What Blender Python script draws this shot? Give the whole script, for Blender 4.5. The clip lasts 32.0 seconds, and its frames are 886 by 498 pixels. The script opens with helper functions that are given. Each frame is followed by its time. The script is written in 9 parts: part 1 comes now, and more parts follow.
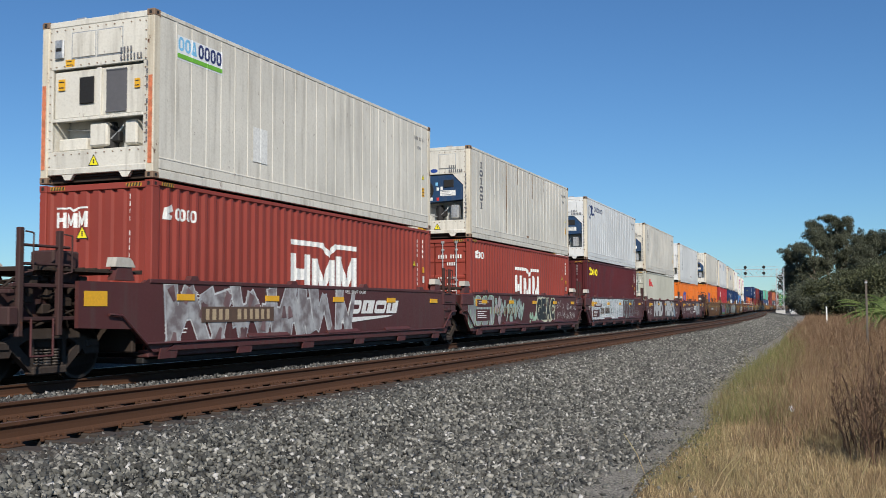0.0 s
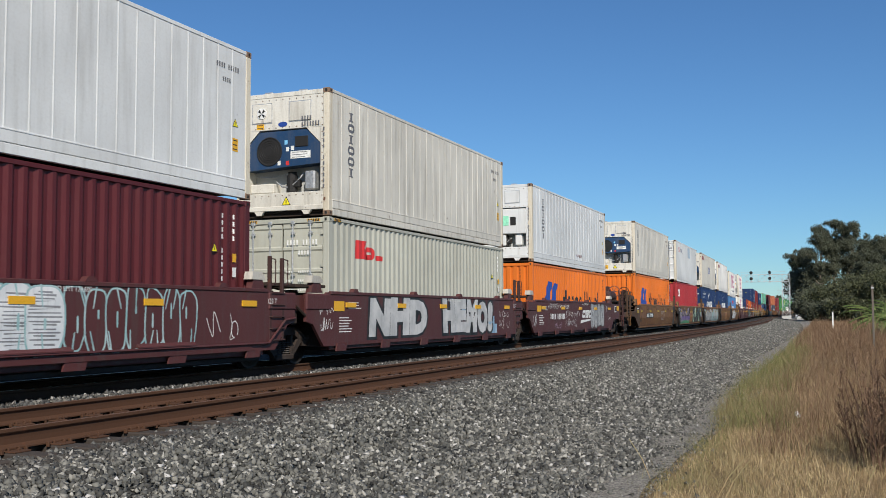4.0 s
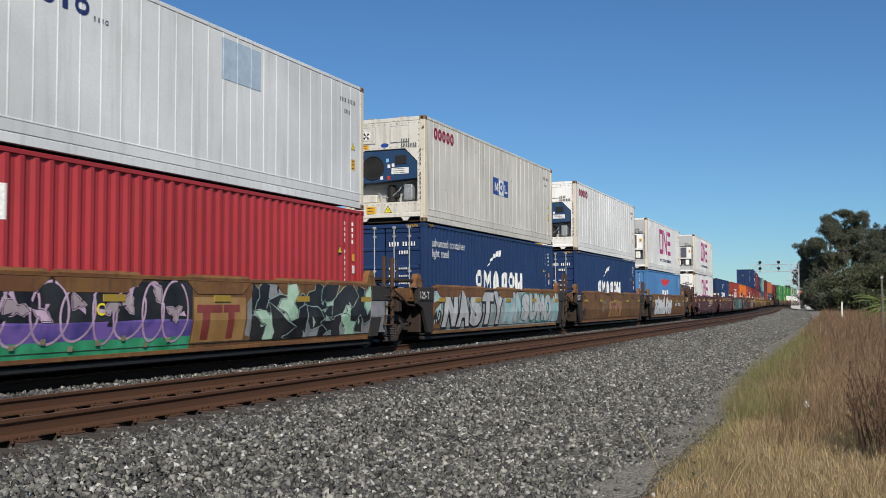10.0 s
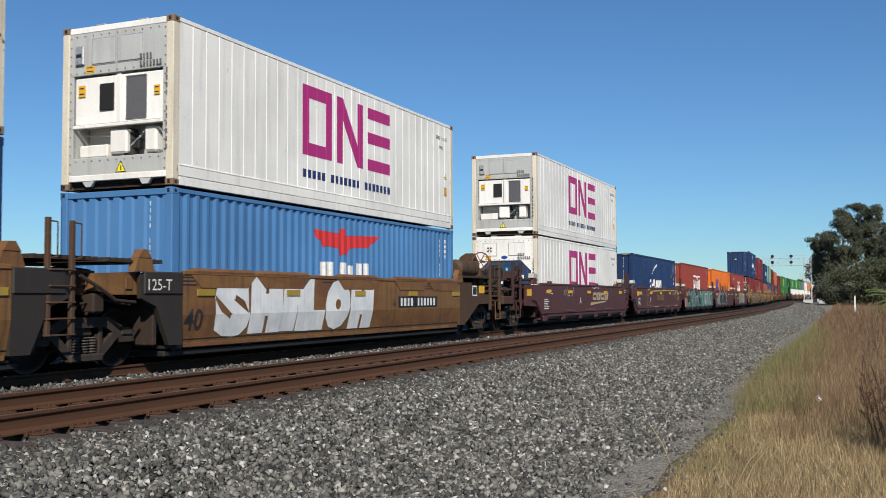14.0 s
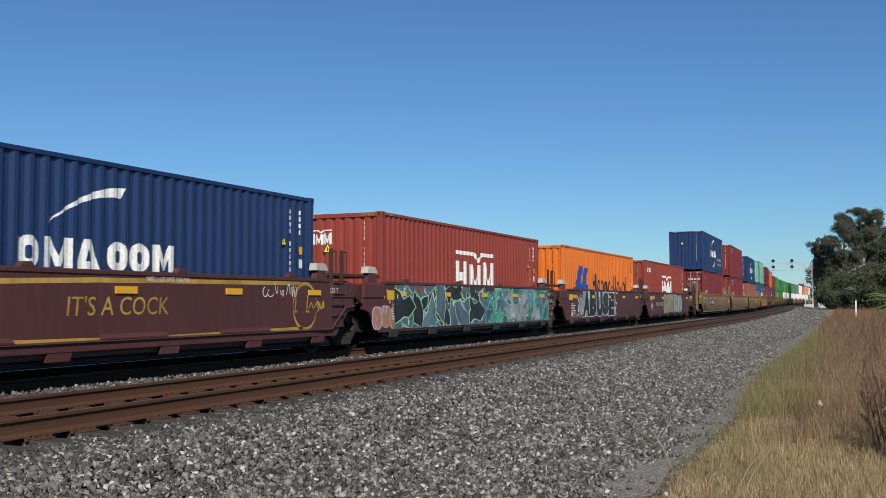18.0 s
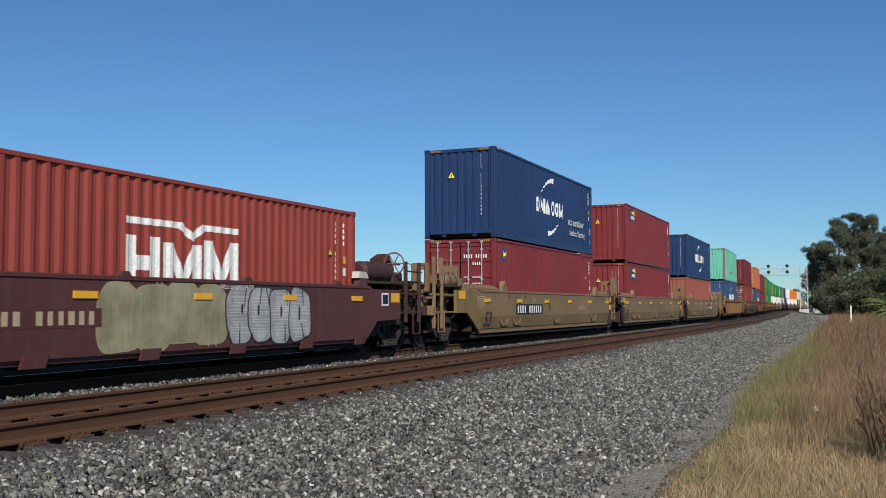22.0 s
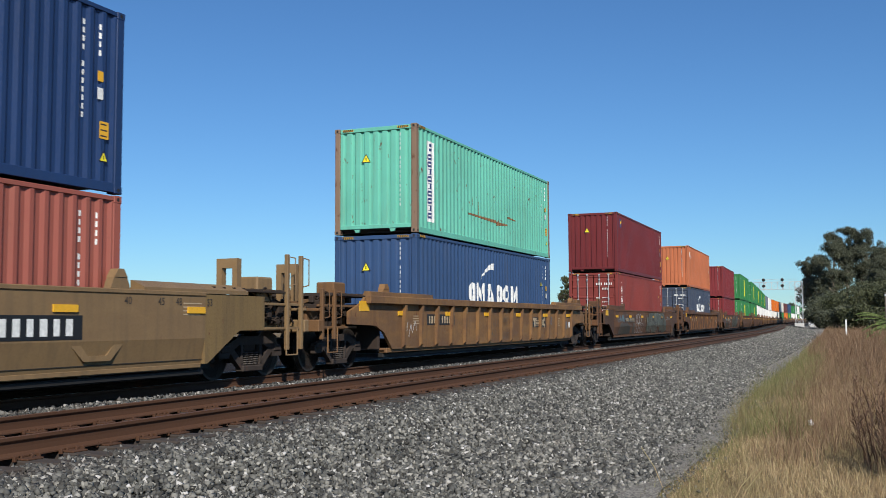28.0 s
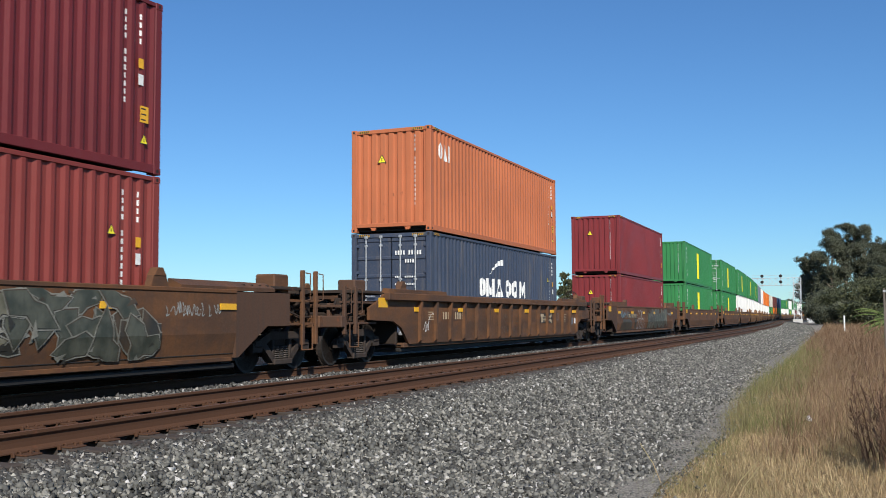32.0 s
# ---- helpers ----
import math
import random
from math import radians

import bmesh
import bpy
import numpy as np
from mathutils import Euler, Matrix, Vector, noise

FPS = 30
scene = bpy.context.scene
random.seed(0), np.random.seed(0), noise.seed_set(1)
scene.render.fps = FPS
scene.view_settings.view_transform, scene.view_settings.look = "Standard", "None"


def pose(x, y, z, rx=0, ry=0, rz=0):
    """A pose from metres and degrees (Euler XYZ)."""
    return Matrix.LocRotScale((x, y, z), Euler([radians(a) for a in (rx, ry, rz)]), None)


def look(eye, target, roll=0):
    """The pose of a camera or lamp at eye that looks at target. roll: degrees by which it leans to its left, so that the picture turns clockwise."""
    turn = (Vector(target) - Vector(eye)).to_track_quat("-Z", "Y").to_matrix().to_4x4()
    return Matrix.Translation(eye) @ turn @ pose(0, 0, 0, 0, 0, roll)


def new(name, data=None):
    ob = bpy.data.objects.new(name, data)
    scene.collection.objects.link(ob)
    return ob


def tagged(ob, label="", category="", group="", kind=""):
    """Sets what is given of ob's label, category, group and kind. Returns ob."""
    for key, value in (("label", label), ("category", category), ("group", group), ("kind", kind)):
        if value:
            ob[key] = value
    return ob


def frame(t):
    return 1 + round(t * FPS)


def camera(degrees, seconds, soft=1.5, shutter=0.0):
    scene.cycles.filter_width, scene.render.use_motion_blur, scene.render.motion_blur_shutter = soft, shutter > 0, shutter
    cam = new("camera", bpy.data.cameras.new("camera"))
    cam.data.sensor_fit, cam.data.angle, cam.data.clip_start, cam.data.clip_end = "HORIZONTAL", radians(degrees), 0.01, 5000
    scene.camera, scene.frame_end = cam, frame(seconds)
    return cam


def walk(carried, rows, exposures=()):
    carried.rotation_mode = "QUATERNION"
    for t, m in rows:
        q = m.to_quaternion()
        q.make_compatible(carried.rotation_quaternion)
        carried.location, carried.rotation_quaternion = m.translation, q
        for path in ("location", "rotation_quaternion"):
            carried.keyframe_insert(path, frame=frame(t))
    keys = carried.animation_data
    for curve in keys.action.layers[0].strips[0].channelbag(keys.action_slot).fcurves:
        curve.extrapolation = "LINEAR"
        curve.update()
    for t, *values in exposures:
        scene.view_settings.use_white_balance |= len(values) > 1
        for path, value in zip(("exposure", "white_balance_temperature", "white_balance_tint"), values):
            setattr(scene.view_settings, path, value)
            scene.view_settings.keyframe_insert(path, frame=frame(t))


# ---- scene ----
cam = camera(48.05, 32.0, 0.6, 0.08)
EYE = (0.0, 0.0, 1.067)
AIM = [(0, 21.651, 3.430), (0.5, 21.651, 3.480), (1, 21.686, 3.569), (1.5, 21.739, 3.640), (2, 21.784, 3.769), (2.5, 21.827, 3.789),
       (3, 21.872, 3.829), (3.5, 21.916, 3.789), (5.5, 22.049, 3.649), (6, 22.101, 3.630), (6.5, 22.172, 3.630), (7, 22.242, 3.529),
       (7.5, 22.269, 3.381), (8, 22.277, 3.351), (8.5, 22.277, 3.330), (9, 22.312, 3.280), (9.5, 22.339, 3.181), (10, 22.426, 3.161),
       (10.5, 22.478, 3.181), (11, 22.522, 3.091), (11.5, 22.557, 3.001), (12, 22.637, 2.951), (12.5, 22.724, 2.931), (13, 22.846, 2.861),
       (13.5, 22.976, 2.832), (14, 23.073, 2.822), (14.5, 23.125, 2.822), (16.5, 23.081, 2.731), (17, 23.116, 2.871), (17.5, 23.125, 2.981),
       (18, 23.116, 3.081), (18.5, 23.081, 3.181), (19, 23.030, 3.231), (19.5, 22.985, 3.231), (20, 22.942, 3.261), (20.5, 22.899, 3.291),
       (21, 22.864, 3.291), (21.5, 22.864, 3.340), (22, 22.864, 3.381), (22.5, 22.872, 3.471), (23, 22.872, 3.529), (23.5, 22.872, 3.650),
       (24, 22.864, 3.719), (24.5, 22.864, 3.779), (25, 22.855, 3.879), (25.5, 22.811, 3.979), (27.5, 22.645, 4.129), (28, 22.602, 4.179),
       (28.5, 22.557, 4.258), (29, 22.514, 4.228), (29.5, 22.470, 4.228), (30, 22.470, 4.209), (30.5, 22.470, 4.128), (31, 22.470, 4.078),
       (31.5, 22.488, 4.019), (32, 22.522, 3.949)]


def aimed(turn, tilt):
    """The pose of the camera on its stand: degrees to the left of the y axis and up."""
    a, b = radians(turn), radians(tilt)
    way = Vector((-math.sin(a) * math.cos(b), math.cos(a) * math.cos(b), math.sin(b)))
    return look(EYE, Vector(EYE) + way * 10, -0.243)


# The picture brightens a little towards the end.
STOPS = ((0, 0.05, 6500), (6, 0.05, 6500), (7, -0.04, 6500), (8, -0.18, 6500), (9, -0.16, 6500), (10, -0.04, 6530), (11, 0.12, 6560), (13, 0.1, 6600), (14, 0.06, 6600), (17, -0.1, 6550), (18, -0.02, 6520), (19, -0.05, 6500),
         (20, -0.06, 6480), (22.5, 0.02, 6450), (24, 0.32, 6400), (25, 0.38, 6400), (27.5, 0.16, 6350), (29, 0.14, 6350), (30, 0.16, 6350), (32, 0.27, 6350))
walk(cam, [(t, aimed(a, b)) for t, a, b in AIM], [(t, e, k, 10) for t, e, k in STOPS])

# ---- light ----
SUN_TURN, SUN_UP = 146.0, 36.0   # clockwise from +y, above the horizon
world = bpy.data.worlds.new("sky")
scene.world = world
world.use_nodes = True
wn = world.node_tree.nodes
sky = wn.new("ShaderNodeTexSky")
sky.sky_type = "NISHITA"
sky.sun_disc = False
sky.sun_elevation = radians(SUN_UP)
sky.sun_rotation = radians(SUN_TURN)
sky.air_density, sky.dust_density, sky.ozone_density = 1.0, 0.0, 2.0
tint = wn.new("ShaderNodeMix")
tint.data_type, tint.blend_type = "RGBA", "MULTIPLY"
tint.inputs[0].default_value = 1.0
tint.inputs[7].default_value = (0.60, 0.96, 1.33, 1)    # clear, dry autumn air
world.node_tree.links.new(sky.outputs[0], tint.inputs[6])
world.node_tree.links.new(tint.outputs[2], wn["Background"].inputs[0])
wn["Background"].inputs[1].default_value = 0.068
sun = new("sun", bpy.data.lights.new("sun", "SUN"))
sun.data.energy, sun.data.angle, sun.data.color = 4.8, radians(0.55), (1.0, 0.94, 0.85)
_a, _e = radians(SUN_TURN), radians(SUN_UP)
sun.matrix_world = look((40 * math.sin(_a), 40 * math.cos(_a), 40 * math.tan(_e)), (0, 0, 0))

# ---- the line of the railway ----
# Bend of the line against the distance along it, in 1/m, left positive.
KNOTS = (-420, -60, 0, 50, 100, 150, 200, 260, 340, 1500)
BENDS = [b * 1e-4 for b in (0, -2.73, -2.73, 4.84, 5.42, 3.96, -1.38, -7.15, 0, 0)]
LINE_X = -11.875
SG = np.arange(-420, 1500.25, 0.5)
_cv = np.interp(SG, KNOTS, BENDS)
_i0 = int(np.searchsorted(SG, 0))
_th = np.concatenate([[0], np.cumsum((_cv[1:] + _cv[:-1]) / 2 * 0.5)])
_th -= _th[_i0]
_lx = np.concatenate([[0], np.cumsum(-(np.sin(_th[1:]) + np.sin(_th[:-1])) / 2 * 0.5)])
_ly = np.concatenate([[0], np.cumsum((np.cos(_th[1:]) + np.cos(_th[:-1])) / 2 * 0.5)])
_lx += LINE_X - _lx[_i0]
_ly -= _ly[_i0]


def on_line(s, n=0.0):
    """x, y and heading at the distance s along the far track, n metres to its right."""
    h = np.interp(s, SG, _th)
    return np.interp(s, SG, _lx) + n * np.cos(h), np.interp(s, SG, _ly) + n * np.sin(h), h


def line_pose(s, n=0.0, z=0.0):
    x, y, h = on_line(s, n)
    return Matrix.Translation((x, y, z)) @ Matrix.Rotation(float(h), 4, "Z")


NEAR = 4.28        # the near track, right of the far one
NEAR_Z = 0.08      # its railheads, above those of the far track

# How far the train has rolled at each full second.
ROLLED = [-0.00, 9.99, 20.05, 30.17, 40.32, 50.49, 60.69, 70.93, 81.23, 91.64, 102.14, 112.72, 123.34, 133.97, 144.63, 155.32, 166.06, 176.86, 187.71, 198.64, 209.65, 220.71, 231.80, 242.94, 254.13, 265.40, 276.76, 288.19, 299.65, 311.13, 322.65, 334.22, 345.84]


# ---- meshes ----
class Build:
    """Collects the faces of one mesh."""

    def __init__(self):
        self.v, self.f, self.m = [], [], []

    def add(self, vs, fs, mi=0):
        k = len(self.v)
        self.v += [tuple(a) for a in vs]
        self.f += [tuple(k + i for i in f) for f in fs]
        self.m += [mi] * len(fs)
        return self

    def box(self, x0, x1, y0, y1, z0, z1, c=0.0, mi=0):
        if c <= 0:
            vs = [(x, y, z) for x in (x0, x1) for y in (y0, y1) for z in (z0, z1)]
            return self.add(vs, [(0, 1, 3, 2), (4, 6, 7, 5), (0, 4, 5, 1), (2, 3, 7, 6), (0, 2, 6, 4), (1, 5, 7, 3)], mi)
        c = min(c, 0.45 * abs(x1 - x0), 0.45 * abs(y1 - y0), 0.45 * abs(z1 - z0))
        vs, ids = [], {}
        for i, (x, sx) in enumerate(((x0, 1), (x1, -1))):
            for j, (y, sy) in enumerate(((y0, 1), (y1, -1))):
                for k, (z, sz) in enumerate(((z0, 1), (z1, -1))):
                    for ax in range(3):
                        ids[i, j, k, ax] = len(vs)
                        vs.append((x + (sx * c if ax != 0 else 0), y + (sy * c if ax != 1 else 0), z + (sz * c if ax != 2 else 0)))
        fs = []
        for i in (0, 1):
            fs.append([ids[i, a, b, 0] for a, b in (((0, 0), (0, 1), (1, 1), (1, 0)) if i == 0 else ((0, 0), (1, 0), (1, 1), (0, 1)))])
            fs.append([ids[a, i, b, 1] for a, b in (((0, 0), (1, 0), (1, 1), (0, 1)) if i == 0 else ((0, 0), (0, 1), (1, 1), (1, 0)))])
            fs.append([ids[a, b, i, 2] for a, b in (((0, 0), (0, 1), (1, 1), (1, 0)) if i == 0 else ((0, 0), (1, 0), (1, 1), (0, 1)))])
        for i in (0, 1):
            for j in (0, 1):
                fs.append([ids[i, j, 0, 0], ids[i, j, 1, 0], ids[i, j, 1, 1], ids[i, j, 0, 1]])
                fs.append([ids[i, 0, j, 0], ids[i, 1, j, 0], ids[i, 1, j, 2], ids[i, 0, j, 2]])
                fs.append([ids[0, i, j, 1], ids[1, i, j, 1], ids[1, i, j, 2], ids[0, i, j, 2]])
                for k in (0, 1):
                    fs.append([ids[i, j, k, 0], ids[i, j, k, 1], ids[i, j, k, 2]])
        return self.add(vs, fs, mi)

    def cyl(self, a, b, r, n=12, r2=None, cap=True, mi=0):
        a, b = Vector(a), Vector(b)
        d = (b - a).normalized()
        u = d.orthogonal().normalized()
        w = d.cross(u)
        r2 = r if r2 is None else r2
        vs = []
        for i in range(n):
            t = 2 * math.pi * i / n
            o = u * math.cos(t) + w * math.sin(t)
            vs += [a + o * r, b + o * r2]
        fs = [(2 * i, 2 * ((i + 1) % n), 2 * ((i + 1) % n) + 1, 2 * i + 1) for i in range(n)]
        if cap:
            fs += [tuple(range(2 * n - 2, -1, -2)), tuple(range(1, 2 * n, 2))]
        return self.add(vs, fs, mi)

    def tube(self, pts, r, n=6, mi=0):
        for a, b in zip(pts, pts[1:]):
            self.cyl(a, b, r, n, mi=mi)
        return self

    def prism(self, pts, axis, a, b, mi=0):
        """A polygon of two coordinates pulled along axis from a to b."""
        def at(p, q):
            return {"x": (q, p[0], p[1]), "y": (p[0], q, p[1]), "z": (p[0], p[1], q)}[axis]
        n = len(pts)
        vs = [at(p, a) for p in pts] + [at(p, b) for p in pts]
        fs = [(i, (i + 1) % n, n + (i + 1) % n, n + i) for i in range(n)]
        fs += [tuple(range(n - 1, -1, -1)), tuple(range(n, 2 * n))]
        return self.add(vs, fs, mi)

    def ring(self, c, axis, r, t, n=20, m=6, mi=0):
        """A torus round an axis through c."""
        c, d = Vector(c), Vector(axis).normalized()
        u = d.orthogonal().normalized()
        w = d.cross(u)
        vs, fs = [], []
        for i in range(n):
            a = 2 * math.pi * i / n
            o = u * math.cos(a) + w * math.sin(a)
            for j in range(m):
                b = 2 * math.pi * j / m
                vs.append(c + o * (r + t * math.cos(b)) + d * (t * math.sin(b)))
        for i in range(n):
            for j in range(m):
                fs.append((i * m + j, ((i + 1) % n) * m + j, ((i + 1) % n) * m + (j + 1) % m, i * m + (j + 1) % m))
        return self.add(vs, fs, mi)

    def mesh(self, name, *materials, smooth=False):
        me = bpy.data.meshes.new(name)
        me.from_pydata(self.v, [], self.f)
        for m in materials:
            me.materials.append(m)
        if len(materials) > 1:
            me.polygons.foreach_set("material_index", self.m)
        bm = bmesh.new()
        bm.from_mesh(me)
        bmesh.ops.recalc_face_normals(bm, faces=bm.faces)
        bm.to_mesh(me)
        bm.free()
        if smooth:
            me.polygons.foreach_set("use_smooth", [True] * len(me.polygons))
        me.update()
        return me


def part(name, shape, material, parent, label="", at=None, smooth=False):
    """Links a shape as one mesh object under a thing or a part."""
    if isinstance(shape, Build):
        mats = material if isinstance(material, (list, tuple)) else (material,)
        shape = shape.mesh(name, *mats, smooth=smooth)
    ob = new(name, shape)
    ob.parent = parent
    if at is not None:
        ob.matrix_basis = at
    if label:
        ob["label"] = label
    return ob


def thing(name, label, category, m=None, group="", kind="", data=None):
    ob = new(name, data)
    if data is None:
        ob.empty_display_size = 0.3
    if m is not None:
        ob.matrix_basis = m
    return tagged(ob, label, category, group, kind)


# ---- materials ----
class Nodes:
    def __init__(self, name):
        self.mat = bpy.data.materials.new(name)
        self.mat.use_nodes = True
        self.n, self.l = self.mat.node_tree.nodes, self.mat.node_tree.links
        self.bsdf = self.n["Principled BSDF"]

    def put(self, kind, **inputs):
        nd = self.n.new("ShaderNode" + kind)
        for k, v in inputs.items():
            self.to(nd.inputs[k.replace("_", " ")], v)
        return nd

    def to(self, socket, v):
        if isinstance(v, bpy.types.NodeSocket):
            self.l.new(v, socket)
        else:
            socket.default_value = v

    def coords(self, scale=(1, 1, 1), shift=True):
        tc = self.n.new("ShaderNodeTexCoord")
        out = tc.outputs["Object"]
        if shift:
            oi = self.n.new("ShaderNodeObjectInfo")
            mul = self.n.new("ShaderNodeMath")
            mul.operation = "MULTIPLY"
            self.l.new(oi.outputs["Random"], mul.inputs[0])
            mul.inputs[1].default_value = 37.0
            add = self.n.new("ShaderNodeVectorMath")
            self.l.new(out, add.inputs[0])
            self.l.new(mul.outputs[0], add.inputs[1])
            out = add.outputs[0]
        mp = self.n.new("ShaderNodeMapping")
        mp.inputs["Scale"].default_value = scale
        self.l.new(out, mp.inputs["Vector"])
        return mp.outputs[0]

    def noise(self, vec, scale, detail=4.0, rough=0.55):
        nd = self.n.new("ShaderNodeTexNoise")
        self.l.new(vec, nd.inputs["Vector"])
        nd.inputs["Scale"].default_value, nd.inputs["Detail"].default_value, nd.inputs["Roughness"].default_value = scale, detail, rough
        return nd.outputs["Fac"]

    def ramp(self, fac, *stops):
        nd = self.n.new("ShaderNodeValToRGB")
        self.l.new(fac, nd.inputs[0])
        el = nd.color_ramp.elements
        while len(el) < len(stops):
            el.new(0.5)
        for e, (p, c) in zip(el, stops):
            e.position, e.color = p, ((c, c, c, 1) if not isinstance(c, (tuple, list)) else (*c[:3], 1))
        return nd.outputs[0]

    def mix(self, fac, a, b, kind="MIX"):
        nd = self.n.new("ShaderNodeMix")
        nd.data_type, nd.blend_type = "RGBA", kind
        for sock, v in ((nd.inputs[0], fac), (nd.inputs[6], a), (nd.inputs[7], b)):
            if isinstance(v, (tuple, list)):
                v = (*v[:3], 1)
            self.to(sock, v)
        return nd.outputs[2]

    def bump(self, height, strength, distance=0.02):
        nd = self.n.new("ShaderNodeBump")
        self.l.new(height, nd.inputs["Height"])
        nd.inputs["Strength"].default_value, nd.inputs["Distance"].default_value = strength, distance
        self.l.new(nd.outputs[0], self.bsdf.inputs["Normal"])

    def done(self, color, rough, metal=0.0, spec=0.5):
        for key, v in (("Base Color", color), ("Roughness", rough), ("Metallic", metal), ("Specular IOR Level", spec)):
            if isinstance(v, (tuple, list)):
                v = (*v[:3], 1)
            self.to(self.bsdf.inputs[key], v)
        return self.mat


def scaled(c, k):
    return tuple(min(1.0, a * k) for a in c[:3])


_paints = {}


def paint(name, color, rough=0.45, dirt=0.35, rust=0.15, dust=(0.23, 0.19, 0.14), streak=0.5, mottle=None):
    """Weathered paint on steel: sun-bleached patches, drip marks, dust and spots of rust."""
    if name in _paints:
        return _paints[name]
    nd = Nodes(name)
    big = nd.noise(nd.coords((0.35, 0.35, 0.5)), 1.0, 3)
    drip = nd.noise(nd.coords((4.0, 4.0, 0.28)), 1.6, 5, 0.6)
    fine = nd.noise(nd.coords((1, 1, 1)), 26.0, 3)
    c = nd.mix(nd.ramp(big, (0.3, 0.0), (0.75, 1.0)), scaled(color, 0.86), scaled(color, 1.12))
    if mottle:
        blot = nd.noise(nd.coords((0.5, 0.42, 1.1)), 1.5, 5, 0.62)
        c = nd.mix(nd.ramp(blot, (0.43, 0.0), (0.6, 0.75)), c, mottle)
    c = nd.mix(nd.ramp(drip, (0.5, 0.0), (0.78, streak * dirt * 2)), c, scaled(dust, 0.7))
    c = nd.mix(nd.ramp(fine, (0.45, 0.0), (0.8, dirt * 0.45)), c, dust)
    rs = nd.noise(nd.coords((2.2, 2.2, 1.1)), 3.1, 6, 0.7)
    c = nd.mix(nd.ramp(rs, (0.69 - rust * 0.25, 0.0), (0.73 - rust * 0.2, min(1.0, rust * 4))), c, (0.11, 0.04, 0.018))
    r = nd.ramp(fine, (0.3, rough - 0.08), (0.8, min(0.95, rough + 0.25)))
    nd.bump(nd.noise(nd.coords((1, 1, 1)), 7.0, 4), 0.12, 0.01)
    _paints[name] = nd.done(c, r, 0.0, 0.4)
    return _paints[name]


def plain(name, color, rough=0.5, metal=0.0, grain=20.0, amount=0.25):
    """A plain surface with a slight grain."""
    if name in _paints:
        return _paints[name]
    nd = Nodes(name)
    a = nd.noise(nd.coords(), grain, 3)
    c = nd.mix(nd.ramp(a, (0.3, 0.0), (0.7, 1.0)), scaled(color, 1 - amount), scaled(color, 1 + amount))
    _paints[name] = nd.done(c, nd.ramp(a, (0.3, max(0.05, rough - 0.1)), (0.7, min(1, rough + 0.12))), metal)
    return _paints[name]


BLACK = plain("black_rubber_steel", (0.012, 0.011, 0.010), 0.7)
# Both bases kept near black: the shade below the cars is put into them.
CASTING = paint("rusty_cast_steel", (0.036, 0.025, 0.019), 0.8, 0.4, 0.2, (0.11, 0.09, 0.075))
DARK = paint("darker_grimy_running_gear", (0.03, 0.019, 0.013), 0.85, 0.5, 0.3, (0.05, 0.037, 0.027))
GALV = plain("galvanised_steel", (0.45, 0.46, 0.46), 0.5, 0.6)
YELLOW = plain("yellow_sheet", (0.72, 0.38, 0.02), 0.5, 0, 30, 0.1)
WHITE_INK = plain("white_marking", (0.72, 0.72, 0.68), 0.6, 0, 18, 0.15)
BLACK_INK = plain("black_marking", (0.02, 0.02, 0.022), 0.6, 0, 18, 0.2)

# ---- ground, ballast and track ----
def gravel(name, base, spread, scale):
    nd = Nodes(name)
    v = nd.coords((1, 1, 1), False)
    vor = nd.n.new("ShaderNodeTexVoronoi")
    nd.l.new(v, vor.inputs["Vector"])
    vor.inputs["Scale"].default_value = scale
    sep = nd.n.new("ShaderNodeSeparateColor")
    nd.l.new(vor.outputs["Color"], sep.inputs[0])
    big = nd.noise(v, 0.35, 4)
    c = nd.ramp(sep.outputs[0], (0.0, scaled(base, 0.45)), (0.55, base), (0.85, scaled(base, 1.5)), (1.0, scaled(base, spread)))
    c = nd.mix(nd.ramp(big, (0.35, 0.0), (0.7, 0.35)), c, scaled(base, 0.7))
    h = nd.ramp(vor.outputs["Distance"], (0.0, 1.0), (0.6, 0.0))
    nd.bump(h, 0.9, 0.8 / scale)
    return nd.done(c, 0.9, 0, 0.25)


def earth(name, a, b, scale):
    nd = Nodes(name)
    v = nd.coords((1, 1, 1), False)
    f1, f2 = nd.noise(v, scale, 6, 0.7), nd.noise(v, scale * 12, 4)
    c = nd.mix(nd.ramp(f1, (0.35, 0.0), (0.65, 1.0)), a, b)
    c = nd.mix(nd.ramp(f2, (0.4, 0.0), (0.7, 0.6)), c, scaled(a, 0.5))
    nd.bump(f2, 0.7, 0.03)
    return nd.done(c, 0.95, 0, 0.2)


# Bed darker than the loose stones: the shade of their gaps is put into it.
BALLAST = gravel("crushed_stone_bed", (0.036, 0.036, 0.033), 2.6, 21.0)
PATH = gravel("fine_grey_gravel", (0.235, 0.215, 0.18), 1.6, 60.0)
GRASSLAND = earth("dry_grassland", (0.17, 0.115, 0.06), (0.23, 0.165, 0.085), 0.15)

# Cross-section of the railway bed: metres right of the far track, height.
BED = ((-60, -0.1), (-12, -0.1), (-4.0, -0.1), (-2.2, -0.15), (-1.4, -0.17), (1.2, -0.17), (1.9, -0.09), (2.7, -0.09), (3.3, -0.18), (4.9, -0.2), (5.3, -0.16),
       (5.9, -0.15), (6.35, -0.2), (7.2, -0.4), (8.4, -0.5), (9.2, -0.53), (10.1, -0.53), (10.6, -0.5), (14, -0.48), (60, -0.45))


def bed_z(n):
    return float(np.interp(n, [b[0] for b in BED], [b[1] for b in BED]))


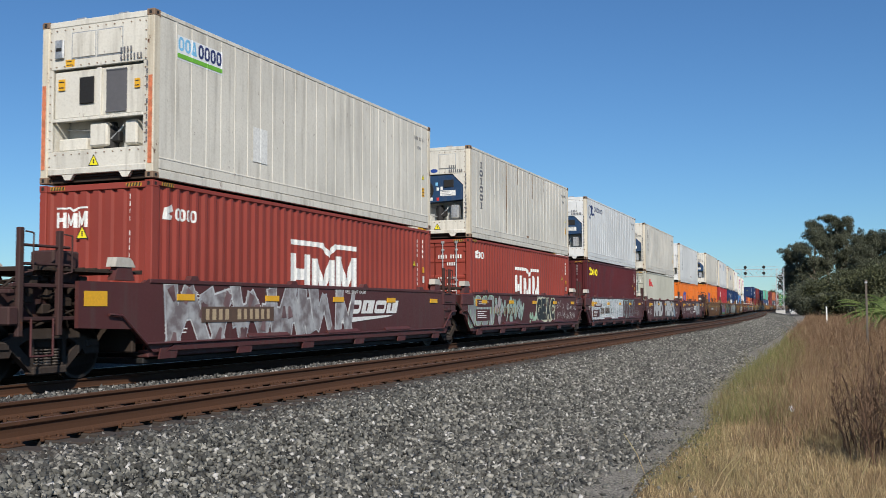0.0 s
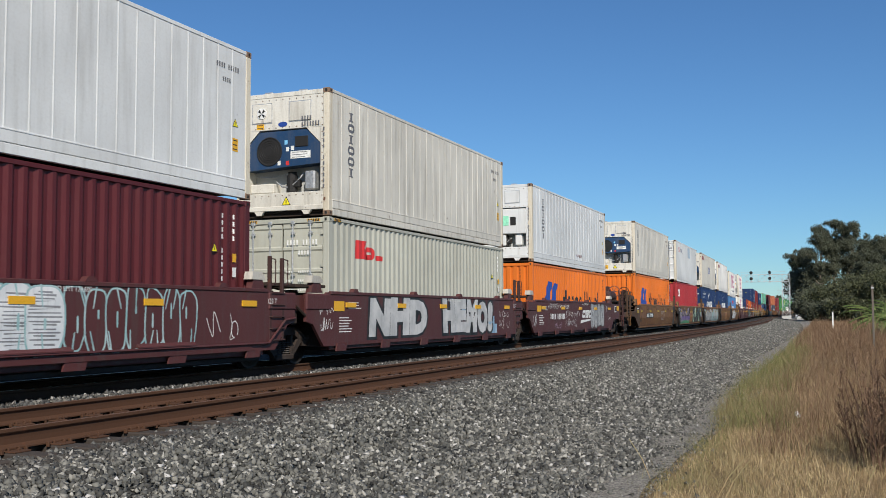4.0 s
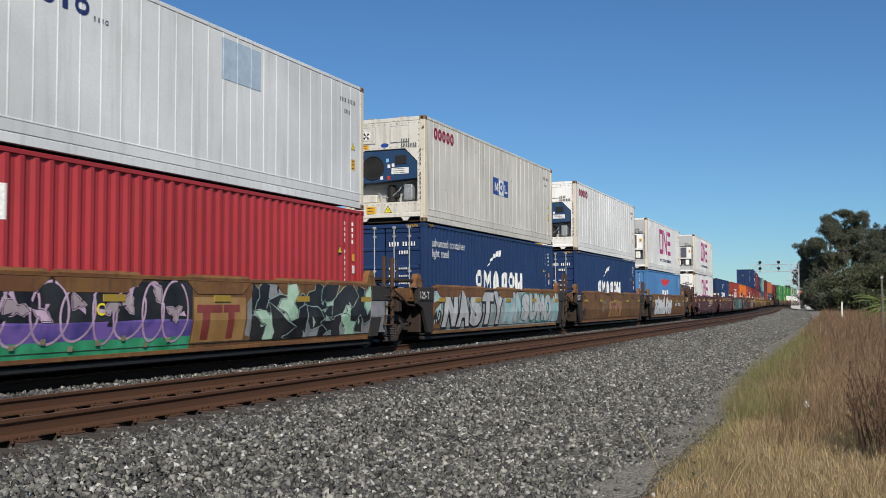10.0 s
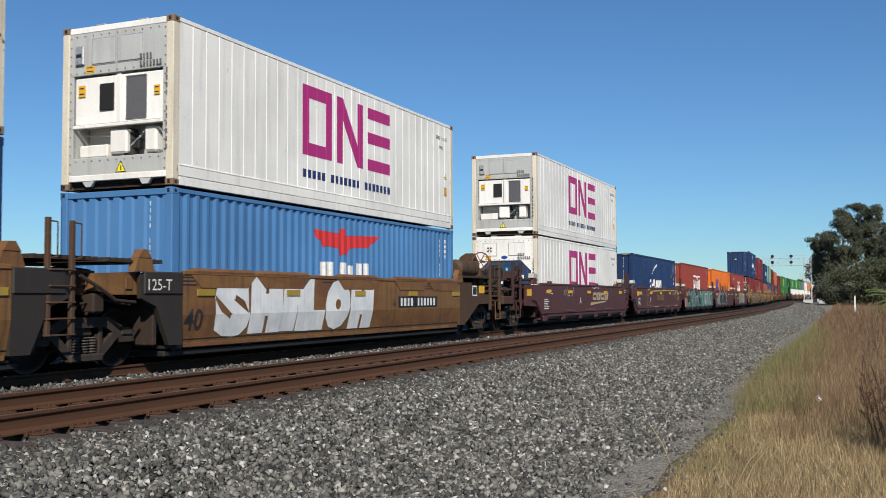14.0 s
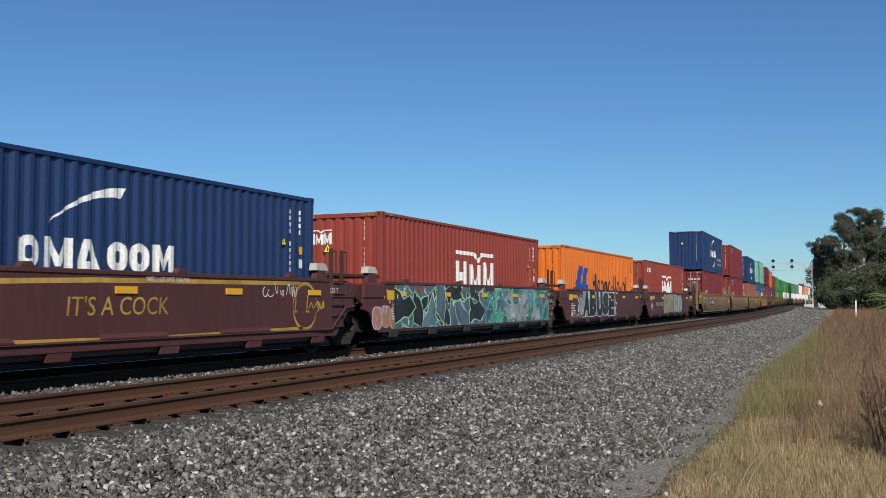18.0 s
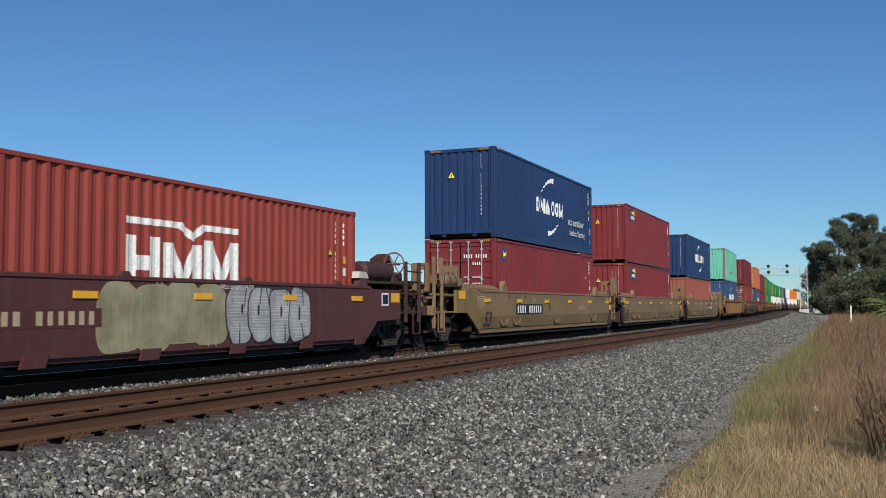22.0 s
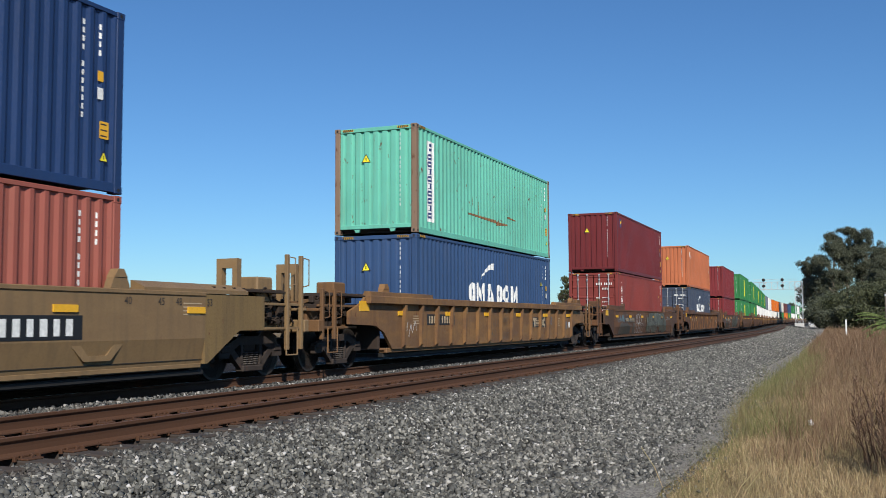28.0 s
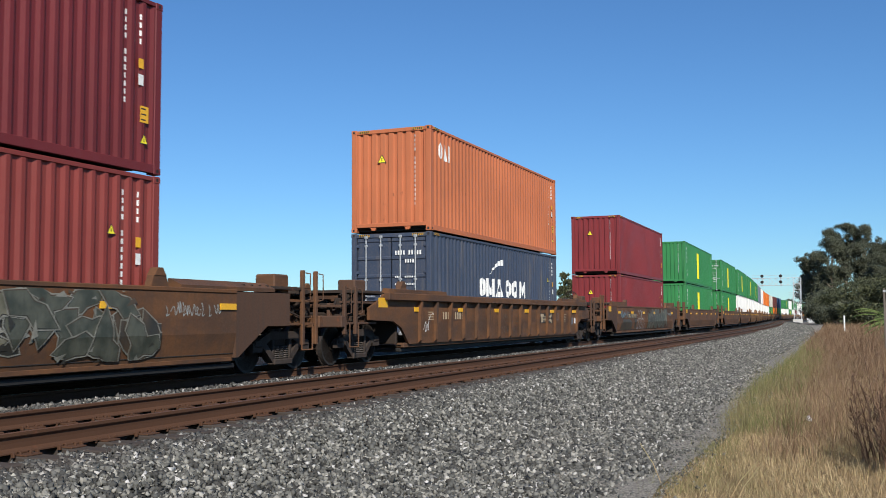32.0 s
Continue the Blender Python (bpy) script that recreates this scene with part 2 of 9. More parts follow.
def verge_edge(s):
    """Where the grass begins, metres right of the far track."""
    return float(np.interp(s, (6, 14, 21, 38, 60, 81, 130, 213), (10.15, 10.12, 9.74, 9.6, 9.25, 8.95, 9.8, 12.5))) + 0.1 * noise.noise(Vector((s * 0.55, 3.1, 0))) + 0.06 * noise.noise(Vector((s * 2.1, 7.7, 0)))


def strip(name, n0, n1, ss, material, lift=0.0, steps=6, rough=0.0, outer=None):
    """A sheet along the line between two offsets, on the bed."""
    ns = sorted(set(np.linspace(n0, n1, steps).tolist() + [b[0] for b in BED if n0 < b[0] < n1]))
    vs, fs = [], []
    for s in ss:
        for n in ns:
            if outer:
                n = n0 + (n - n0) * (outer(s) - n0) / (n1 - n0)
            x, y, _ = on_line(s, n)
            wob = rough * noise.noise(Vector((x * 1.3, y * 1.3, 0))) if rough else 0
            vs.append((x, y, bed_z(n) + lift + wob))
    k = len(ns)
    for i in range(len(ss) - 1):
        for j in range(k - 1):
            a = i * k + j
            fs.append((a, a + 1, a + k + 1, a + k))
    me = bpy.data.meshes.new(name)
    me.from_pydata(vs, [], fs)
    me.materials.append(material)
    me.polygons.foreach_set("use_smooth", [True] * len(fs))
    return me


LONG = np.concatenate([np.arange(-400, -20, 20), np.arange(-20, 60, 0.5), np.arange(60, 200, 5), np.arange(200, 1400, 25)])

# One sheet to the horizon: the bed along the line, and flat land beyond it.
g = Build()
_ns = [-3000, -900, -300, -120] + [b[0] for b in BED] + [120, 300, 900, 3000]
_ss = np.concatenate([[-3000, -1200], LONG, [1800, 2600, 4000]])
for s in _ss:
    for n in _ns:
        x, y, _h = on_line(min(max(s, -420), 1500), n if abs(n) <= 60 else 0)
        x += n if abs(n) > 60 else 0
        y += s - min(max(s, -420), 1500)
        g.v.append((x, y, bed_z(n) - 0.03))
k = len(_ns)
g.f = [(i * k + j, i * k + j + 1, (i + 1) * k + j + 1, (i + 1) * k + j) for i in range(len(_ss) - 1) for j in range(k - 1)]
g.m = [0] * len(g.f)
thing("ground", "dry grassy ground around the railway line", "ground", kind="structure", data=g.mesh("ground", GRASSLAND, smooth=True))
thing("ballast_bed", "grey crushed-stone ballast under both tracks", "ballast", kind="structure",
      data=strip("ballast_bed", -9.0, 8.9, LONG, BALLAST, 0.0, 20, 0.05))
# A near-black sheet that paints the train's shade onto the bed.
UNDER_SHADE = gravel("shade_black_gravel", (0.014, 0.0095, 0.007), 1.8, 26.0)
thing("cinder_strip", "near-black gravel strip painting the shade under and behind the train", "ballast", kind="structure",
      data=strip("cinder_strip", -9.0, 1.45, LONG, UNDER_SHADE, 0.012, 12, 0.05))
thing("gravel_path", "fine grey gravel path between ballast and grass", "path", kind="structure",
      data=strip("gravel_path", 8.1, 10.0, LONG, PATH, 0.006, 6, 0.03, verge_edge))

RAIL = paint("rusty_rail_steel", (0.075, 0.032, 0.014), 0.8, 0.25, 0.2, (0.088, 0.045, 0.025))
RAILTOP = plain("polished_railhead", (0.36, 0.35, 0.34), 0.42, 1.0, 30, 0.1)
RUSTTOP = paint("rusted_railhead", (0.105, 0.05, 0.027), 0.62, 0.2, 0.1, (0.11, 0.064, 0.042))
HALF = ((-0.036, 0.0), (-0.036, -0.028), (-0.031, -0.036), (-0.012, -0.052), (-0.009, -0.09), (-0.011, -0.135), (-0.03, -0.152), (-0.076, -0.163), (-0.076, -0.175))
PROFILE = list(HALF) + [(-x, z) for x, z in reversed(HALF)]


def rail(n, z, top, label):
    ss = np.concatenate([np.arange(-60, 60, 1.5), np.arange(60, 1300, 10)])
    b = Build()
    m = len(PROFILE)
    for s in ss:
        for px, pz in PROFILE:
            x, y, _h = on_line(s, n + px)
            b.v.append((x, y, z + pz))
    for i in range(len(ss) - 1):
        for j in range(m):
            b.f.append((i * m + j, i * m + (j + 1) % m, (i + 1) * m + (j + 1) % m, (i + 1) * m + j))
            b.m.append(1 if j == m - 1 else 0)
    thing("rail", label, "rail", group="rails of the two tracks", kind="structure", data=b.mesh("rail", RAIL, top))


for _n in (-0.755, 0.755):
    rail(_n, 0.0, RAILTOP, "steel rail with a worn shiny head under the train")
    rail(NEAR + _n, NEAR_Z, RUSTTOP, "rust-brown steel rail of the empty near track")

TIE = paint("weathered_tie_wood", (0.05, 0.038, 0.03), 0.9, 0.4, 0.0, (0.11, 0.095, 0.08))


def tie_mesh():
    return Build().box(-1.3, 1.3, -0.115, 0.115, -0.19, 0.0, 0.012).mesh("tie", TIE)


def plate_mesh():
    """A tie plate with four spikes and the rail anchors beside it."""
    b = Build().box(-0.19, 0.19, -0.095, 0.095, 0.0, 0.016, 0.004)
    for sx in (-1, 1):
        for sy in (-0.06, 0.06):
            b.box(sx * 0.088 - 0.012, sx * 0.088 + 0.012, sy - 0.012, sy + 0.012, 0.0, 0.038, 0.004)
            b.box(sx * 0.078 - 0.016, sx * 0.078 + 0.016, sy - 0.014, sy + 0.014, 0.030, 0.044, 0.004)
        b.box(sx * 0.14 - 0.012, sx * 0.14 + 0.012, -0.012, 0.012, 0.0, 0.034, 0.004)
        b.box(sx * 0.085 - 0.018, sx * 0.085 + 0.018, 0.125, 0.15, -0.01, 0.04, 0.004)
        b.box(sx * 0.085 - 0.018, sx * 0.085 + 0.018, -0.15, -0.125, -0.01, 0.04, 0.004)
    return b.mesh("tie_plate", RAIL)


def track(n, z, label, until):
    top = z - 0.19
    base = thing("railway_track", label, "track", kind="structure")
    tm, pm = tie_mesh(), plate_mesh()
    rnd = random.Random(int(n * 10) + 3)
    s = 3.0
    far = Build()
    while s < 420:
        if s < until:
            t = part("tie", tm, TIE, base, at=line_pose(s, n + rnd.uniform(-0.04, 0.04), top + rnd.uniform(-0.006, 0.004)))
            for dn in (-0.755, 0.755):
                part("tie_plate", pm, RAIL, t, at=pose(dn, 0, 0.0))
        else:
            x, y, h = on_line(s, n)
            m = line_pose(s, n, top)
            far.add([m @ Vector((px, py, pz)) for px in (-1.3, 1.3) for py in (-0.115, 0.115) for pz in (-0.19, 0)],
                    [(0, 1, 3, 2), (4, 6, 7, 5), (0, 4, 5, 1), (2, 3, 7, 6), (0, 2, 6, 4), (1, 5, 7, 3)])
        s += 0.53
    tagged(part("tie_row", far, TIE, base), kind="stuff")
    return base


track(NEAR, NEAR_Z, "empty near track on weathered wooden ties", 45)
track(0.0, 0.0, "track on wooden ties under the freight train", 22)

# Loose stones of the ballast, thousands in one mesh.
STONE = Nodes("ballast_stone")
_geo = STONE.n.new("ShaderNodeNewGeometry")
_sv = STONE.coords((1, 1, 1), False)
_c = STONE.ramp(_geo.outputs["Random Per Island"], (0.0, (0.03, 0.029, 0.026)), (0.3, (0.08, 0.08, 0.072)), (0.63, (0.147, 0.144, 0.126)), (0.88, (0.25, 0.24, 0.208)), (0.97, (0.38, 0.365, 0.32)), (1.0, (0.54, 0.52, 0.49)))
_c = STONE.mix(STONE.ramp(STONE.noise(_sv, 30, 4), (0.45, 0.0), (0.75, 0.35)), _c, (0.12, 0.108, 0.09))
STONE.bump(STONE.noise(_sv, 60, 4), 0.5, 0.01)
STONE = STONE.done(_c, 0.85, 0, 0.3)


def dim_brown():
    """The same stone with shade put into a dimmer ramp, and rust-brown patches."""
    nd = Nodes("dim_brown_stone")
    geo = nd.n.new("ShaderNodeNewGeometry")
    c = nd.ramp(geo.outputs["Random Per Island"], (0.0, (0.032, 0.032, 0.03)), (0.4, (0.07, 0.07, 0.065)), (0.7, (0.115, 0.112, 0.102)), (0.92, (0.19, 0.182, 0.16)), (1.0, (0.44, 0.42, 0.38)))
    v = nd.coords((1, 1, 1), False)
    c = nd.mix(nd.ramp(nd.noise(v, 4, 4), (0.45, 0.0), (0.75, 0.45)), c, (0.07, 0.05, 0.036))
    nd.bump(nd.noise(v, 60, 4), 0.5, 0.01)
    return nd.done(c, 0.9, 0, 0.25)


DIMSTONE = dim_brown()


def stones(name, label, count, rng, pick, size, material=STONE):
    """Angular stones: bent cubes of 12 triangles, turned at random. pick gives offsets and distances."""
    s, n = pick(rng, count)
    x, y, _h = on_line(s, n)
    z = np.interp(n, [b[0] for b in BED], [b[1] for b in BED])
    # Eight faces each: a bent double pyramid.
    gem = np.array([(1, 0, 0), (-1, 0, 0), (0, 1, 0), (0, -1, 0), (0, 0, 1), (0, 0, -1)], float) * 1.25
    sz = size[0] * np.minimum(np.exp(rng.normal(0, size[1], count)), 1.6)
    v = gem[None] * rng.uniform(0.55, 1.0, (count, 1, 3)) + rng.uniform(-0.42, 0.42, (count, 6, 3))
    q = rng.normal(size=(count, 4))
    q /= np.linalg.norm(q, axis=1)[:, None]
    w, a, b, c = q.T
    R = np.stack([1 - 2 * (b * b + c * c), 2 * (a * b - c * w), 2 * (a * c + b * w), 2 * (a * b + c * w), 1 - 2 * (a * a + c * c), 2 * (b * c - a * w),
                  2 * (a * c - b * w), 2 * (b * c + a * w), 1 - 2 * (a * a + b * b)], 1).reshape(count, 3, 3)
    v = np.einsum("nij,nkj->nki", R, v) * (sz / 2)[:, None, None]
    v[:, :, 0] += x[:, None]
    v[:, :, 1] += y[:, None]
    v[:, :, 2] += (z + sz * 0.12 + rng.uniform(0, 0.25, count) * sz)[:, None]
    faces = np.array([(0, 2, 4), (2, 1, 4), (1, 3, 4), (3, 0, 4), (2, 0, 5), (1, 2, 5), (3, 1, 5), (0, 3, 5)])
    f = (faces[None] + 6 * np.arange(count)[:, None, None]).reshape(-1)
    me = bpy.data.meshes.new(name)
    me.vertices.add(count * 6)
    me.vertices.foreach_set("co", v.reshape(-1))
    me.loops.add(len(f))
    me.loops.foreach_set("vertex_index", f)
    me.polygons.add(count * 8)
    me.polygons.foreach_set("loop_start", np.arange(0, len(f), 3))
    me.materials.append(material)
    me.update(calc_edges=True)
    me.validate()
    thing(name, label, "stones", kind="stuff", data=me)


def spread(s0, s1, n0, n1, power=1.0):
    def pick(rng, count):
        s = s0 + (s1 - s0) * rng.uniform(0, 1, count) ** power
        n = rng.uniform(n0, n1, count)
        # The stones thin out towards the path.
        foot = np.interp(s, (5, 8, 13, 24, 42, 90), (9.95, 9.85, 9.65, 9.2, 8.95, 8.9)) + 0.12 * np.sin(s * 1.3) + rng.normal(0, 0.1, count)
        return s, np.where((n > foot) & (n1 > 8.5) & (n0 < 7), n0 + (foot - n0) * rng.uniform(0, 1, count), n)
    return pick


RNG = np.random.default_rng(5)
stones("ballast_stones", "angular grey ballast stones beside the near track", 78000, RNG, spread(5, 34, 5.9, 9.9, 1.35), (0.044, 0.45))
stones("ballast_stones", "dimmed brown-patched ballast stones beside the near rail", 17000, RNG, spread(5, 34, 5.3, 6.2, 1.35), (0.046, 0.34), DIMSTONE)
stones("ballast_stones", "angular grey ballast stones further along the track", 36000, RNG, spread(30, 85, 5.15, 8.9, 1.2), (0.058, 0.25))
stones("ballast_stones", "brown-grey ballast stones between the two tracks", 16000, RNG, spread(6, 70, 1.45, 3.5, 1.4), (0.055, 0.3), DIMSTONE)
stones("ballast_stones", "ballast stones between the rails of the near track", 7000, RNG, spread(5, 40, 3.66, 4.9, 1.2), (0.036, 0.3))
stones("ballast_stones", "grey ballast stones far along the track", 15000, RNG, spread(80, 200, 5.15, 9.2, 1.3), (0.10, 0.25))
stones("path_pebbles", "small grey pebbles on the gravel path", 40000, RNG, spread(5, 30, 8.7, 10.25, 1.5), (0.015, 0.5))

stones("path_stones", "single grey stones strewn over the gravel path", 2600, RNG, lambda r, c: (lambda s: (s, np.interp(s, (5, 13, 24, 42), (9.5, 9.2, 8.8, 8.6)) + np.abs(r.normal(0, 0.45, c))))(5 + 30 * r.uniform(0, 1, c) ** 1.4), (0.036, 0.4))

# ---- dry grass and weeds ----
def straw(name, dark, light, green):
    nd = Nodes(name)
    geo = nd.n.new("ShaderNodeNewGeometry")
    c = nd.ramp(geo.outputs["Random Per Island"], (0.0, dark), (0.5, scaled(dark, 1.5)), (0.8, light), (0.9, green), (1.0, scaled(light, 1.25)))
    patch = nd.coords((1, 0.6, 1), False)
    c = nd.mix(nd.ramp(nd.noise(patch, 0.9, 4), (0.46, 0.0), (0.66, 0.6)), c, scaled(green, 0.8))
    c = nd.mix(nd.ramp(nd.noise(patch, 1.7, 4), (0.52, 0.0), (0.7, 0.55)), c, (0.19, 0.115, 0.07))
    return nd.done(c, 0.8, 0, 0.25)


STRAW = straw("dry_grass_straw", (0.23, 0.165, 0.086), (0.58, 0.45, 0.26), (0.2, 0.19, 0.08))
DUN = straw("dun_dry_grass", (0.15, 0.1, 0.053), (0.38, 0.28, 0.16), (0.17, 0.155, 0.066))
GREEN = straw("green_grass", (0.09, 0.1, 0.034), (0.19, 0.19, 0.07), (0.3, 0.26, 0.125))
WEED = straw("dead_weed_stalk", (0.115, 0.068, 0.04), (0.33, 0.225, 0.14), (0.17, 0.118, 0.064))


def blades(name, label, xs, ys, zs, heights, width, lean, rng, material, segs=2, category="grass"):
    """Bent, tapered blades, one ribbon each."""
    c = len(xs)
    az = rng.uniform(0, 2 * math.pi, c)
    tip = rng.normal(0, 1, (c, 2)) * (lean * heights)[:, None]
    rows = []
    for i in range(segs + 1):
        t = i / segs
        w = width * (1 - 0.85 * t) * (0.7 + 0.6 * rng.uniform(size=c)) * 0.5
        px = xs + tip[:, 0] * t * t
        py = ys + tip[:, 1] * t * t
        pz = zs + heights * t * (1 - 0.18 * t)
        for sg in (-1, 1):
            rows.append(np.stack([px + sg * w * np.cos(az), py + sg * w * np.sin(az), pz], 1))
    v = np.stack(rows, 1)
    k = 2 * (segs + 1)
    q = np.array([(2 * i, 2 * i + 1, 2 * i + 3, 2 * i + 2) for i in range(segs)])
    f = (q[None] + k * np.arange(c)[:, None, None]).reshape(-1)
    me = bpy.data.meshes.new(name)
    me.vertices.add(c * k)
    me.vertices.foreach_set("co", v.reshape(-1))
    me.loops.add(len(f))
    me.loops.foreach_set("vertex_index", f)
    me.polygons.add(c * segs)
    me.polygons.foreach_set("loop_start", np.arange(0, len(f), 4))
    me.materials.append(material)
    me.update(calc_edges=True)
    return thing(name, label, category, kind="stuff", data=me)


def verge(rng, count, y0, y1, x0, x1, power=1.5, ragged=0.22, clump=0.0):
    """Places on the verge, right of the ragged edge of the gravel."""
    s = y0 + (y1 - y0) * rng.uniform(0, 1, count) ** power
    edge = np.array([verge_edge(a) for a in np.arange(0, 260, 0.25)])[np.clip((s * 4).astype(int), 0, 1039)]
    n = edge + x0 + (x1 - x0) * rng.uniform(0, 1, count)
    n = n + ragged * rng.normal(0, 0.35, count)
    x, y, _h = on_line(s, n)
    if clump:
        # Thick in some spots, thin in others.
        keep = np.array([noise.noise(Vector((a * clump, b * clump * 0.7, 1.3))) for a, b in zip(x, y)]) > rng.uniform(-0.5, 0.4, count)
        x, y, n = x[keep], y[keep], n[keep]
    return x, y, np.interp(n, [b[0] for b in BED], [b[1] for b in BED]) - 0.03


G = np.random.default_rng(11)
for cnt, y0, y1, x0, x1, ht, wd, ln, mt, nm, lb in (
        (120000, 6.5, 24, 0.1, 5.0, 0.085, 0.0042, 0.55, STRAW, "dry_grass", "short dry straw-coloured grass on the verge"),
        (52000, 15, 60, 0.0, 9.0, 0.17, 0.008, 0.35, DUN, "dry_grass", "dun dry grass along the verge"),
        (20000, 6.5, 40, -0.1, 0.35, 0.08, 0.005, 0.45, GREEN, "green_grass", "low green grass at the edge of the gravel"),
        (3600, 22, 62, 0.0, 1.0, 0.45, 0.008, 0.25, GREEN, "green_grass", "tall dark green grass at the edge of the gravel"),
        (12000, 14, 60, 0.0, 1.1, 0.3, 0.006, 0.25, GREEN, "green_grass", "tufts of taller green-brown grass"),
        (9000, 7, 34, 0.2, 6.0, 0.36, 0.0045, 0.35, STRAW, "dry_grass", "tall pale straw stems in the grass"),
        (60000, 11.5, 60, 0.75, 9.5, 0.5, 0.006, 0.4, WEED, "dead_brush", "dense reddish-brown dead brush on the verge"),
        (42000, 44, 150, 0.3, 12.0, 0.55, 0.03, 0.25, WEED, "dry_grass", "far dry brush beside the line")):
    x, y, z = verge(G, cnt, y0, y1, x0, x1, clump=0.9 if ht > 0.15 or mt is GREEN else 0.0)
    blades(nm, lb, x, y, z, ht * np.exp(G.normal(0, 0.32, len(x))), wd, ln, G, mt)


DARK_WEED = straw("dark_dead_weed_stalk", (0.095, 0.056, 0.036), (0.25, 0.16, 0.1), (0.15, 0.098, 0.062))


def weed(name, label, x, y, height, stems, seed):
    """A dead, branching weed: thin stalks with side twigs and seed heads."""
    rng = random.Random(seed)
    b = Build()
    for i in range(stems):
        a = rng.uniform(0, 6.28)
        r = 0.16 * math.sqrt(rng.random())
        p = Vector((r * math.cos(a), r * math.sin(a), -0.03))
        h = height * rng.uniform(0.6, 1.05)
        d = Vector((math.cos(a) * rng.uniform(0, 0.3), math.sin(a) * rng.uniform(0, 0.3), 1)).normalized()
        prev = p
        n = 5
        for j in range(n):
            nxt = prev + (d + Vector((rng.gauss(0, 0.09), rng.gauss(0, 0.09), 0))) * h / n
            b.cyl(prev, nxt, 0.0065 * (1 - j / (n + 1)) + 0.0025, 3, cap=False)
            if j > 0:
                for kk in range(4):
                    o = prev.lerp(nxt, rng.random())
                    aa = rng.uniform(0, 6.28)
                    e = o + Vector((math.cos(aa) * 0.13, math.sin(aa) * 0.13, 0.16)) * rng.uniform(0.5, 1.3) * (1.15 - j / n)
                    b.cyl(o, e, 0.003, 3, cap=False)
                    for q in range(4):
                        w = o.lerp(e, rng.uniform(0.3, 1.0)) + Vector((rng.gauss(0, 0.012), rng.gauss(0, 0.012), rng.gauss(0, 0.012)))
                        u = Vector((rng.gauss(0, 1), rng.gauss(0, 1), rng.gauss(0, 1))).normalized() * 0.011
                        t = u.orthogonal().normalized() * 0.006
                        b.add([w - u, w + t, w + u, w - t], [(0, 1, 2, 3)])
            prev = nxt
    return b.mesh(name, DARK_WEED if height in (1.12, 0.98) else WEED)


_weeds = [weed("dead_weed", "", 0, 0, h, st, sd) for h, st, sd in ((1.25, 9, 1), (1.05, 8, 2), (1.4, 10, 3), (0.85, 9, 4))]
_tall = [weed("dead_weed", "", 0, 0, h, st, sd) for h, st, sd in ((1.12, 9, 11), (0.98, 8, 12))]
WR = random.Random(21)
_spots = []
while len(_spots) < 285:
    y = 9.5 + 45 * WR.random() ** 1.7
    x = WR.uniform(-0.6 - 0.03 * y, 2.2 + 0.22 * y)
    low = 0.75 + (0.012 * (y - 12) if y > 12 else 0.35 * (12 - y))
    if x > low - (0.9 if y > 24 else 0.0) - (1.4 if y > 34 else 0):
        _spots.append((x, y))
for px, y, i in ((1528, 10.9, 0), (1552, 11.3, 1), (1510, 11.9, 1), (1568, 10.8, 0), (1540, 12.6, 0), (1582, 11.8, 1), (1600, 11.2, 0)):
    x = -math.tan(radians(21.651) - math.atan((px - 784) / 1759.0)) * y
    thing("dead_weed", "tall dark dead weed with many bare stalks", "weed", pose(x, y, -0.5, 0, 0, px * 7), "dead weeds on the verge", data=_tall[i])
for x, y in _spots:
    ob = thing("dead_weed", "dead reddish-brown branching weed on the verge", "weed", pose(x, y, -0.5, 0, 0, WR.uniform(0, 360)), "dead weeds on the verge", data=WR.choice(_weeds))
    ob.scale = [WR.uniform(0.75, 1.15)] * 3

# A few long pale stems that lean over the grass.
for i, (x, y, h, dx) in enumerate(((-1.05, 8.6, 0.42, 0.3), (-0.98, 8.5, 0.38, 0.24), (-1.75, 9.6, 0.36, -0.2), (0.1, 9.2, 0.3, 0.12))):
    st = Build().tube([(0, 0, -0.02), (dx * 0.4, 0, h * 0.5), (dx, 0, h)], 0.004, 5)
    thing("straw_stem", "long pale dry stem leaning over the grass", "grass stem", pose(x, y, -0.5), "long dry stems", data=st.mesh("straw_stem", STRAW))

LITTER = plain("white_plastic", (0.8, 0.8, 0.82), 0.4)
b = Build()
_lr = random.Random(4)
bm = bmesh.new()
bmesh.ops.create_icosphere(bm, subdivisions=2, radius=0.042)
for v in bm.verts:
    v.co *= 1 + 0.35 * noise.noise(v.co * 22)
    v.co.z *= 1.15
me = bpy.data.meshes.new("plastic_bag")
bm.to_mesh(me)
bm.free()
me.materials.append(LITTER)
thing("plastic_bag", "small crumpled white plastic bag lying in dry grass", "litter", pose(-0.66, 15.0, -0.37), data=me)

# ---- containers ----
# Every container has x to its right, y ahead along the line (the end that is seen first is -y), z up from its floor.
PITCH, DEEP = 0.278, 0.036


def wave(a, b, pitch, deep, land=0.26, slope=0.24):
    """Breaks of a trapezoid corrugation between a and b: places and depths."""
    n = max(1, round((b - a) / pitch))
    p = (b - a) / n
    ys, ds = [a], [0.0]
    for i in range(n):
        o = a + i * p
        for f, d in ((land / 2, 0.0), (land / 2 + slope, deep), (1 - land / 2 - slope, deep), (1 - land / 2, 0.0)):
            ys.append(o + f * p)
            ds.append(d)
    ys.append(b)
    ds.append(0.0)
    return ys, ds


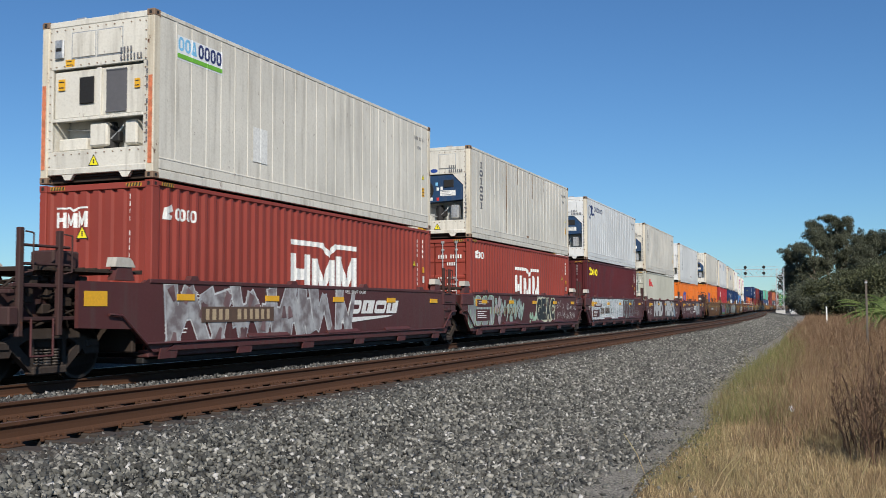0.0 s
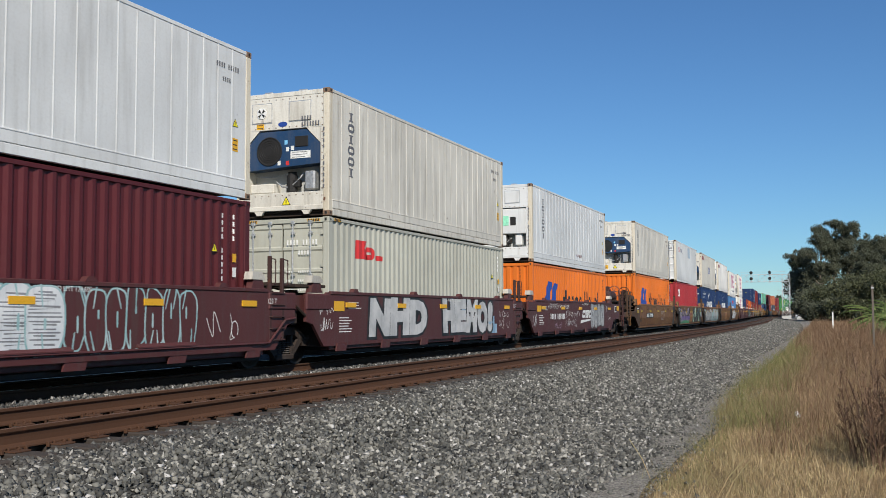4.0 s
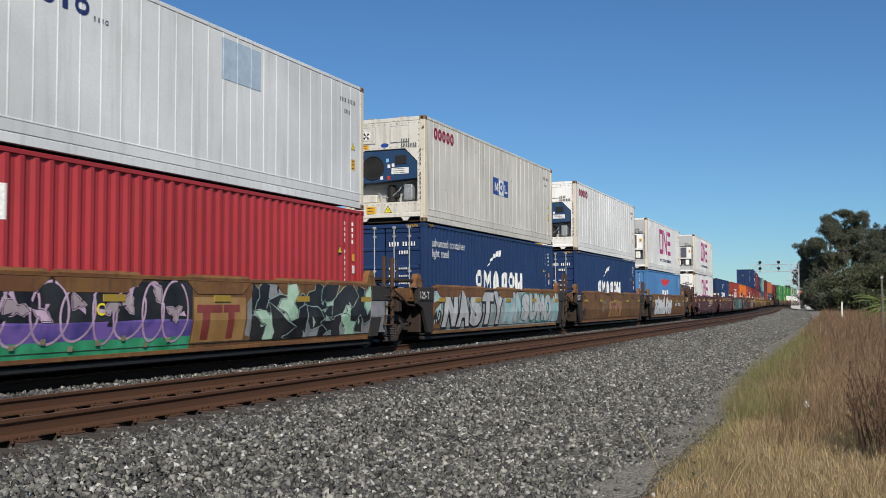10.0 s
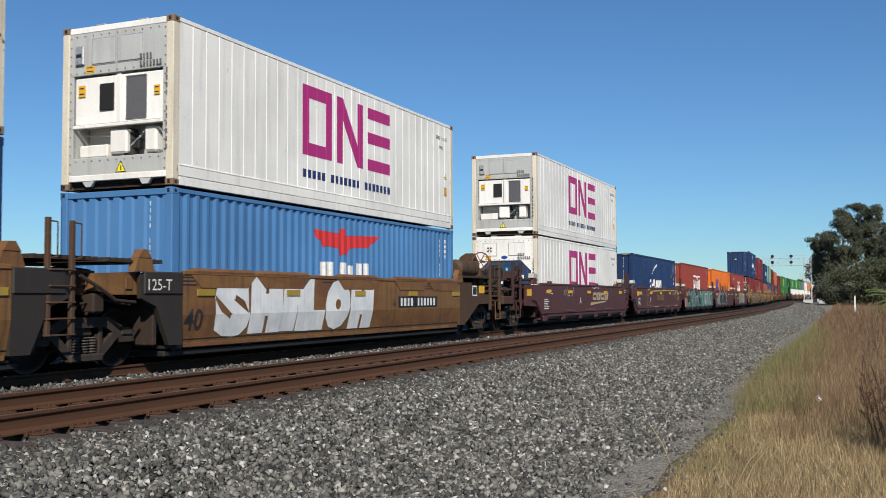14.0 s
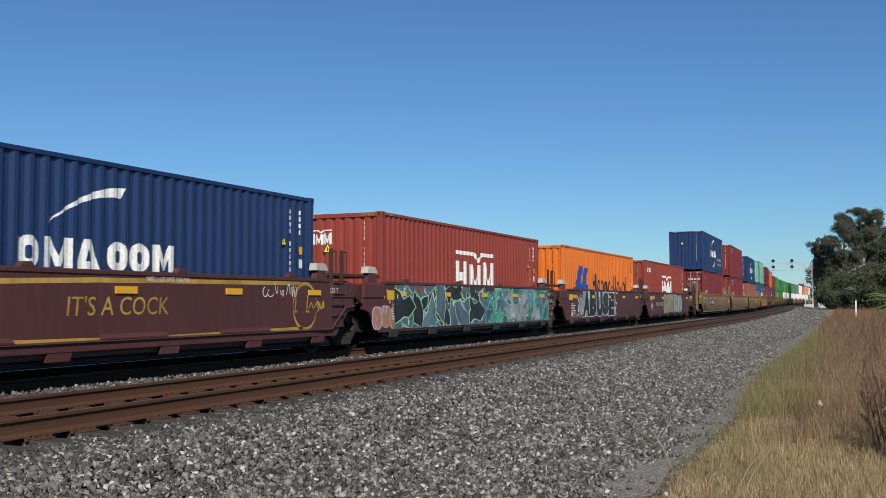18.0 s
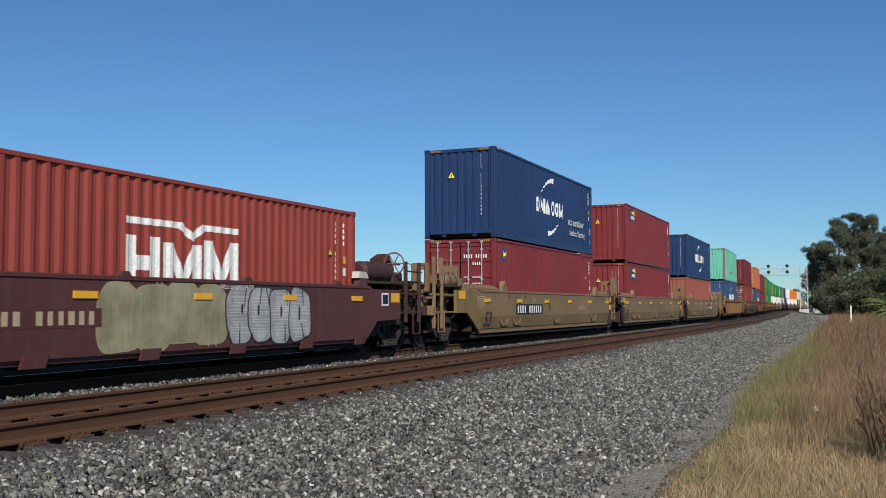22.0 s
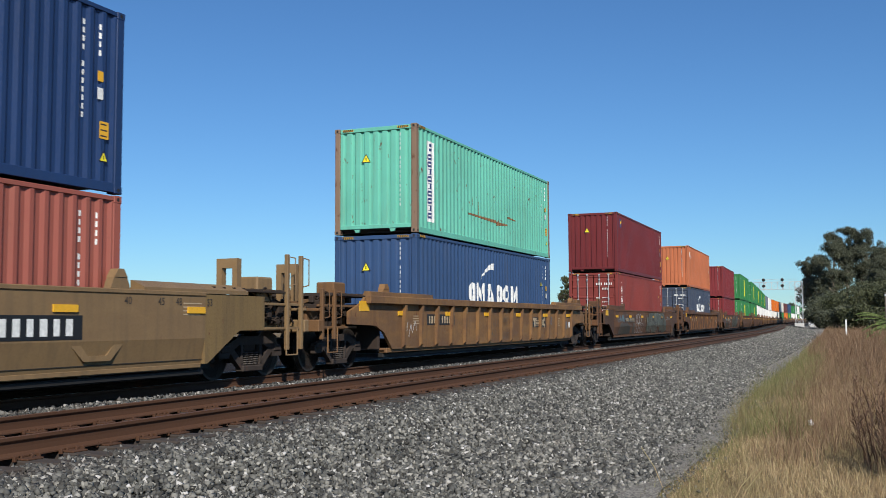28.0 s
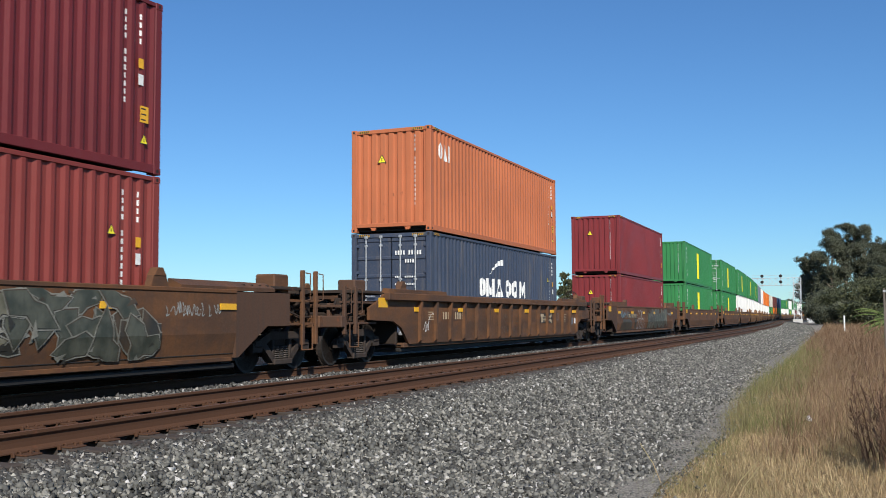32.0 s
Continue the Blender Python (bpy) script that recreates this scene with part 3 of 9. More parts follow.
def ridges(a, b, pitch, high, wide=0.05):
    """Flat sheet with narrow raised seams."""
    n = max(1, round((b - a) / pitch))
    p = (b - a) / n
    ys, ds = [a], [0.0]
    for i in range(1, n):
        o = a + i * p
        for f, d in ((-wide / 2, 0.0), (-wide / 4, -high), (wide / 4, -high), (wide / 2, 0.0)):
            ys.append(o + f)
            ds.append(d)
    ys.append(b)
    ds.append(0.0)
    return ys, ds


def sheet(b, face, ys, ds, z0, z1, lift=0.0, mi=0):
    """A folded sheet on the side (+1, -1: x) or the end (+2, -2: y); face = (axis sign, plane)."""
    ax, plane = face
    sg = 1 if ax > 0 else -1
    vs = []
    for y, d in zip(ys, ds):
        o = plane + sg * (lift - d)
        for z in (z0, z1):
            vs.append((o, y, z) if abs(ax) == 1 else (y, o, z))
    return b.add(vs, [(2 * i, 2 * i + 2, 2 * i + 3, 2 * i + 1) for i in range(len(ys) - 1)], mi)


def decal(traps, face, ys, ds, lift=0.004):
    """Painted shapes that follow a folded sheet. A trapezoid: (y0, low, high, y1, low, high)."""
    b = Build()
    ax, plane = face
    sg = 1 if ax > 0 else -1
    for y0, a0, c0, y1, a1, c1 in traps:
        if y1 < y0:
            y0, a0, c0, y1, a1, c1 = y1, a1, c1, y0, a0, c0
        if y1 - y0 < 1e-4:
            continue
        cut = [y0] + [y for y in ys if y0 + 1e-4 < y < y1 - 1e-4] + [y1]
        vs = []
        for y in cut:
            t = (y - y0) / (y1 - y0)
            o = plane + sg * (lift - float(np.interp(y, ys, ds)))
            for z in (a0 + (a1 - a0) * t, c0 + (c1 - c0) * t):
                vs.append((o, y, z) if abs(ax) == 1 else (y, o, z))
        b.add(vs, [(2 * i, 2 * i + 2, 2 * i + 3, 2 * i + 1) for i in range(len(cut) - 1)])
    return b


def rect(y0, y1, z0, z1):
    return (y0, z0, z1, y1, z0, z1)


def line_traps(pts, w):
    """A stroke of width w through points (y, z), as trapezoids."""
    out = []
    for (a, c), (b, d) in zip(pts, pts[1:]):
        if abs(b - a) < 0.3 * abs(d - c) or abs(b - a) < 1e-3:
            m = w / 2
            if abs(b - a) < 1e-3:
                out.append(rect(a - m, a + m, min(c, d), max(c, d)))
            else:
                n = 6
                for i in range(n):
                    t = (i + 0.5) / n
                    h = abs(d - c) / n
                    yc, zc = a + (b - a) * t, c + (d - c) * t
                    out.append(rect(yc - m, yc + m, zc - h / 2 - 0.002, zc + h / 2 + 0.002))
        else:
            k = math.hypot(b - a, d - c) / abs(b - a) * w / 2
            out.append((a, c - k, c + k, b, d - k, d + k))
    return out


def bars_down(y, top, low, w, step, seed):
    """A column of plain bars, one for each character of a number written downwards."""
    r = random.Random(seed)
    out, z, i = [], top, 0
    while z > low:
        if i != 4:
            k = w * r.uniform(0.2, 0.32)
            out.append(rect(y - k, y + k, z - step * 0.66, z))
        z -= step
        i += 1
    return out


def bars_row(y, z, n, w, h, seed, gap=0.35, skip=()):
    """A row of plain bars, one for each character."""
    r = random.Random(seed)
    out = []
    for i in range(n):
        if i not in skip:
            k = w * (1 - gap) * r.uniform(0.34, 0.48)
            out.append(rect(y + (i + 0.4) * w - k, y + (i + 0.4) * w + k, z, z + h))
    return out


def arc_traps(cy, cz, r, a0, a1, w, n=14, squash=1.0):
    pts = [(cy + r * math.cos(a0 + (a1 - a0) * i / n), cz + squash * r * math.sin(a0 + (a1 - a0) * i / n)) for i in range(n + 1)]
    out = []
    for i, (p, q) in enumerate(zip(pts, pts[1:])):
        ww = w * math.sin(math.pi * (i + 0.5) / n) ** 0.6
        if abs(p[0] - q[0]) > 1e-4:
            out.append((p[0], p[1] - ww / 2, p[1] + ww / 2, q[0], q[1] - ww / 2, q[1] + ww / 2))
    return out


MAGENTA = plain("magenta_marking", (0.42, 0.02, 0.17), 0.5, 0, 18, 0.1)
NAVY_INK = plain("navy_marking", (0.02, 0.03, 0.12), 0.5, 0, 18, 0.1)
BLUE_INK = plain("blue_marking", (0.018, 0.058, 0.27), 0.5, 0, 18, 0.1)
RED_INK = plain("red_marking", (0.55, 0.03, 0.03), 0.5, 0, 18, 0.1)
WINE_INK = plain("dark_red_marking", (0.27, 0.012, 0.035), 0.5, 0, 18, 0.1)
SKY_INK = plain("light_blue_marking", (0.2, 0.5, 0.75), 0.5, 0, 18, 0.1)
GREEN_INK = plain("green_marking", (0.16, 0.45, 0.04), 0.5, 0, 18, 0.1)
GREY_INK = plain("grey_marking", (0.12, 0.12, 0.13), 0.6, 0, 18, 0.1)
LEMON_INK = plain("lemon_marking", (0.85, 0.72, 0.02), 0.5, 0, 18, 0.1)
BUFF_INK = plain("buff_marking", (0.42, 0.32, 0.2), 0.6, 0, 18, 0.15)

_mesh_cache = {}


def cached(key, make):
    if key not in _mesh_cache:
        _mesh_cache[key] = make()
    return _mesh_cache[key]


def frame_parts(root, L, H, mat, casting, posts=None, sill=0.075):
    """Posts, castings and rails shared by all containers."""
    h, w = L / 2, 1.219
    posts = posts or mat
    post = cached(("post", H, posts.name), lambda: Build().box(-0.075, 0.075, -0.085, 0.085, 0.1, H - 0.1, 0.012).mesh("corner_post", posts))
    def cast():
        b = Build().box(-0.081, 0.081, -0.089, 0.089, -0.059, 0.059, 0.01)
        for sx in (-1, 1):
            b.cyl((sx * 0.0815, 0, 0), (sx * 0.083, 0, 0), 0.032, 10, mi=1)
            b.box(-0.028, 0.028, sx * 0.0895 - 0.001, sx * 0.0895 + 0.001, -0.034, 0.034, 0, 1)
        return b.mesh("corner_casting", casting, BLACK)
    cm = cached(("cast", casting.name), cast)
    for sx in (-1, 1):
        for sy in (-1, 1):
            part("corner_post", post, mat, root, at=pose(sx * (w - 0.079), sy * (h - 0.09), 0))
            for z in (0.059, H - 0.059):
                part("corner_casting", cm, casting, root, at=pose(sx * (w - 0.079), sy * (h - 0.087), z))
    a, b = -h + 0.175, h - 0.175
    tr = cached(("toprail", L, mat.name), lambda: Build().box(-0.03, 0.03, a, b, -0.075, 0.0, 0.008).mesh("top_rail", mat))
    br = cached(("botrail", L, mat.name), lambda: Build().box(-0.03, 0.03, a, b, 0.0, 0.15, 0.008).box(-0.045, 0.02, a, b, 0.0, 0.02, 0.004).mesh("bottom_rail", mat))
    er = cached(("endrail", mat.name), lambda: Build().box(-1.06, 1.06, -0.04, 0.04, -0.055, 0.055, 0.01).mesh("end_rail", mat))
    for sx in (-1, 1):
        part("top_rail", tr, mat, root, at=pose(sx * (w - 0.034), 0, H - 0.012))
        part("bottom_rail", br, mat, root, at=pose(sx * (w - 0.034), 0, 0.012))
    for sy in (-1, 1):
        part("end_rail", er, mat, root, at=pose(0, sy * (h - 0.06), H - 0.07))
        part("end_rail", er, mat, root, at=pose(0, sy * (h - 0.06), sill))


def inked(*a, **k):
    return tagged(part(*a, **k), kind="stuff")


def hazard(root, L, H, ends=(-1,)):
    """Striped warning strips on the top edge."""
    def make(c):
        b = Build()
        for i in range(5):
            x = -0.155 + i * 0.062
            b.add([(x, 0, -0.03), (x + 0.042, 0, -0.03), (x + 0.06, 0, 0.03), (x + 0.018, 0, 0.03)], [(0, 1, 2, 3)])
        return b.mesh("warning_stripes", c)
    back = cached("hazback", lambda: Build().box(-0.16, 0.16, 0.0, 0.003, -0.032, 0.032).mesh("warning_strip", YELLOW))
    fr = cached("hazfront", lambda: make(BLACK_INK))
    for sx in (-1, 1):
        o = part("warning_strip", back, LEMON_INK, root, at=pose(sx * 0.82, -L / 2 + 0.0165, H - 0.065))
        part("warning_stripes", fr, BLACK_INK, o, at=pose(0, -0.002, 0))
    o = part("warning_strip", back, LEMON_INK, root, at=pose(1.2195, -L / 2 + 0.42, H - 0.05, 0, 0, 90))
    part("warning_stripes", fr, BLACK_INK, o, at=pose(0, -0.002, 0))


def triangle(root, x, y, z, size, end=True):
    """Yellow warning triangle with a dark rim."""
    def make():
        b = Build()
        for s, o, mi in ((1.0, 0.0, 1), (0.78, -0.002, 0)):
            b.add([(-0.5 * s, o, -0.29 * s), (0.5 * s, o, -0.29 * s), (0, o, 0.58 * s)], [(0, 1, 2)], mi)
        b.box(-0.05, 0.05, -0.004, -0.003, -0.12, 0.2, 0, 1)
        return b.mesh("warning_triangle", LEMON_INK, BLACK_INK)
    ob = part("warning_triangle", cached("tri", make), LEMON_INK, root, "yellow warning triangle", pose(x, y, z, 0, 0, 0 if end else 90))
    ob.scale = (size,) * 3


def sign(root, name, mat, x, y, z, w, h, end=True, rows=3, ink=None, seed=1):
    """A flat sticker with unreadable lines on it."""
    ink = ink or BLACK_INK
    b = Build().box(-w / 2, w / 2, 0, 0.003, -h / 2, h / 2)
    r = random.Random(seed)
    for i in range(rows):
        zc = h / 2 - h * (i + 0.5) / rows
        b.box(-w * 0.4, w * r.uniform(0.1, 0.4), -0.001, 0.0, zc - h * 0.12 / rows, zc + h * 0.12 / rows, 0, 1)
    part(name, b, (mat, ink), root, at=pose(x, y, z, 0, 0, 0 if end else 90))


def doors(root, L, H, mat, face_y, bars=True, seal=None, seed=1):
    """Two door leaves with locking bars, cams, hinges and lines of writing."""
    seal = seal or BLACK
    for sx in (-1, 1):
        x0, x1 = (0.02, 1.03) if sx > 0 else (-1.03, -0.02)
        def leaf():
            prof = [(0.03, 0.15), (-0.03, 0.15)]
            for zc in np.linspace(0.45, H - 0.45, 5):
                prof += [(-0.03, zc - 0.22), (-0.006, zc - 0.19), (-0.006, zc + 0.19), (-0.03, zc + 0.22)]
            prof += [(-0.03, H - 0.14), (0.03, H - 0.14)]
            b = Build().prism(prof, "x", x0, x1)
            return b.mesh("door", mat)
        d = part("door", cached(("leaf", sx, H, mat.name), leaf), mat, root, at=pose(0, face_y, 0))
        for f in (0.27, 0.72):
            xb = x0 + (x1 - x0) * f
            def bar():
                b = Build().cyl((0, -0.07, 0.08), (0, -0.07, H - 0.07), 0.019, 8)
                for z in (0.35, 0.95, 1.6, H - 0.35):
                    b.box(-0.045, 0.045, -0.085, -0.03, z - 0.03, z + 0.03, 0.008)
                b.box(-0.05, 0.05, -0.09, -0.03, 0.07, 0.15, 0.01).box(-0.05, 0.05, -0.09, -0.03, H - 0.15, H - 0.07, 0.01)
                b.box(0.0, 0.3, -0.095, -0.08, 1.13, 1.16, 0.005)
                return b.mesh("locking_bar", GALV)
            part("locking_bar", cached(("lockbar", H), bar), GALV, d, "galvanised locking bar", pose(xb, 0, 0))
        for z in np.linspace(0.35, H - 0.35, 4):
            xh = x1 + 0.02 if sx > 0 else x0 - 0.02
            part("hinge", cached(("hinge", mat.name), lambda: Build().box(-0.06, 0.06, -0.012, 0.012, -0.045, 0.045, 0.006).mesh("hinge", mat)), mat, d, at=pose(xh, -0.035, z))
    if bars:
        tr = bars_row(0.12, H - 0.62, 10, 0.082, 0.12, seed, skip=(4,)) + bars_row(0.42, H - 0.84, 4, 0.075, 0.1, seed + 1)
        for i in range(5):
            tr += bars_row(0.12, H - 1.25 - i * 0.2, 3, 0.055, 0.05, seed + i) + bars_row(0.42, H - 1.25 - i * 0.2, 6, 0.055, 0.05, seed + i + 9)
        inked("door_marking", decal(tr, (-2, face_y - 0.05), [-2, 2], [0, 0]), WHITE_INK if bars is True else bars, root)


def container(label, color, L=12.192, H=2.896, front="wall", marks=(), seed=1, hi=True, casting=None, ink=None, posts=None, end_marks=(), group="freight containers on the train"):
    """A dry box container with corrugated walls."""
    root = thing("shipping_container", label, "container", group=group)
    mat = color
    frame_parts(root, L, H, mat, casting or mat, posts, 0.19)
    ink = ink or WHITE_INK
    h = L / 2
    ys, ds = wave(-h + 0.17, h - 0.17, PITCH, DEEP)
    for sx in (-1, 1):
        def side():
            b = sheet(Build(), (sx, sx * 1.205), ys, ds, 0.14, H - 0.07)
            return sheet(b, (sx, sx * 1.13), [ys[0], ys[-1]], [0, 0], 0.14, H - 0.07).mesh("side_panel", mat)
        part("side_panel", cached(("side", sx, L, H, mat.name), side), mat, root)
    xs, dx = wave(-1.06, 1.06, 0.265, 0.042, 0.5, 0.13)
    for sy in (-1, 1):
        if sy < 0 and front == "doors":
            doors(root, L, H, mat, -h + 0.075, seed=seed)
            continue
        def end():
            return sheet(Build(), (2 * sy, sy * (h - 0.04)), xs, dx, 0.2, H - 0.1).mesh("end_wall", mat)
        part("end_wall", cached(("end", sy, L, H, mat.name), end), mat, root)
    rx, rd = wave(-h + 0.2, h - 0.2, 0.52, 0.02)
    def roof():
        b = Build()
        vs = [(x, y, H - 0.03 - d) for y, d in zip(rx, rd) for x in (-1.17, 1.17)]
        b.add(vs, [(2 * i, 2 * i + 1, 2 * i + 3, 2 * i + 2) for i in range(len(rx) - 1)])
        return b.mesh("roof_panel", mat)
    part("roof_panel", cached(("roof", L, H, mat.name), roof), mat, root)
    part("floor_frame", cached(("under", L, mat.name), lambda: Build().box(-1.17, 1.17, -h + 0.1, h - 0.1, 0.1, 0.16).mesh("floor_frame", DARK)), DARK, root)
    # Dark plate that paints the shade in the gap below the end rail.
    part("floor_edge", cached("fedge", lambda: Build().box(-1.05, 1.05, -0.01, 0.01, 0.03, 0.24).mesh("floor_edge", DARK)), DARK, root, at=pose(0, -h + 0.2, 0))
    for x in (-0.55, 0.5):
        part("floor_bracket", cached(("fbrk", mat.name), lambda: Build().prism([(-0.11, 0.16), (0.11, 0.16), (0.05, 0.05), (-0.05, 0.05)], "y", -0.03, 0.03).mesh("floor_bracket", mat)), mat, root, at=pose(x, -h + 0.07, 0))
    if front == "wall":
        inked("number_column", decal(bars_down(0.72, H - 0.22, 0.75, 0.085, 0.125, seed), (-2, -h + 0.04), xs, dx), ink, root)
        for name, m, traps, lab in end_marks:
            inked(name, decal(traps, (-2, -h + 0.04), xs, dx, 0.005), m, root, lab)
    # Writing columns near the far end of the side.
    col = bars_down(h - 0.86, H - 0.3, 1.1, 0.085, 0.13, seed + 3) + bars_down(h - 0.52, H - 0.3, H - 0.85, 0.062, 0.135, seed + 5)
    inked("number_column", decal(col, (1, 1.205), ys, ds), ink, root)
    if hi and H > 2.7:
        hazard(root, L, H)
        sign(root, "height_notice", YELLOW, 1.2095, h - 0.42, 0.95, 0.2, 0.27, False, 3, seed=seed)
        triangle(root, 1.2095, *((h - 0.42, 0.52) if seed % 2 else (h - 1.15, H - 0.98)), 0.2, False)
        part("size_notice", Build().box(1.2095, 1.2125, h - 0.58, h - 0.46, H - 1.2, H - 1.04), YELLOW, root, "small yellow notice")
        part("data_notice", Build().box(1.2095, 1.2125, h - 0.58, h - 0.46, H - 1.48, H - 1.3), WHITE_INK, root, "small white notice")
        if front == "wall":
            triangle(root, -0.28, -h + 0.034, H - 0.88, 0.28)
    for i, (name, m, traps, lab) in enumerate(marks):
        tagged(part(name, decal(traps, (1, 1.205), ys, ds, 0.004 + 0.002 * i), m, root, lab), kind="stuff" if len(traps) > 1 else "")
    return root


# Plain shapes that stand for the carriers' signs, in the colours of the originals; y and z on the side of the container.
def cut(shapes):
    """Outlines, holes included (even-odd), as trapezoids between upright cuts."""
    out = []
    for outlines in shapes:
        ys = sorted({round(p[0], 4) for o in outlines for p in o})
        for y0, y1 in zip(ys, ys[1:]):
            if y1 - y0 < 2e-4:
                continue
            m, hits = (y0 + y1) / 2, []
            for o in outlines:
                for (a, c), (b, d) in zip(o, o[1:] + o[:1]):
                    if (a <= m) != (b <= m):
                        k = (d - c) / (b - a)
                        hits.append((c + k * (m - a), c + k * (y0 - a), c + k * (y1 - a)))
            hits.sort()
            for lo, hi in zip(hits[::2], hits[1::2]):
                out.append((y0, lo[1], hi[1], y1, lo[2], hi[2]))
    return out


def lean_by(shapes, k, foot):
    """The same outlines, leaning ahead with their height."""
    return [[[(y + k * (z - foot), z) for y, z in o] for o in outlines] for outlines in shapes]


def oval(y0, y1, z0, z1, k=0.3, n=4):
    """A box with rounded corners; k: the corner's share of the shorter side."""
    r = k * min(y1 - y0, z1 - z0)
    pts = []
    for cy, cz, a in ((y1 - r, z1 - r, 0), (y0 + r, z1 - r, 90), (y0 + r, z0 + r, 180), (y1 - r, z0 + r, 270)):
        pts += [(cy + r * math.cos(radians(a + 90 * i / n)), cz + r * math.sin(radians(a + 90 * i / n))) for i in range(n + 1)]
    return pts


def loop(y0, y1, z0, z1, t, k=0.4):
    """A closed rounded band."""
    return [oval(y0, y1, z0, z1, k), oval(y0 + t, y1 - t, z0 + t, z1 - t, k * 0.8)]


def box(y0, y1, z0, z1):
    return [[(y0, z0), (y1, z0), (y1, z1), (y0, z1)]]


def at_box(y0, y1, z0, z1, *pts):
    return [[(y0 + (y1 - y0) * u, z0 + (z1 - z0) * v) for u, v in pts]]


def zigzag(y0, y1, z0, z1):
    """Two peaks side by side."""
    return at_box(y0, y1, z0, z1, (0, 0), (0, 1), (0.26, 1), (0.5, 0.42), (0.74, 1), (1, 1), (1, 0), (0.74, 0), (0.74, 0.52), (0.57, 0.1), (0.43, 0.1), (0.26, 0.52), (0.26, 0))


def peak(y0, y1, z0, z1):
    """One peak with an eye in it."""
    return at_box(y0, y1, z0, z1, (0, 0), (0.33, 1), (0.67, 1), (1, 0)) + at_box(y0, y1, z0, z1, (0.38, 0.3), (0.5, 0.72), (0.62, 0.3))


def tee(y0, y1, z0, z1, t=0.28):
    return at_box(y0, y1, z0, z1, (0, 1), (1, 1), (1, 0.78), (0.5 + t / 2, 0.78), (0.5 + t / 2, 0), (0.5 - t / 2, 0), (0.5 - t / 2, 0.78), (0, 0.78))


def rungs(y0, y1, z0, z1):
    """Two posts with a bar between them."""
    return at_box(y0, y1, z0, z1, (0, 0), (0, 1), (0.3, 1), (0.3, 0.66), (0.7, 0.66), (0.7, 1), (1, 1), (1, 0), (0.7, 0), (0.7, 0.4), (0.3, 0.4), (0.3, 0))


def sign_roofed(y, z, w=3.05, h=1.22):
    """Three blocks of posts and peaks under a notched roof band."""
    def r(u0, u1, v0, v1, f):
        return f(y + w * u0, y + w * u1, z + h * v0, z + h * v1)
    band = at_box(y, y + w, z, z + h, (0, 0.91), (0, 1), (0.46, 1), (0.56, 0.86), (0.64, 1), (1, 1), (1, 0.91), (0.67, 0.91), (0.56, 0.74), (0.43, 0.91))
    return cut([band, r(0.0, 0.27, 0, 0.76, rungs), r(0.31, 0.64, 0, 0.7, zigzag), r(0.67, 1.0, 0, 0.78, zigzag)])


def crescent(y0, z0, y1, z1, thick):
    """A curved blade, thin at its first point and blunt at its last."""
    n = 12
    up, low = [], []
    for i in range(n + 1):
        f = i / n
        zz = z0 + (z1 - z0) * math.sin(f * math.pi * 0.5) ** 0.85
        yy = y0 + (y1 - y0) * f
        t = thick * (0.06 + 0.94 * f ** 0.7)
        up.append((yy, zz))
        low.append((yy - (y1 - y0) * 0.05 * f, zz - t))
    return [up + low[::-1]]


def sign_swoosh(y, z, w=4.5, h=0.6, arc=None, lower=None):
    """Six blocks, rings and peaks, with a white blade above and sometimes one below."""
    t = w * 0.042
    out = []
    for a, b, f in ((0.0, 0.118, 0), (0.14, 0.305, 1), (0.33, 0.475, 2), (0.53, 0.655, 0), (0.68, 0.81, 0), (0.845, 1.0, 1)):
        c = (y + w * a, y + w * b, z, z + h)
        out.append(loop(*c, t, 0.45) if f == 0 else zigzag(*c) if f == 1 else peak(*c))
    y0, z0, y1, z1 = arc or (y + w * 0.215, z + 0.7, y + w * 0.5, z + 1.28)
    out.append(crescent(y0, z0, y1, z1, h * 0.36))
    if lower:
        y0, z0, y1, z1 = lower
        out.append([[(y0 + y1 - a, z0 + z1 - c) for a, c in crescent(y0, z0, y1, z1, h * 0.34)[0]]])
    return cut(out)


def sign_slants(y, z):
    """Two leaning slabs joined at broken feet; y: the upper near corner, z: the top."""
    slabs = [(0, 0), (0.64, -0.03), (0.25, -0.72), (0.45, -0.74), (0.81, -0.05), (1.39, -0.08), (1.1, -0.7), (1.41, -0.78), (1.4, -1.06), (0.83, -1.08), (0.86, -1.22), (0.32, -1.22), (0.13, -1.05), (0.12, -1.22), (-0.4, -1.22), (-0.6, -1.03), (-0.38, -0.62), (-0.2, -0.42)]
    return cut([[[(y + a, z + c) for a, c in slabs]]])


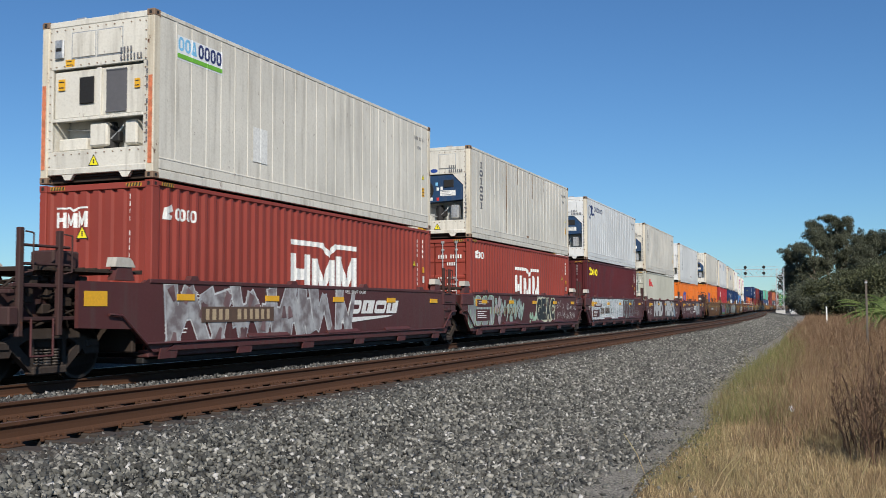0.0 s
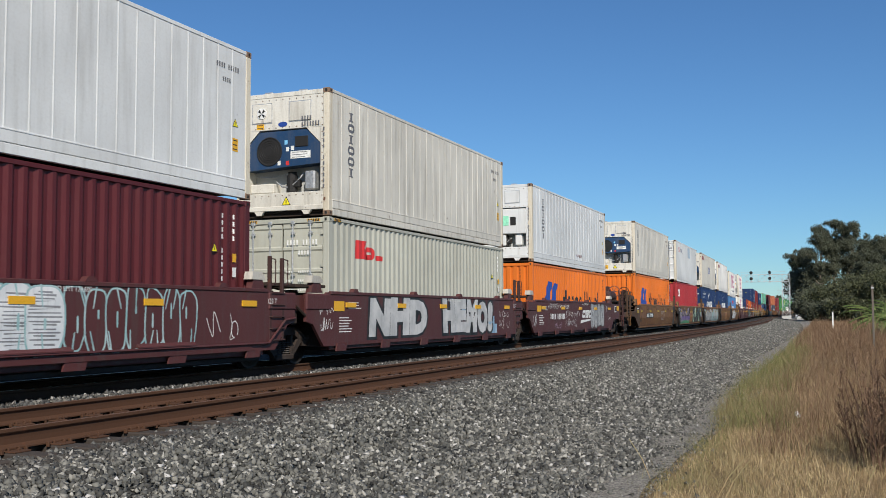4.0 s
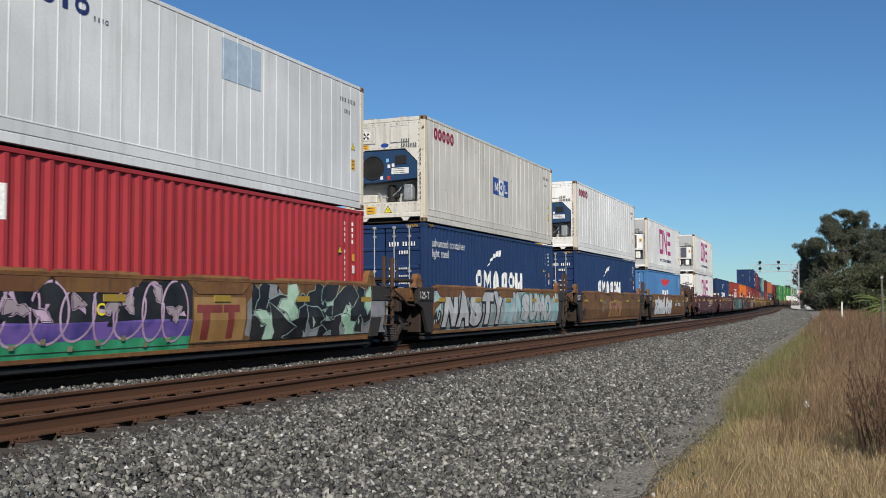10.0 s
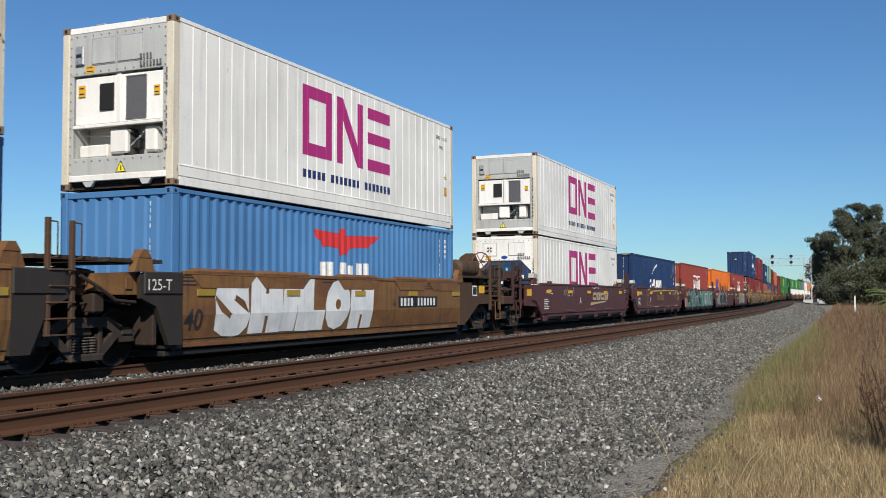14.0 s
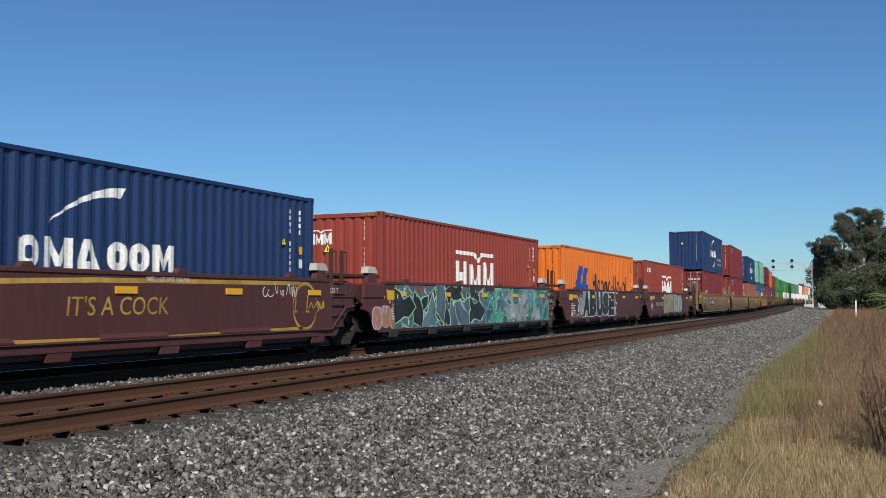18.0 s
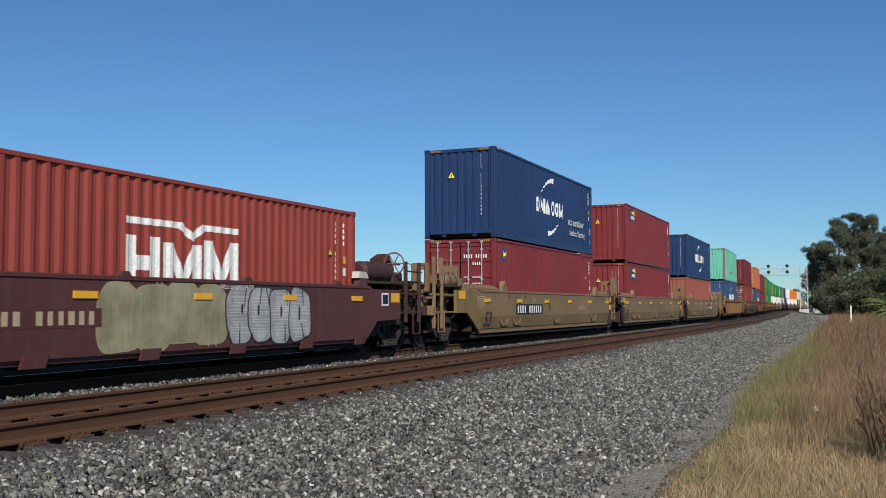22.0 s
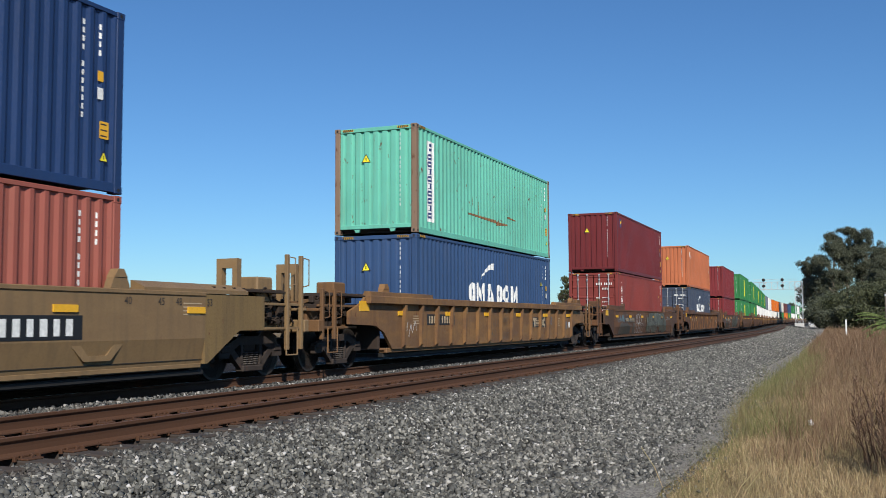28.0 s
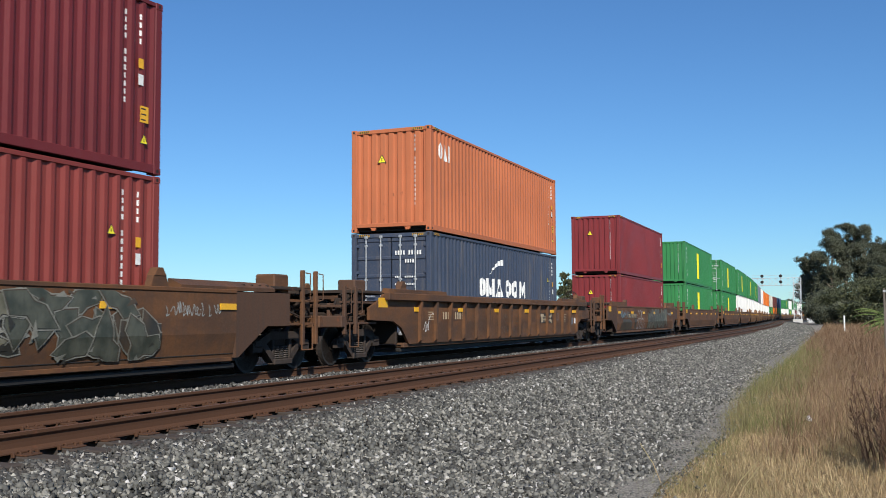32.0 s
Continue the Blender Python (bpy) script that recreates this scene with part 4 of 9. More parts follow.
def sign_word(y, z, w, h):
    """A row of black rings and posts, one for each character; z: its foot, h: the tall posts."""
    x = h * 0.72
    out = []
    for a, b, kind in ((0, 0.1, "n"), (0.125, 0.203, "o"), (0.225, 0.305, "q"), (0.328, 0.405, "o"), (0.428, 0.51, "q"), (0.524, 0.565, "-"), (0.585, 0.607, "l"), (0.65, 0.672, "l"), (0.695, 0.785, "o"), (0.79, 0.865, "v"), (0.885, 0.965, "o"), (0.978, 1.0, "l")):
        y0, y1 = y + w * a, y + w * b
        if kind == "n":
            out.append(rungs(y0, y1, z, z + h))
        elif kind == "o":
            out.append(loop(y0, y1, z, z + x, w * 0.022, 0.5))
        elif kind == "q":
            out.append(loop(y0, y1, z - h * 0.22, z + x, w * 0.022, 0.5))
        elif kind == "-":
            out.append(box(y0, y1, z + x * 0.42, z + x * 0.6))
        elif kind == "l":
            out.append(box(y0, y1, z, z + h))
        else:
            out.append(at_box(y0, y1, z, z + x, (0, 1), (0.3, 1), (0.5, 0.4), (0.7, 1), (1, 1), (0.62, 0), (0.38, 0)))
    return cut(out)


def sign_three(y, z, w, h):
    """A square frame, two posts with a slab across, and a comb of three bars."""
    u, g = w * 0.3, w * 0.055
    t = w * 0.065
    a = y + u + g
    b = a + u + g
    out = [box(y, y + u, z, z + h) + box(y + t, y + u - t, z + t, z + h - t),
           box(a, a + t, z, z + h), box(a + u - t, a + u, z, z + h), [[(a + t, z + h), (a + t, z + h * 0.66), (a + u - t, z), (a + u - t, z + h * 0.34)]],
           ] + [box(b, y + w, z + f * (h - t), z + f * (h - t) + t) for f in (0, 0.52, 1.0)]
    return cut(out)


def sign_rings(y, z, w, h, kinds, t=0.3):
    """A short row of rings (o), peaks (a), twin peaks (m), posts (l), crossed posts (t) and framed posts (n)."""
    n = len(kinds)
    p = w / n
    out = []
    for i, k in enumerate(kinds):
        c = (y + p * i + p * 0.06, y + p * (i + 1) - p * 0.06, z, z + h)
        if k == "o":
            out.append(loop(*c, min(p, h) * t * 0.8, 0.5))
        elif k == "l":
            out.append(box(c[0] + p * 0.28, c[1] - p * 0.28, z, z + h))
        elif k != " ":
            out.append({"a": peak, "m": zigzag, "t": tee, "n": rungs}[k](*c))
    return cut(out)


def sign_upright(y, top, low, w, kinds="lolool"):
    """Shapes one below the other."""
    n = len(kinds)
    p = (top - low) / n
    out = []
    for i, k in enumerate(kinds):
        c = (y - w / 2, y + w / 2, top - p * (i + 1) + p * 0.2, top - p * i)
        if k == "o":
            out.append(loop(*c, w * 0.2, 0.5))
        elif k == "l":
            out.append(at_box(*c, (0.2, 0), (0.2, 0.14), (0.36, 0.14), (0.36, 0.86), (0.2, 0.86), (0.2, 1), (0.8, 1), (0.8, 0.86), (0.64, 0.86), (0.64, 0.14), (0.8, 0.14), (0.8, 0)))
        else:
            out.append({"t": tee, "n": rungs, "m": zigzag, "a": peak}[k](*c))
    return cut(out)


def sign_slanted(y, z, w, h, n=4):
    """Leaning rings and blocks over a long wedge."""
    p = w / n
    out = []
    for i in range(n):
        c = (y + p * i + p * 0.05, y + p * (i + 1) - p * 0.05, z, z + h)
        out += lean_by([loop(*c, h * 0.33, 0.3) if i % 2 == 0 else box(*c) + box(c[0] + p * 0.3, c[0] + p * 0.42, z + h * 0.2, z + h * 0.8)], 0.45, z)
    out.append([[(y - 0.3, z - h * 0.72), (y - 0.18, z - h * 0.3), (y + w * 0.92, z - h * 0.14), (y + w * 0.8, z - h * 0.3)]])
    return cut(out)


# ---- refrigerated containers ----
MACHINE_GREY = paint("grey_machine_paint", (0.46, 0.47, 0.45), 0.5, 0.35, 0.06, (0.24, 0.2, 0.15))


def reefer(label, mat, kind="white", marks=(), seed=1, group="refrigerated containers on the train", casting=None):
    """An insulated container with its cooling machine, or its doors, in the end."""
    L, H = 12.192, 2.896
    root = thing("refrigerated_container", label, "container", group=group)
    frame_parts(root, L, H, mat, casting or RUST_CAST, RUST_POST, 0.2)
    h = L / 2
    pitch = 0.38 if seed >= 12 else 0.46
    ys, ds = ridges(-h + 0.17, h - 0.17, pitch, 0.007, 0.04)
    for sx in (-1, 1):
        def side():
            b = sheet(Build(), (sx, sx * 1.204), ys, ds, 0.34, H - 0.07)
            b.box(min(sx * 1.17, sx * 1.213), max(sx * 1.17, sx * 1.213), -h + 0.17, h - 0.17, 0.17, 0.36, 0.01)
            b.box(min(sx * 1.19, sx * 1.219), max(sx * 1.19, sx * 1.219), -h + 0.17, h - 0.17, 0.345, 0.375, 0.006)
            return b.mesh("side_panel", mat)
        part("side_panel", cached(("rside", sx, mat.name, pitch), side), mat, root)
    part("roof_panel", cached(("rroof", mat.name), lambda: Build().box(-1.18, 1.18, -h + 0.1, h - 0.1, H - 0.07, H - 0.028, 0.006).mesh("roof_panel", mat)), mat, root)
    part("floor_frame", cached(("under", L, mat.name), lambda: Build().box(-1.17, 1.17, -h + 0.1, h - 0.1, 0.1, 0.16).mesh("floor_frame", DARK)), DARK, root)
    part("end_wall", cached(("rback", mat.name), lambda: Build().box(-1.06, 1.06, h - 0.1, h - 0.04, 0.12, H - 0.1, 0.01).mesh("end_wall", mat)), mat, root)
    inked("number_column", decal(bars_row(h - 1.15, H - 0.5, 10, 0.075, 0.1, seed, skip=(4,)) + bars_row(h - 0.95, H - 0.75, 4, 0.07, 0.09, seed), (1, 1.204), ys, ds), GREY_INK, root)
    sign(root, "height_notice", YELLOW, 1.2085, h - 0.52, 1.0, 0.18, 0.25, False, 3, seed=seed)
    triangle(root, 1.2085, h - 0.52, 1.4, 0.19, False)
    for i, (name, m, traps, lab) in enumerate(marks):
        tagged(part(name, decal(traps, (1, 1.204), ys, ds, 0.004 + 0.002 * i), m, root, lab), kind="stuff" if len(traps) > 1 else "")
    fy = -h + 0.03
    if kind == "doors":
        doors(root, L, H, mat, -h + 0.075, GREY_INK, seed=seed)
        part("notice", Build().box(-0.2, 0.0, -0.003, 0, -0.13, 0.13), GREY_INK, root, at=pose(0.75, fy - 0.02, 1.3))
        sign(root, "height_notice", YELLOW, -0.35, fy - 0.02, 1.05, 0.28, 0.36, rows=3, seed=3)
        triangle(root, -0.75, fy - 0.02, 1.0, 0.24)
        return root
    # Bulkhead round the machine bay.
    bay0, bay1, lo, hi = -0.98, 0.98, 0.56, 2.02
    face = MACHINE_GREY if kind == "white" and seed >= 12 else mat
    def head():
        b = Build()
        b.box(-1.07, 1.07, -h + 0.03, -h + 0.09, hi, H - 0.11, 0.01)
        b.box(-1.07, 1.07, -h + 0.03, -h + 0.09, 0.16, lo, 0.01)
        b.box(-1.07, bay0, -h + 0.03, -h + 0.09, lo, hi, 0.005).box(bay1, 1.07, -h + 0.03, -h + 0.09, lo, hi, 0.005)
        b.box(bay0, bay1, -h + 0.5, -h + 0.54, lo, hi)
        b.box(bay0 - 0.02, bay0, -h + 0.06, -h + 0.5, lo, hi).box(bay1, bay1 + 0.02, -h + 0.06, -h + 0.5, lo, hi)
        b.box(bay0, bay1, -h + 0.06, -h + 0.5, lo - 0.02, lo).box(bay0, bay1, -h + 0.06, -h + 0.5, hi, hi + 0.02)
        if kind == "blue":
            for f in (-1, 1):
                b.prism([(f * bay1, hi), (f * (bay1 - 0.36), hi), (f * bay1, hi - 0.36)], "y", -h + 0.03, -h + 0.09)
        for x in (-0.62, 0.62):
            b.prism([(x - 0.14, 0.16), (x + 0.14, 0.16), (x + 0.06, 0.05), (x - 0.06, 0.05)], "y", -h + 0.03, -h + 0.09)
        return b.mesh("bulkhead", face)
    part("bulkhead", cached(("head", mat.name, face.name, kind == "blue"), head), face, root)
    rivets = cached(("rivets", mat.name), lambda: [bb.mesh("rivet_row", RUST_CAST) for bb in [Build()] for q in [[bb.cyl((x, fy, z), (x, fy - 0.012, z), 0.013, 6) for x in (-1.03, 1.03) for z in np.arange(0.3, 2.7, 0.16)] + [bb.cyl((x, fy, z), (x, fy - 0.012, z), 0.013, 6) for z in (0.5, 2.07, 2.72) for x in np.arange(-0.9, 0.95, 0.18)]]][0])
    inked("rivet_row", rivets, RUST_CAST, root)
    part("bay_lining", cached("lining", lambda: Build().box(bay0 + 0.01, bay1 - 0.01, -h + 0.44, -h + 0.48, lo + 0.01, hi - 0.01).mesh("bay_lining", MACHINE_GREY)), MACHINE_GREY, root)
    # Here too a dark plate paints the shade, below the cooling unit.
    part("under_shadow_plate", cached("uplate", lambda: Build().box(-1.05, 1.05, -h + 0.14, -h + 0.16, 0.02, 0.2).mesh("floor_edge", DARK)), DARK, root).name = "floor_edge"
    for x in (-0.42, 0.5):
        part("roof_lug", cached(("lug", mat.name), lambda: Build().box(-0.11, 0.11, -0.05, 0.05, 0.0, 0.06, 0.015).mesh("roof_lug", GALV)), GALV, root, at=pose(x, -h + 0.12, H - 0.03))
    if kind != "star":
        inked("reporting_mark", decal(bars_row(0.5, 2.2, 4, 0.07, 0.09, seed + 40) + bars_row(0.5, 2.07, 7, 0.07, 0.09, seed + 41), (-2, -h + 0.004), [-2, 2], [0, 0]), GREY_INK, root)
    # Upper access hatches.
    if kind == "white":
        vb = part("vent_box", Build().box(-0.92, -0.72, fy - 0.05, fy, 2.2, 2.55, 0.02), GALV, root, "grey vent box")
        part("vent_slot", Build().box(-0.88, -0.76, fy - 0.056, fy - 0.05, 2.34, 2.4), BLACK, vb)
    for x, w in ((-0.3, 0.5), (0.27, 0.52)) if kind == "white" else ((-0.55, 0.5), (0.45, 0.55)):
        hat = part("hatch", Build().box(-w / 2, w / 2, -0.02, 0, -0.22, 0.22, 0.03), face, root, at=pose(x, fy, 2.42))
        part("hatch_rim", Build().box(-w / 2 - 0.02, w / 2 + 0.02, -0.006, 0.0, -0.24, 0.24, 0.004), GALV, hat)
    if kind in ("blue",):
        fan = part("vent_disc", Build().cyl((0, 0, 0), (0, -0.012, 0), 0.13, 20), WHITE_INK, root, at=pose(-0.55, fy - 0.02, 2.42))
        part("vent_rotor", Build().add([(0, -0.015, 0), (0.1, -0.015, 0.05), (0.05, -0.015, 0.1)], [(0, 1, 2)]).add([(0, -0.015, 0), (-0.1, -0.015, -0.05), (-0.05, -0.015, -0.1)], [(0, 1, 2)]).add([(0, -0.015, 0), (0.05, -0.015, -0.1), (0.1, -0.015, -0.05)], [(0, 1, 2)]).add([(0, -0.015, 0), (-0.05, -0.015, 0.1), (-0.1, -0.015, 0.05)], [(0, 1, 2)]), BLACK, fan)
    sign(root, "notice", YELLOW, -0.6, fy - 0.002, 2.12, 0.2, 0.13, rows=2, seed=seed)
    triangle(root, -0.05 if seed % 2 else 0.1, fy - 0.004, 0.34, 0.24)
    if seed % 3:
        sign(root, "notice", YELLOW, -0.42, fy - 0.004, 0.34, 0.28, 0.24, rows=3, seed=seed + 2)
    inked("number_column", decal(bars_down(1.08, 2.0, 0.6, 0.07, 0.13, seed), (-2, -h + 0.005), [-2, 2], [0, 0]), GREY_INK, root)
    # The bay's lower half: pipes, compressor and boxes.
    m = part("machine", Build().box(-0.93, -0.3, -h + 0.14, -h + 0.48, 0.58, 0.8, 0.02), mat, root, "white evaporator box in the machine bay")
    part("compressor", Build().cyl((0.1, -h + 0.3, 0.6), (0.1, -h + 0.3, 0.98), 0.13, 14).cyl((0.1, -h + 0.3, 0.98), (0.1, -h + 0.3, 1.06), 0.1, 14).box(0.02, 0.34, -h + 0.2, -h + 0.34, 0.7, 0.88, 0.02), BLACK, m)
    part("pipes", Build().tube([(-0.3, -h + 0.25, 0.85), (-0.1, -h + 0.2, 0.72), (0.1, -h + 0.2, 0.7), (0.35, -h + 0.22, 0.9), (0.4, -h + 0.3, 1.05)], 0.018).tube([(-0.9, -h + 0.3, 1.0), (-0.4, -h + 0.3, 0.96), (0.0, -h + 0.35, 1.04)], 0.014), GALV, m)
    if kind != "blue":
        part("control_box", Build().box(-0.22, 0.16, -h + 0.1, -h + 0.4, 0.62, 1.04, 0.03), mat, m)
    part("receiver", Build().box(0.52, 0.78, -h + 0.12, -h + 0.42, 0.62, 1.05, 0.03), GALV if kind == "blue" else mat, m)
    if kind == "blue":
        hous = BLUE_STEEL
        z0, z1 = 1.1, 1.99
        pts = [(bay0 + 0.02, z0), (bay1 - 0.02, z0 + 0.1), (bay1 - 0.02, z1 - 0.34), (bay1 - 0.36, z1), (bay0 + 0.36, z1), (bay0 + 0.02, z1 - 0.34)]
        u = part("condenser_housing", Build().prism(pts, "y", -h + 0.045, -h + 0.4), hous, root, "dark blue condenser housing")
        part("fan_ring", Build().ring((-0.36, -h + 0.04, 1.53), (0, 1, 0), 0.32, 0.02, 28), BLACK, u)
        f = Build().cyl((-0.36, -h + 0.043, 1.53), (-0.36, -h + 0.037, 1.53), 0.32, 28).cyl((-0.36, -h + 0.04, 1.53), (-0.36, -h + 0.025, 1.53), 0.1, 16)
        for r in (0.15, 0.2, 0.25):
            f.ring((-0.36, -h + 0.033, 1.53), (0, 1, 0), r, 0.005, 24, 4)
        part("fan_grille", f, BLACK, u)
        part("control_window", Build().box(0.32, 0.66, -h + 0.025, -h + 0.045, 1.6, 1.84, 0.008), BLACK, u)
        sign(u, "notice", WHITE_INK, 0.46, -h + 0.04, 1.42, 0.52, 0.17, rows=3, ink=GREY_INK, seed=seed)
        for x, z, mm in ((0.08, 1.72, SKY_INK), (0.12, 1.56, WHITE_INK), (0.25, 1.58, WHITE_INK), (-0.1, 1.25, WHITE_INK), (0.12, 1.24, RED_INK)):
            part("sticker", Build().box(x - 0.04, x + 0.04, -h + 0.041, -h + 0.044, z - 0.05, z + 0.05), mm, u)
        part("maker_plate", Build().cyl((0, 0, 0), (0, -0.004, 0), 0.12, 20), BLUE_INK, root, "small oval blue plate", pose(0.0, fy - 0.002, 2.14)).scale = (1, 1, 0.5)
    elif kind == "star":
        u = part("condenser_housing", Build().box(bay0 + 0.01, bay1 - 0.01, -h + 0.04, -h + 0.4, 1.05, 1.98, 0.02), mat, root)
        part("fan_opening", Build().box(-0.4, 0.02, -h + 0.03, -h + 0.045, 1.2, 1.7, 0.01), BLACK, u)
        part("control_window", Build().box(0.36, 0.58, -h + 0.03, -h + 0.045, 1.36, 1.68, 0.008), BLACK, u)
        part("sticker", Build().box(0.08, 0.3, -h + 0.034, -h + 0.042, 1.36, 1.72), plain("mint_sticker", (0.3, 0.75, 0.5), 0.4), u)
        part("vent_disc", Build().cyl((-0.75, -h + 0.045, 1.52), (-0.75, -h + 0.03, 1.52), 0.13, 20), WHITE_INK, u)
        part("vent_ring", Build().ring((-0.75, -h + 0.03, 1.52), (0, 1, 0), 0.125, 0.012, 20), BLACK, u)
        sign(root, "height_notice", YELLOW, -0.55, fy - 0.004, 2.13, 0.24, 0.3, rows=3, seed=2)
    else:
        u = part("condenser_housing", Build().box(bay0 + 0.01, bay1 - 0.01, -h + 0.07, -h + 0.4, 1.14, 1.99, 0.02), mat, root)
        part("housing_frame", Build().box(bay0, bay1, -h + 0.02, -h + 0.07, 1.08, 1.14, 0.01).box(-0.02, 0.08, -h + 0.03, -h + 0.07, 1.14, 1.99, 0.01), mat, u)
        part("control_window", Build().box(-0.4, -0.08, -h + 0.035, -h + 0.055, 1.38, 1.85, 0.01), BLACK, u)
        g = Build().box(0.17, 0.61, -h + 0.062, -h + 0.069, 1.2, 1.93)
        for i in range(16):
            g.box(0.185 + i * 0.0265, 0.195 + i * 0.0265, -h + 0.05, -h + 0.06, 1.2, 1.93)
        for z in (1.2, 1.93):
            g.box(0.17, 0.61, -h + 0.045, -h + 0.062, z - 0.01, z + 0.01)
        part("condenser_grille", g, GREY_INK, u, "grey condenser grille")
        sign(u, "notice", YELLOW, -0.8, -h + 0.046, 1.75, 0.15, 0.2, rows=2, seed=5)
        sign(u, "notice", YELLOW, 0.84, -h + 0.046, 1.65, 0.12, 0.16, rows=2, seed=6)
    return root


RUST_POST = paint("rust_stained_white_post", (0.68, 0.62, 0.49), 0.55, 0.55, 0.3, (0.30, 0.20, 0.10))
RUST_CAST = paint("rusty_corner_casting", (0.22, 0.14, 0.09), 0.7, 0.5, 0.4)
BLUE_STEEL = paint("blue_machine_paint", (0.014, 0.05, 0.12), 0.4, 0.3, 0.05)

# ---- well cars ----
BURGUNDY_NOW = [None]   # the paint of the cars with white guide caps
DARK_GRIME = {}      # darker copies of the car colours, with more grime, for the end platforms
WHEEL_R = 0.46
DULL_YELLOW = paint("dull_yellow_reflector", (0.36, 0.24, 0.03), 0.6, 0.4, 0.1)
CAP_WHITE = paint("dirty_white_cap_paint", (0.5, 0.47, 0.41), 0.6, 0.6, 0.2)
WHEELS = []     # wheel sets: object, car, rest pose in the truck, distance ahead of the car's middle
MOVERS = []     # things on the train: object, distance along the line at the start, height
PLATE = plain("black_plate", (0.012, 0.012, 0.013), 0.5)
SPRING = plain("spring_steel", (0.09, 0.075, 0.065), 0.6, 0.4)
TREAD = plain("wheel_steel", (0.05, 0.042, 0.037), 0.5, 0.5)


def wheel_mesh():
    b = Build()
    for sx in (-1, 1):
        x = sx * 0.755
        o = x + sx * 0.05
        b.cyl((x - sx * 0.075, 0, 0), (x - sx * 0.045, 0, 0), WHEEL_R + 0.027, 28)
        b.cyl((x - sx * 0.045, 0, 0), (o, 0, 0), WHEEL_R + 0.003, 28, WHEEL_R - 0.004, mi=1)
        b.cyl((o, 0, 0), (o - sx * 0.03, 0, 0), WHEEL_R - 0.05, 28, WHEEL_R - 0.07, mi=0)
        b.cyl((o - sx * 0.02, 0, 0), (o + sx * 0.03, 0, 0), 0.13, 16)
        b.cyl((o + sx * 0.03, 0, 0), (o + sx * 0.13, 0, 0), 0.095, 14)
        for i in range(3):
            a = i * 2.094
            b.cyl((o + sx * 0.13, 0.05 * math.cos(a), 0.05 * math.sin(a)), (o + sx * 0.145, 0.05 * math.cos(a), 0.05 * math.sin(a)), 0.018, 6)
    b.cyl((-0.7, 0, 0), (0.7, 0, 0), 0.085, 12)
    return b.mesh("wheel_set", DARK, TREAD)


def frame_mesh():
    """A cast truck side frame, in y and z, with windows for the springs."""
    b = Build()
    x0, x1 = -0.055, 0.055
    b.prism([(-1.06, 0.4), (-1.06, 0.57), (-0.82, 0.64), (-0.45, 0.8), (-0.42, 0.64), (-0.7, 0.5), (-0.75, 0.4)], "x", x0, x1)
    b.prism([(1.06, 0.4), (1.06, 0.57), (0.82, 0.64), (0.45, 0.8), (0.42, 0.64), (0.7, 0.5), (0.75, 0.4)], "x", x0, x1)
    b.prism([(-0.45, 0.64), (-0.45, 0.8), (0.45, 0.8), (0.45, 0.64)], "x", x0, x1)
    b.prism([(-0.72, 0.5), (-0.6, 0.58), (-0.25, 0.26), (-0.3, 0.14)], "x", x0, x1)
    b.prism([(0.72, 0.5), (0.6, 0.58), (0.25, 0.26), (0.3, 0.14)], "x", x0, x1)
    b.box(x0 - 0.04, x1 + 0.04, -0.34, 0.34, 0.13, 0.25, 0.02)
    for y in (-0.36, 0.28):
        b.box(x0, x1, y, y + 0.08, 0.24, 0.66, 0.01)
    for y in (-0.89, 0.89):
        b.box(-0.08, 0.08, y - 0.13, y + 0.13, 0.5, 0.62, 0.02)
    return b.mesh("side_frame", CASTING)


def spring_mesh():
    b = Build()
    for y in (-0.17, 0.0, 0.17):
        for i in range(6):
            b.ring((0, y, 0.275 + i * 0.042), (0, 0, 1), 0.065, 0.014, 10, 4)
    return b.mesh("spring_nest", SPRING)


_tw = {}


def truck(car, u, far=False):
    if not _tw:
        _tw.update(wheel=wheel_mesh(), frame=frame_mesh(), spring=spring_mesh(),
                   bolster=Build().box(-1.0, 1.0, -0.2, 0.2, 0.5, 0.72, 0.03).cyl((0, 0, 0.7), (0, 0, 0.84), 0.22, 16).box(-0.9, 0.9, -0.5, -0.42, 0.3, 0.42, 0.01).box(-0.9, 0.9, 0.42, 0.5, 0.3, 0.42, 0.01).mesh("truck_bolster", DARK))
    t = part("truck", _tw["bolster"], DARK, car, "grimy four-wheel truck", pose(0, u, 0))
    for sx in (-1, 1):
        part("side_frame", _tw["frame"], CASTING, t, at=pose(sx * 1.0, 0, 0))
        if not far:
            tagged(part("spring_nest", _tw["spring"], SPRING, t, at=pose(sx * 1.0, 0, 0)), kind="stuff")
    for dy in (-0.89, 0.89):
        w = part("wheel_set", _tw["wheel"], DARK, t, at=pose(0, dy, WHEEL_R))
        WHEELS.append((w, u + dy, dy, car))
    return t


def ladder(car, u, mat, x=1.36, top=2.2, foot=0.95, seed=0):
    """An upright post with a bent grab rail beside it."""
    p = part("ladder_post", Build().box(x - 0.04, x + 0.04, u - 0.045, u + 0.045, foot, top, 0.01), mat, car)
    part("grab_rail", Build().tube([(x + 0.04, u + 0.05, top - 0.05), (x + 0.1, u + 0.15, top - 0.07), (x + 0.1, u + 0.15, top - 0.6), (x + 0.04, u + 0.05, top - 0.63)], 0.012), mat, p)
    return p


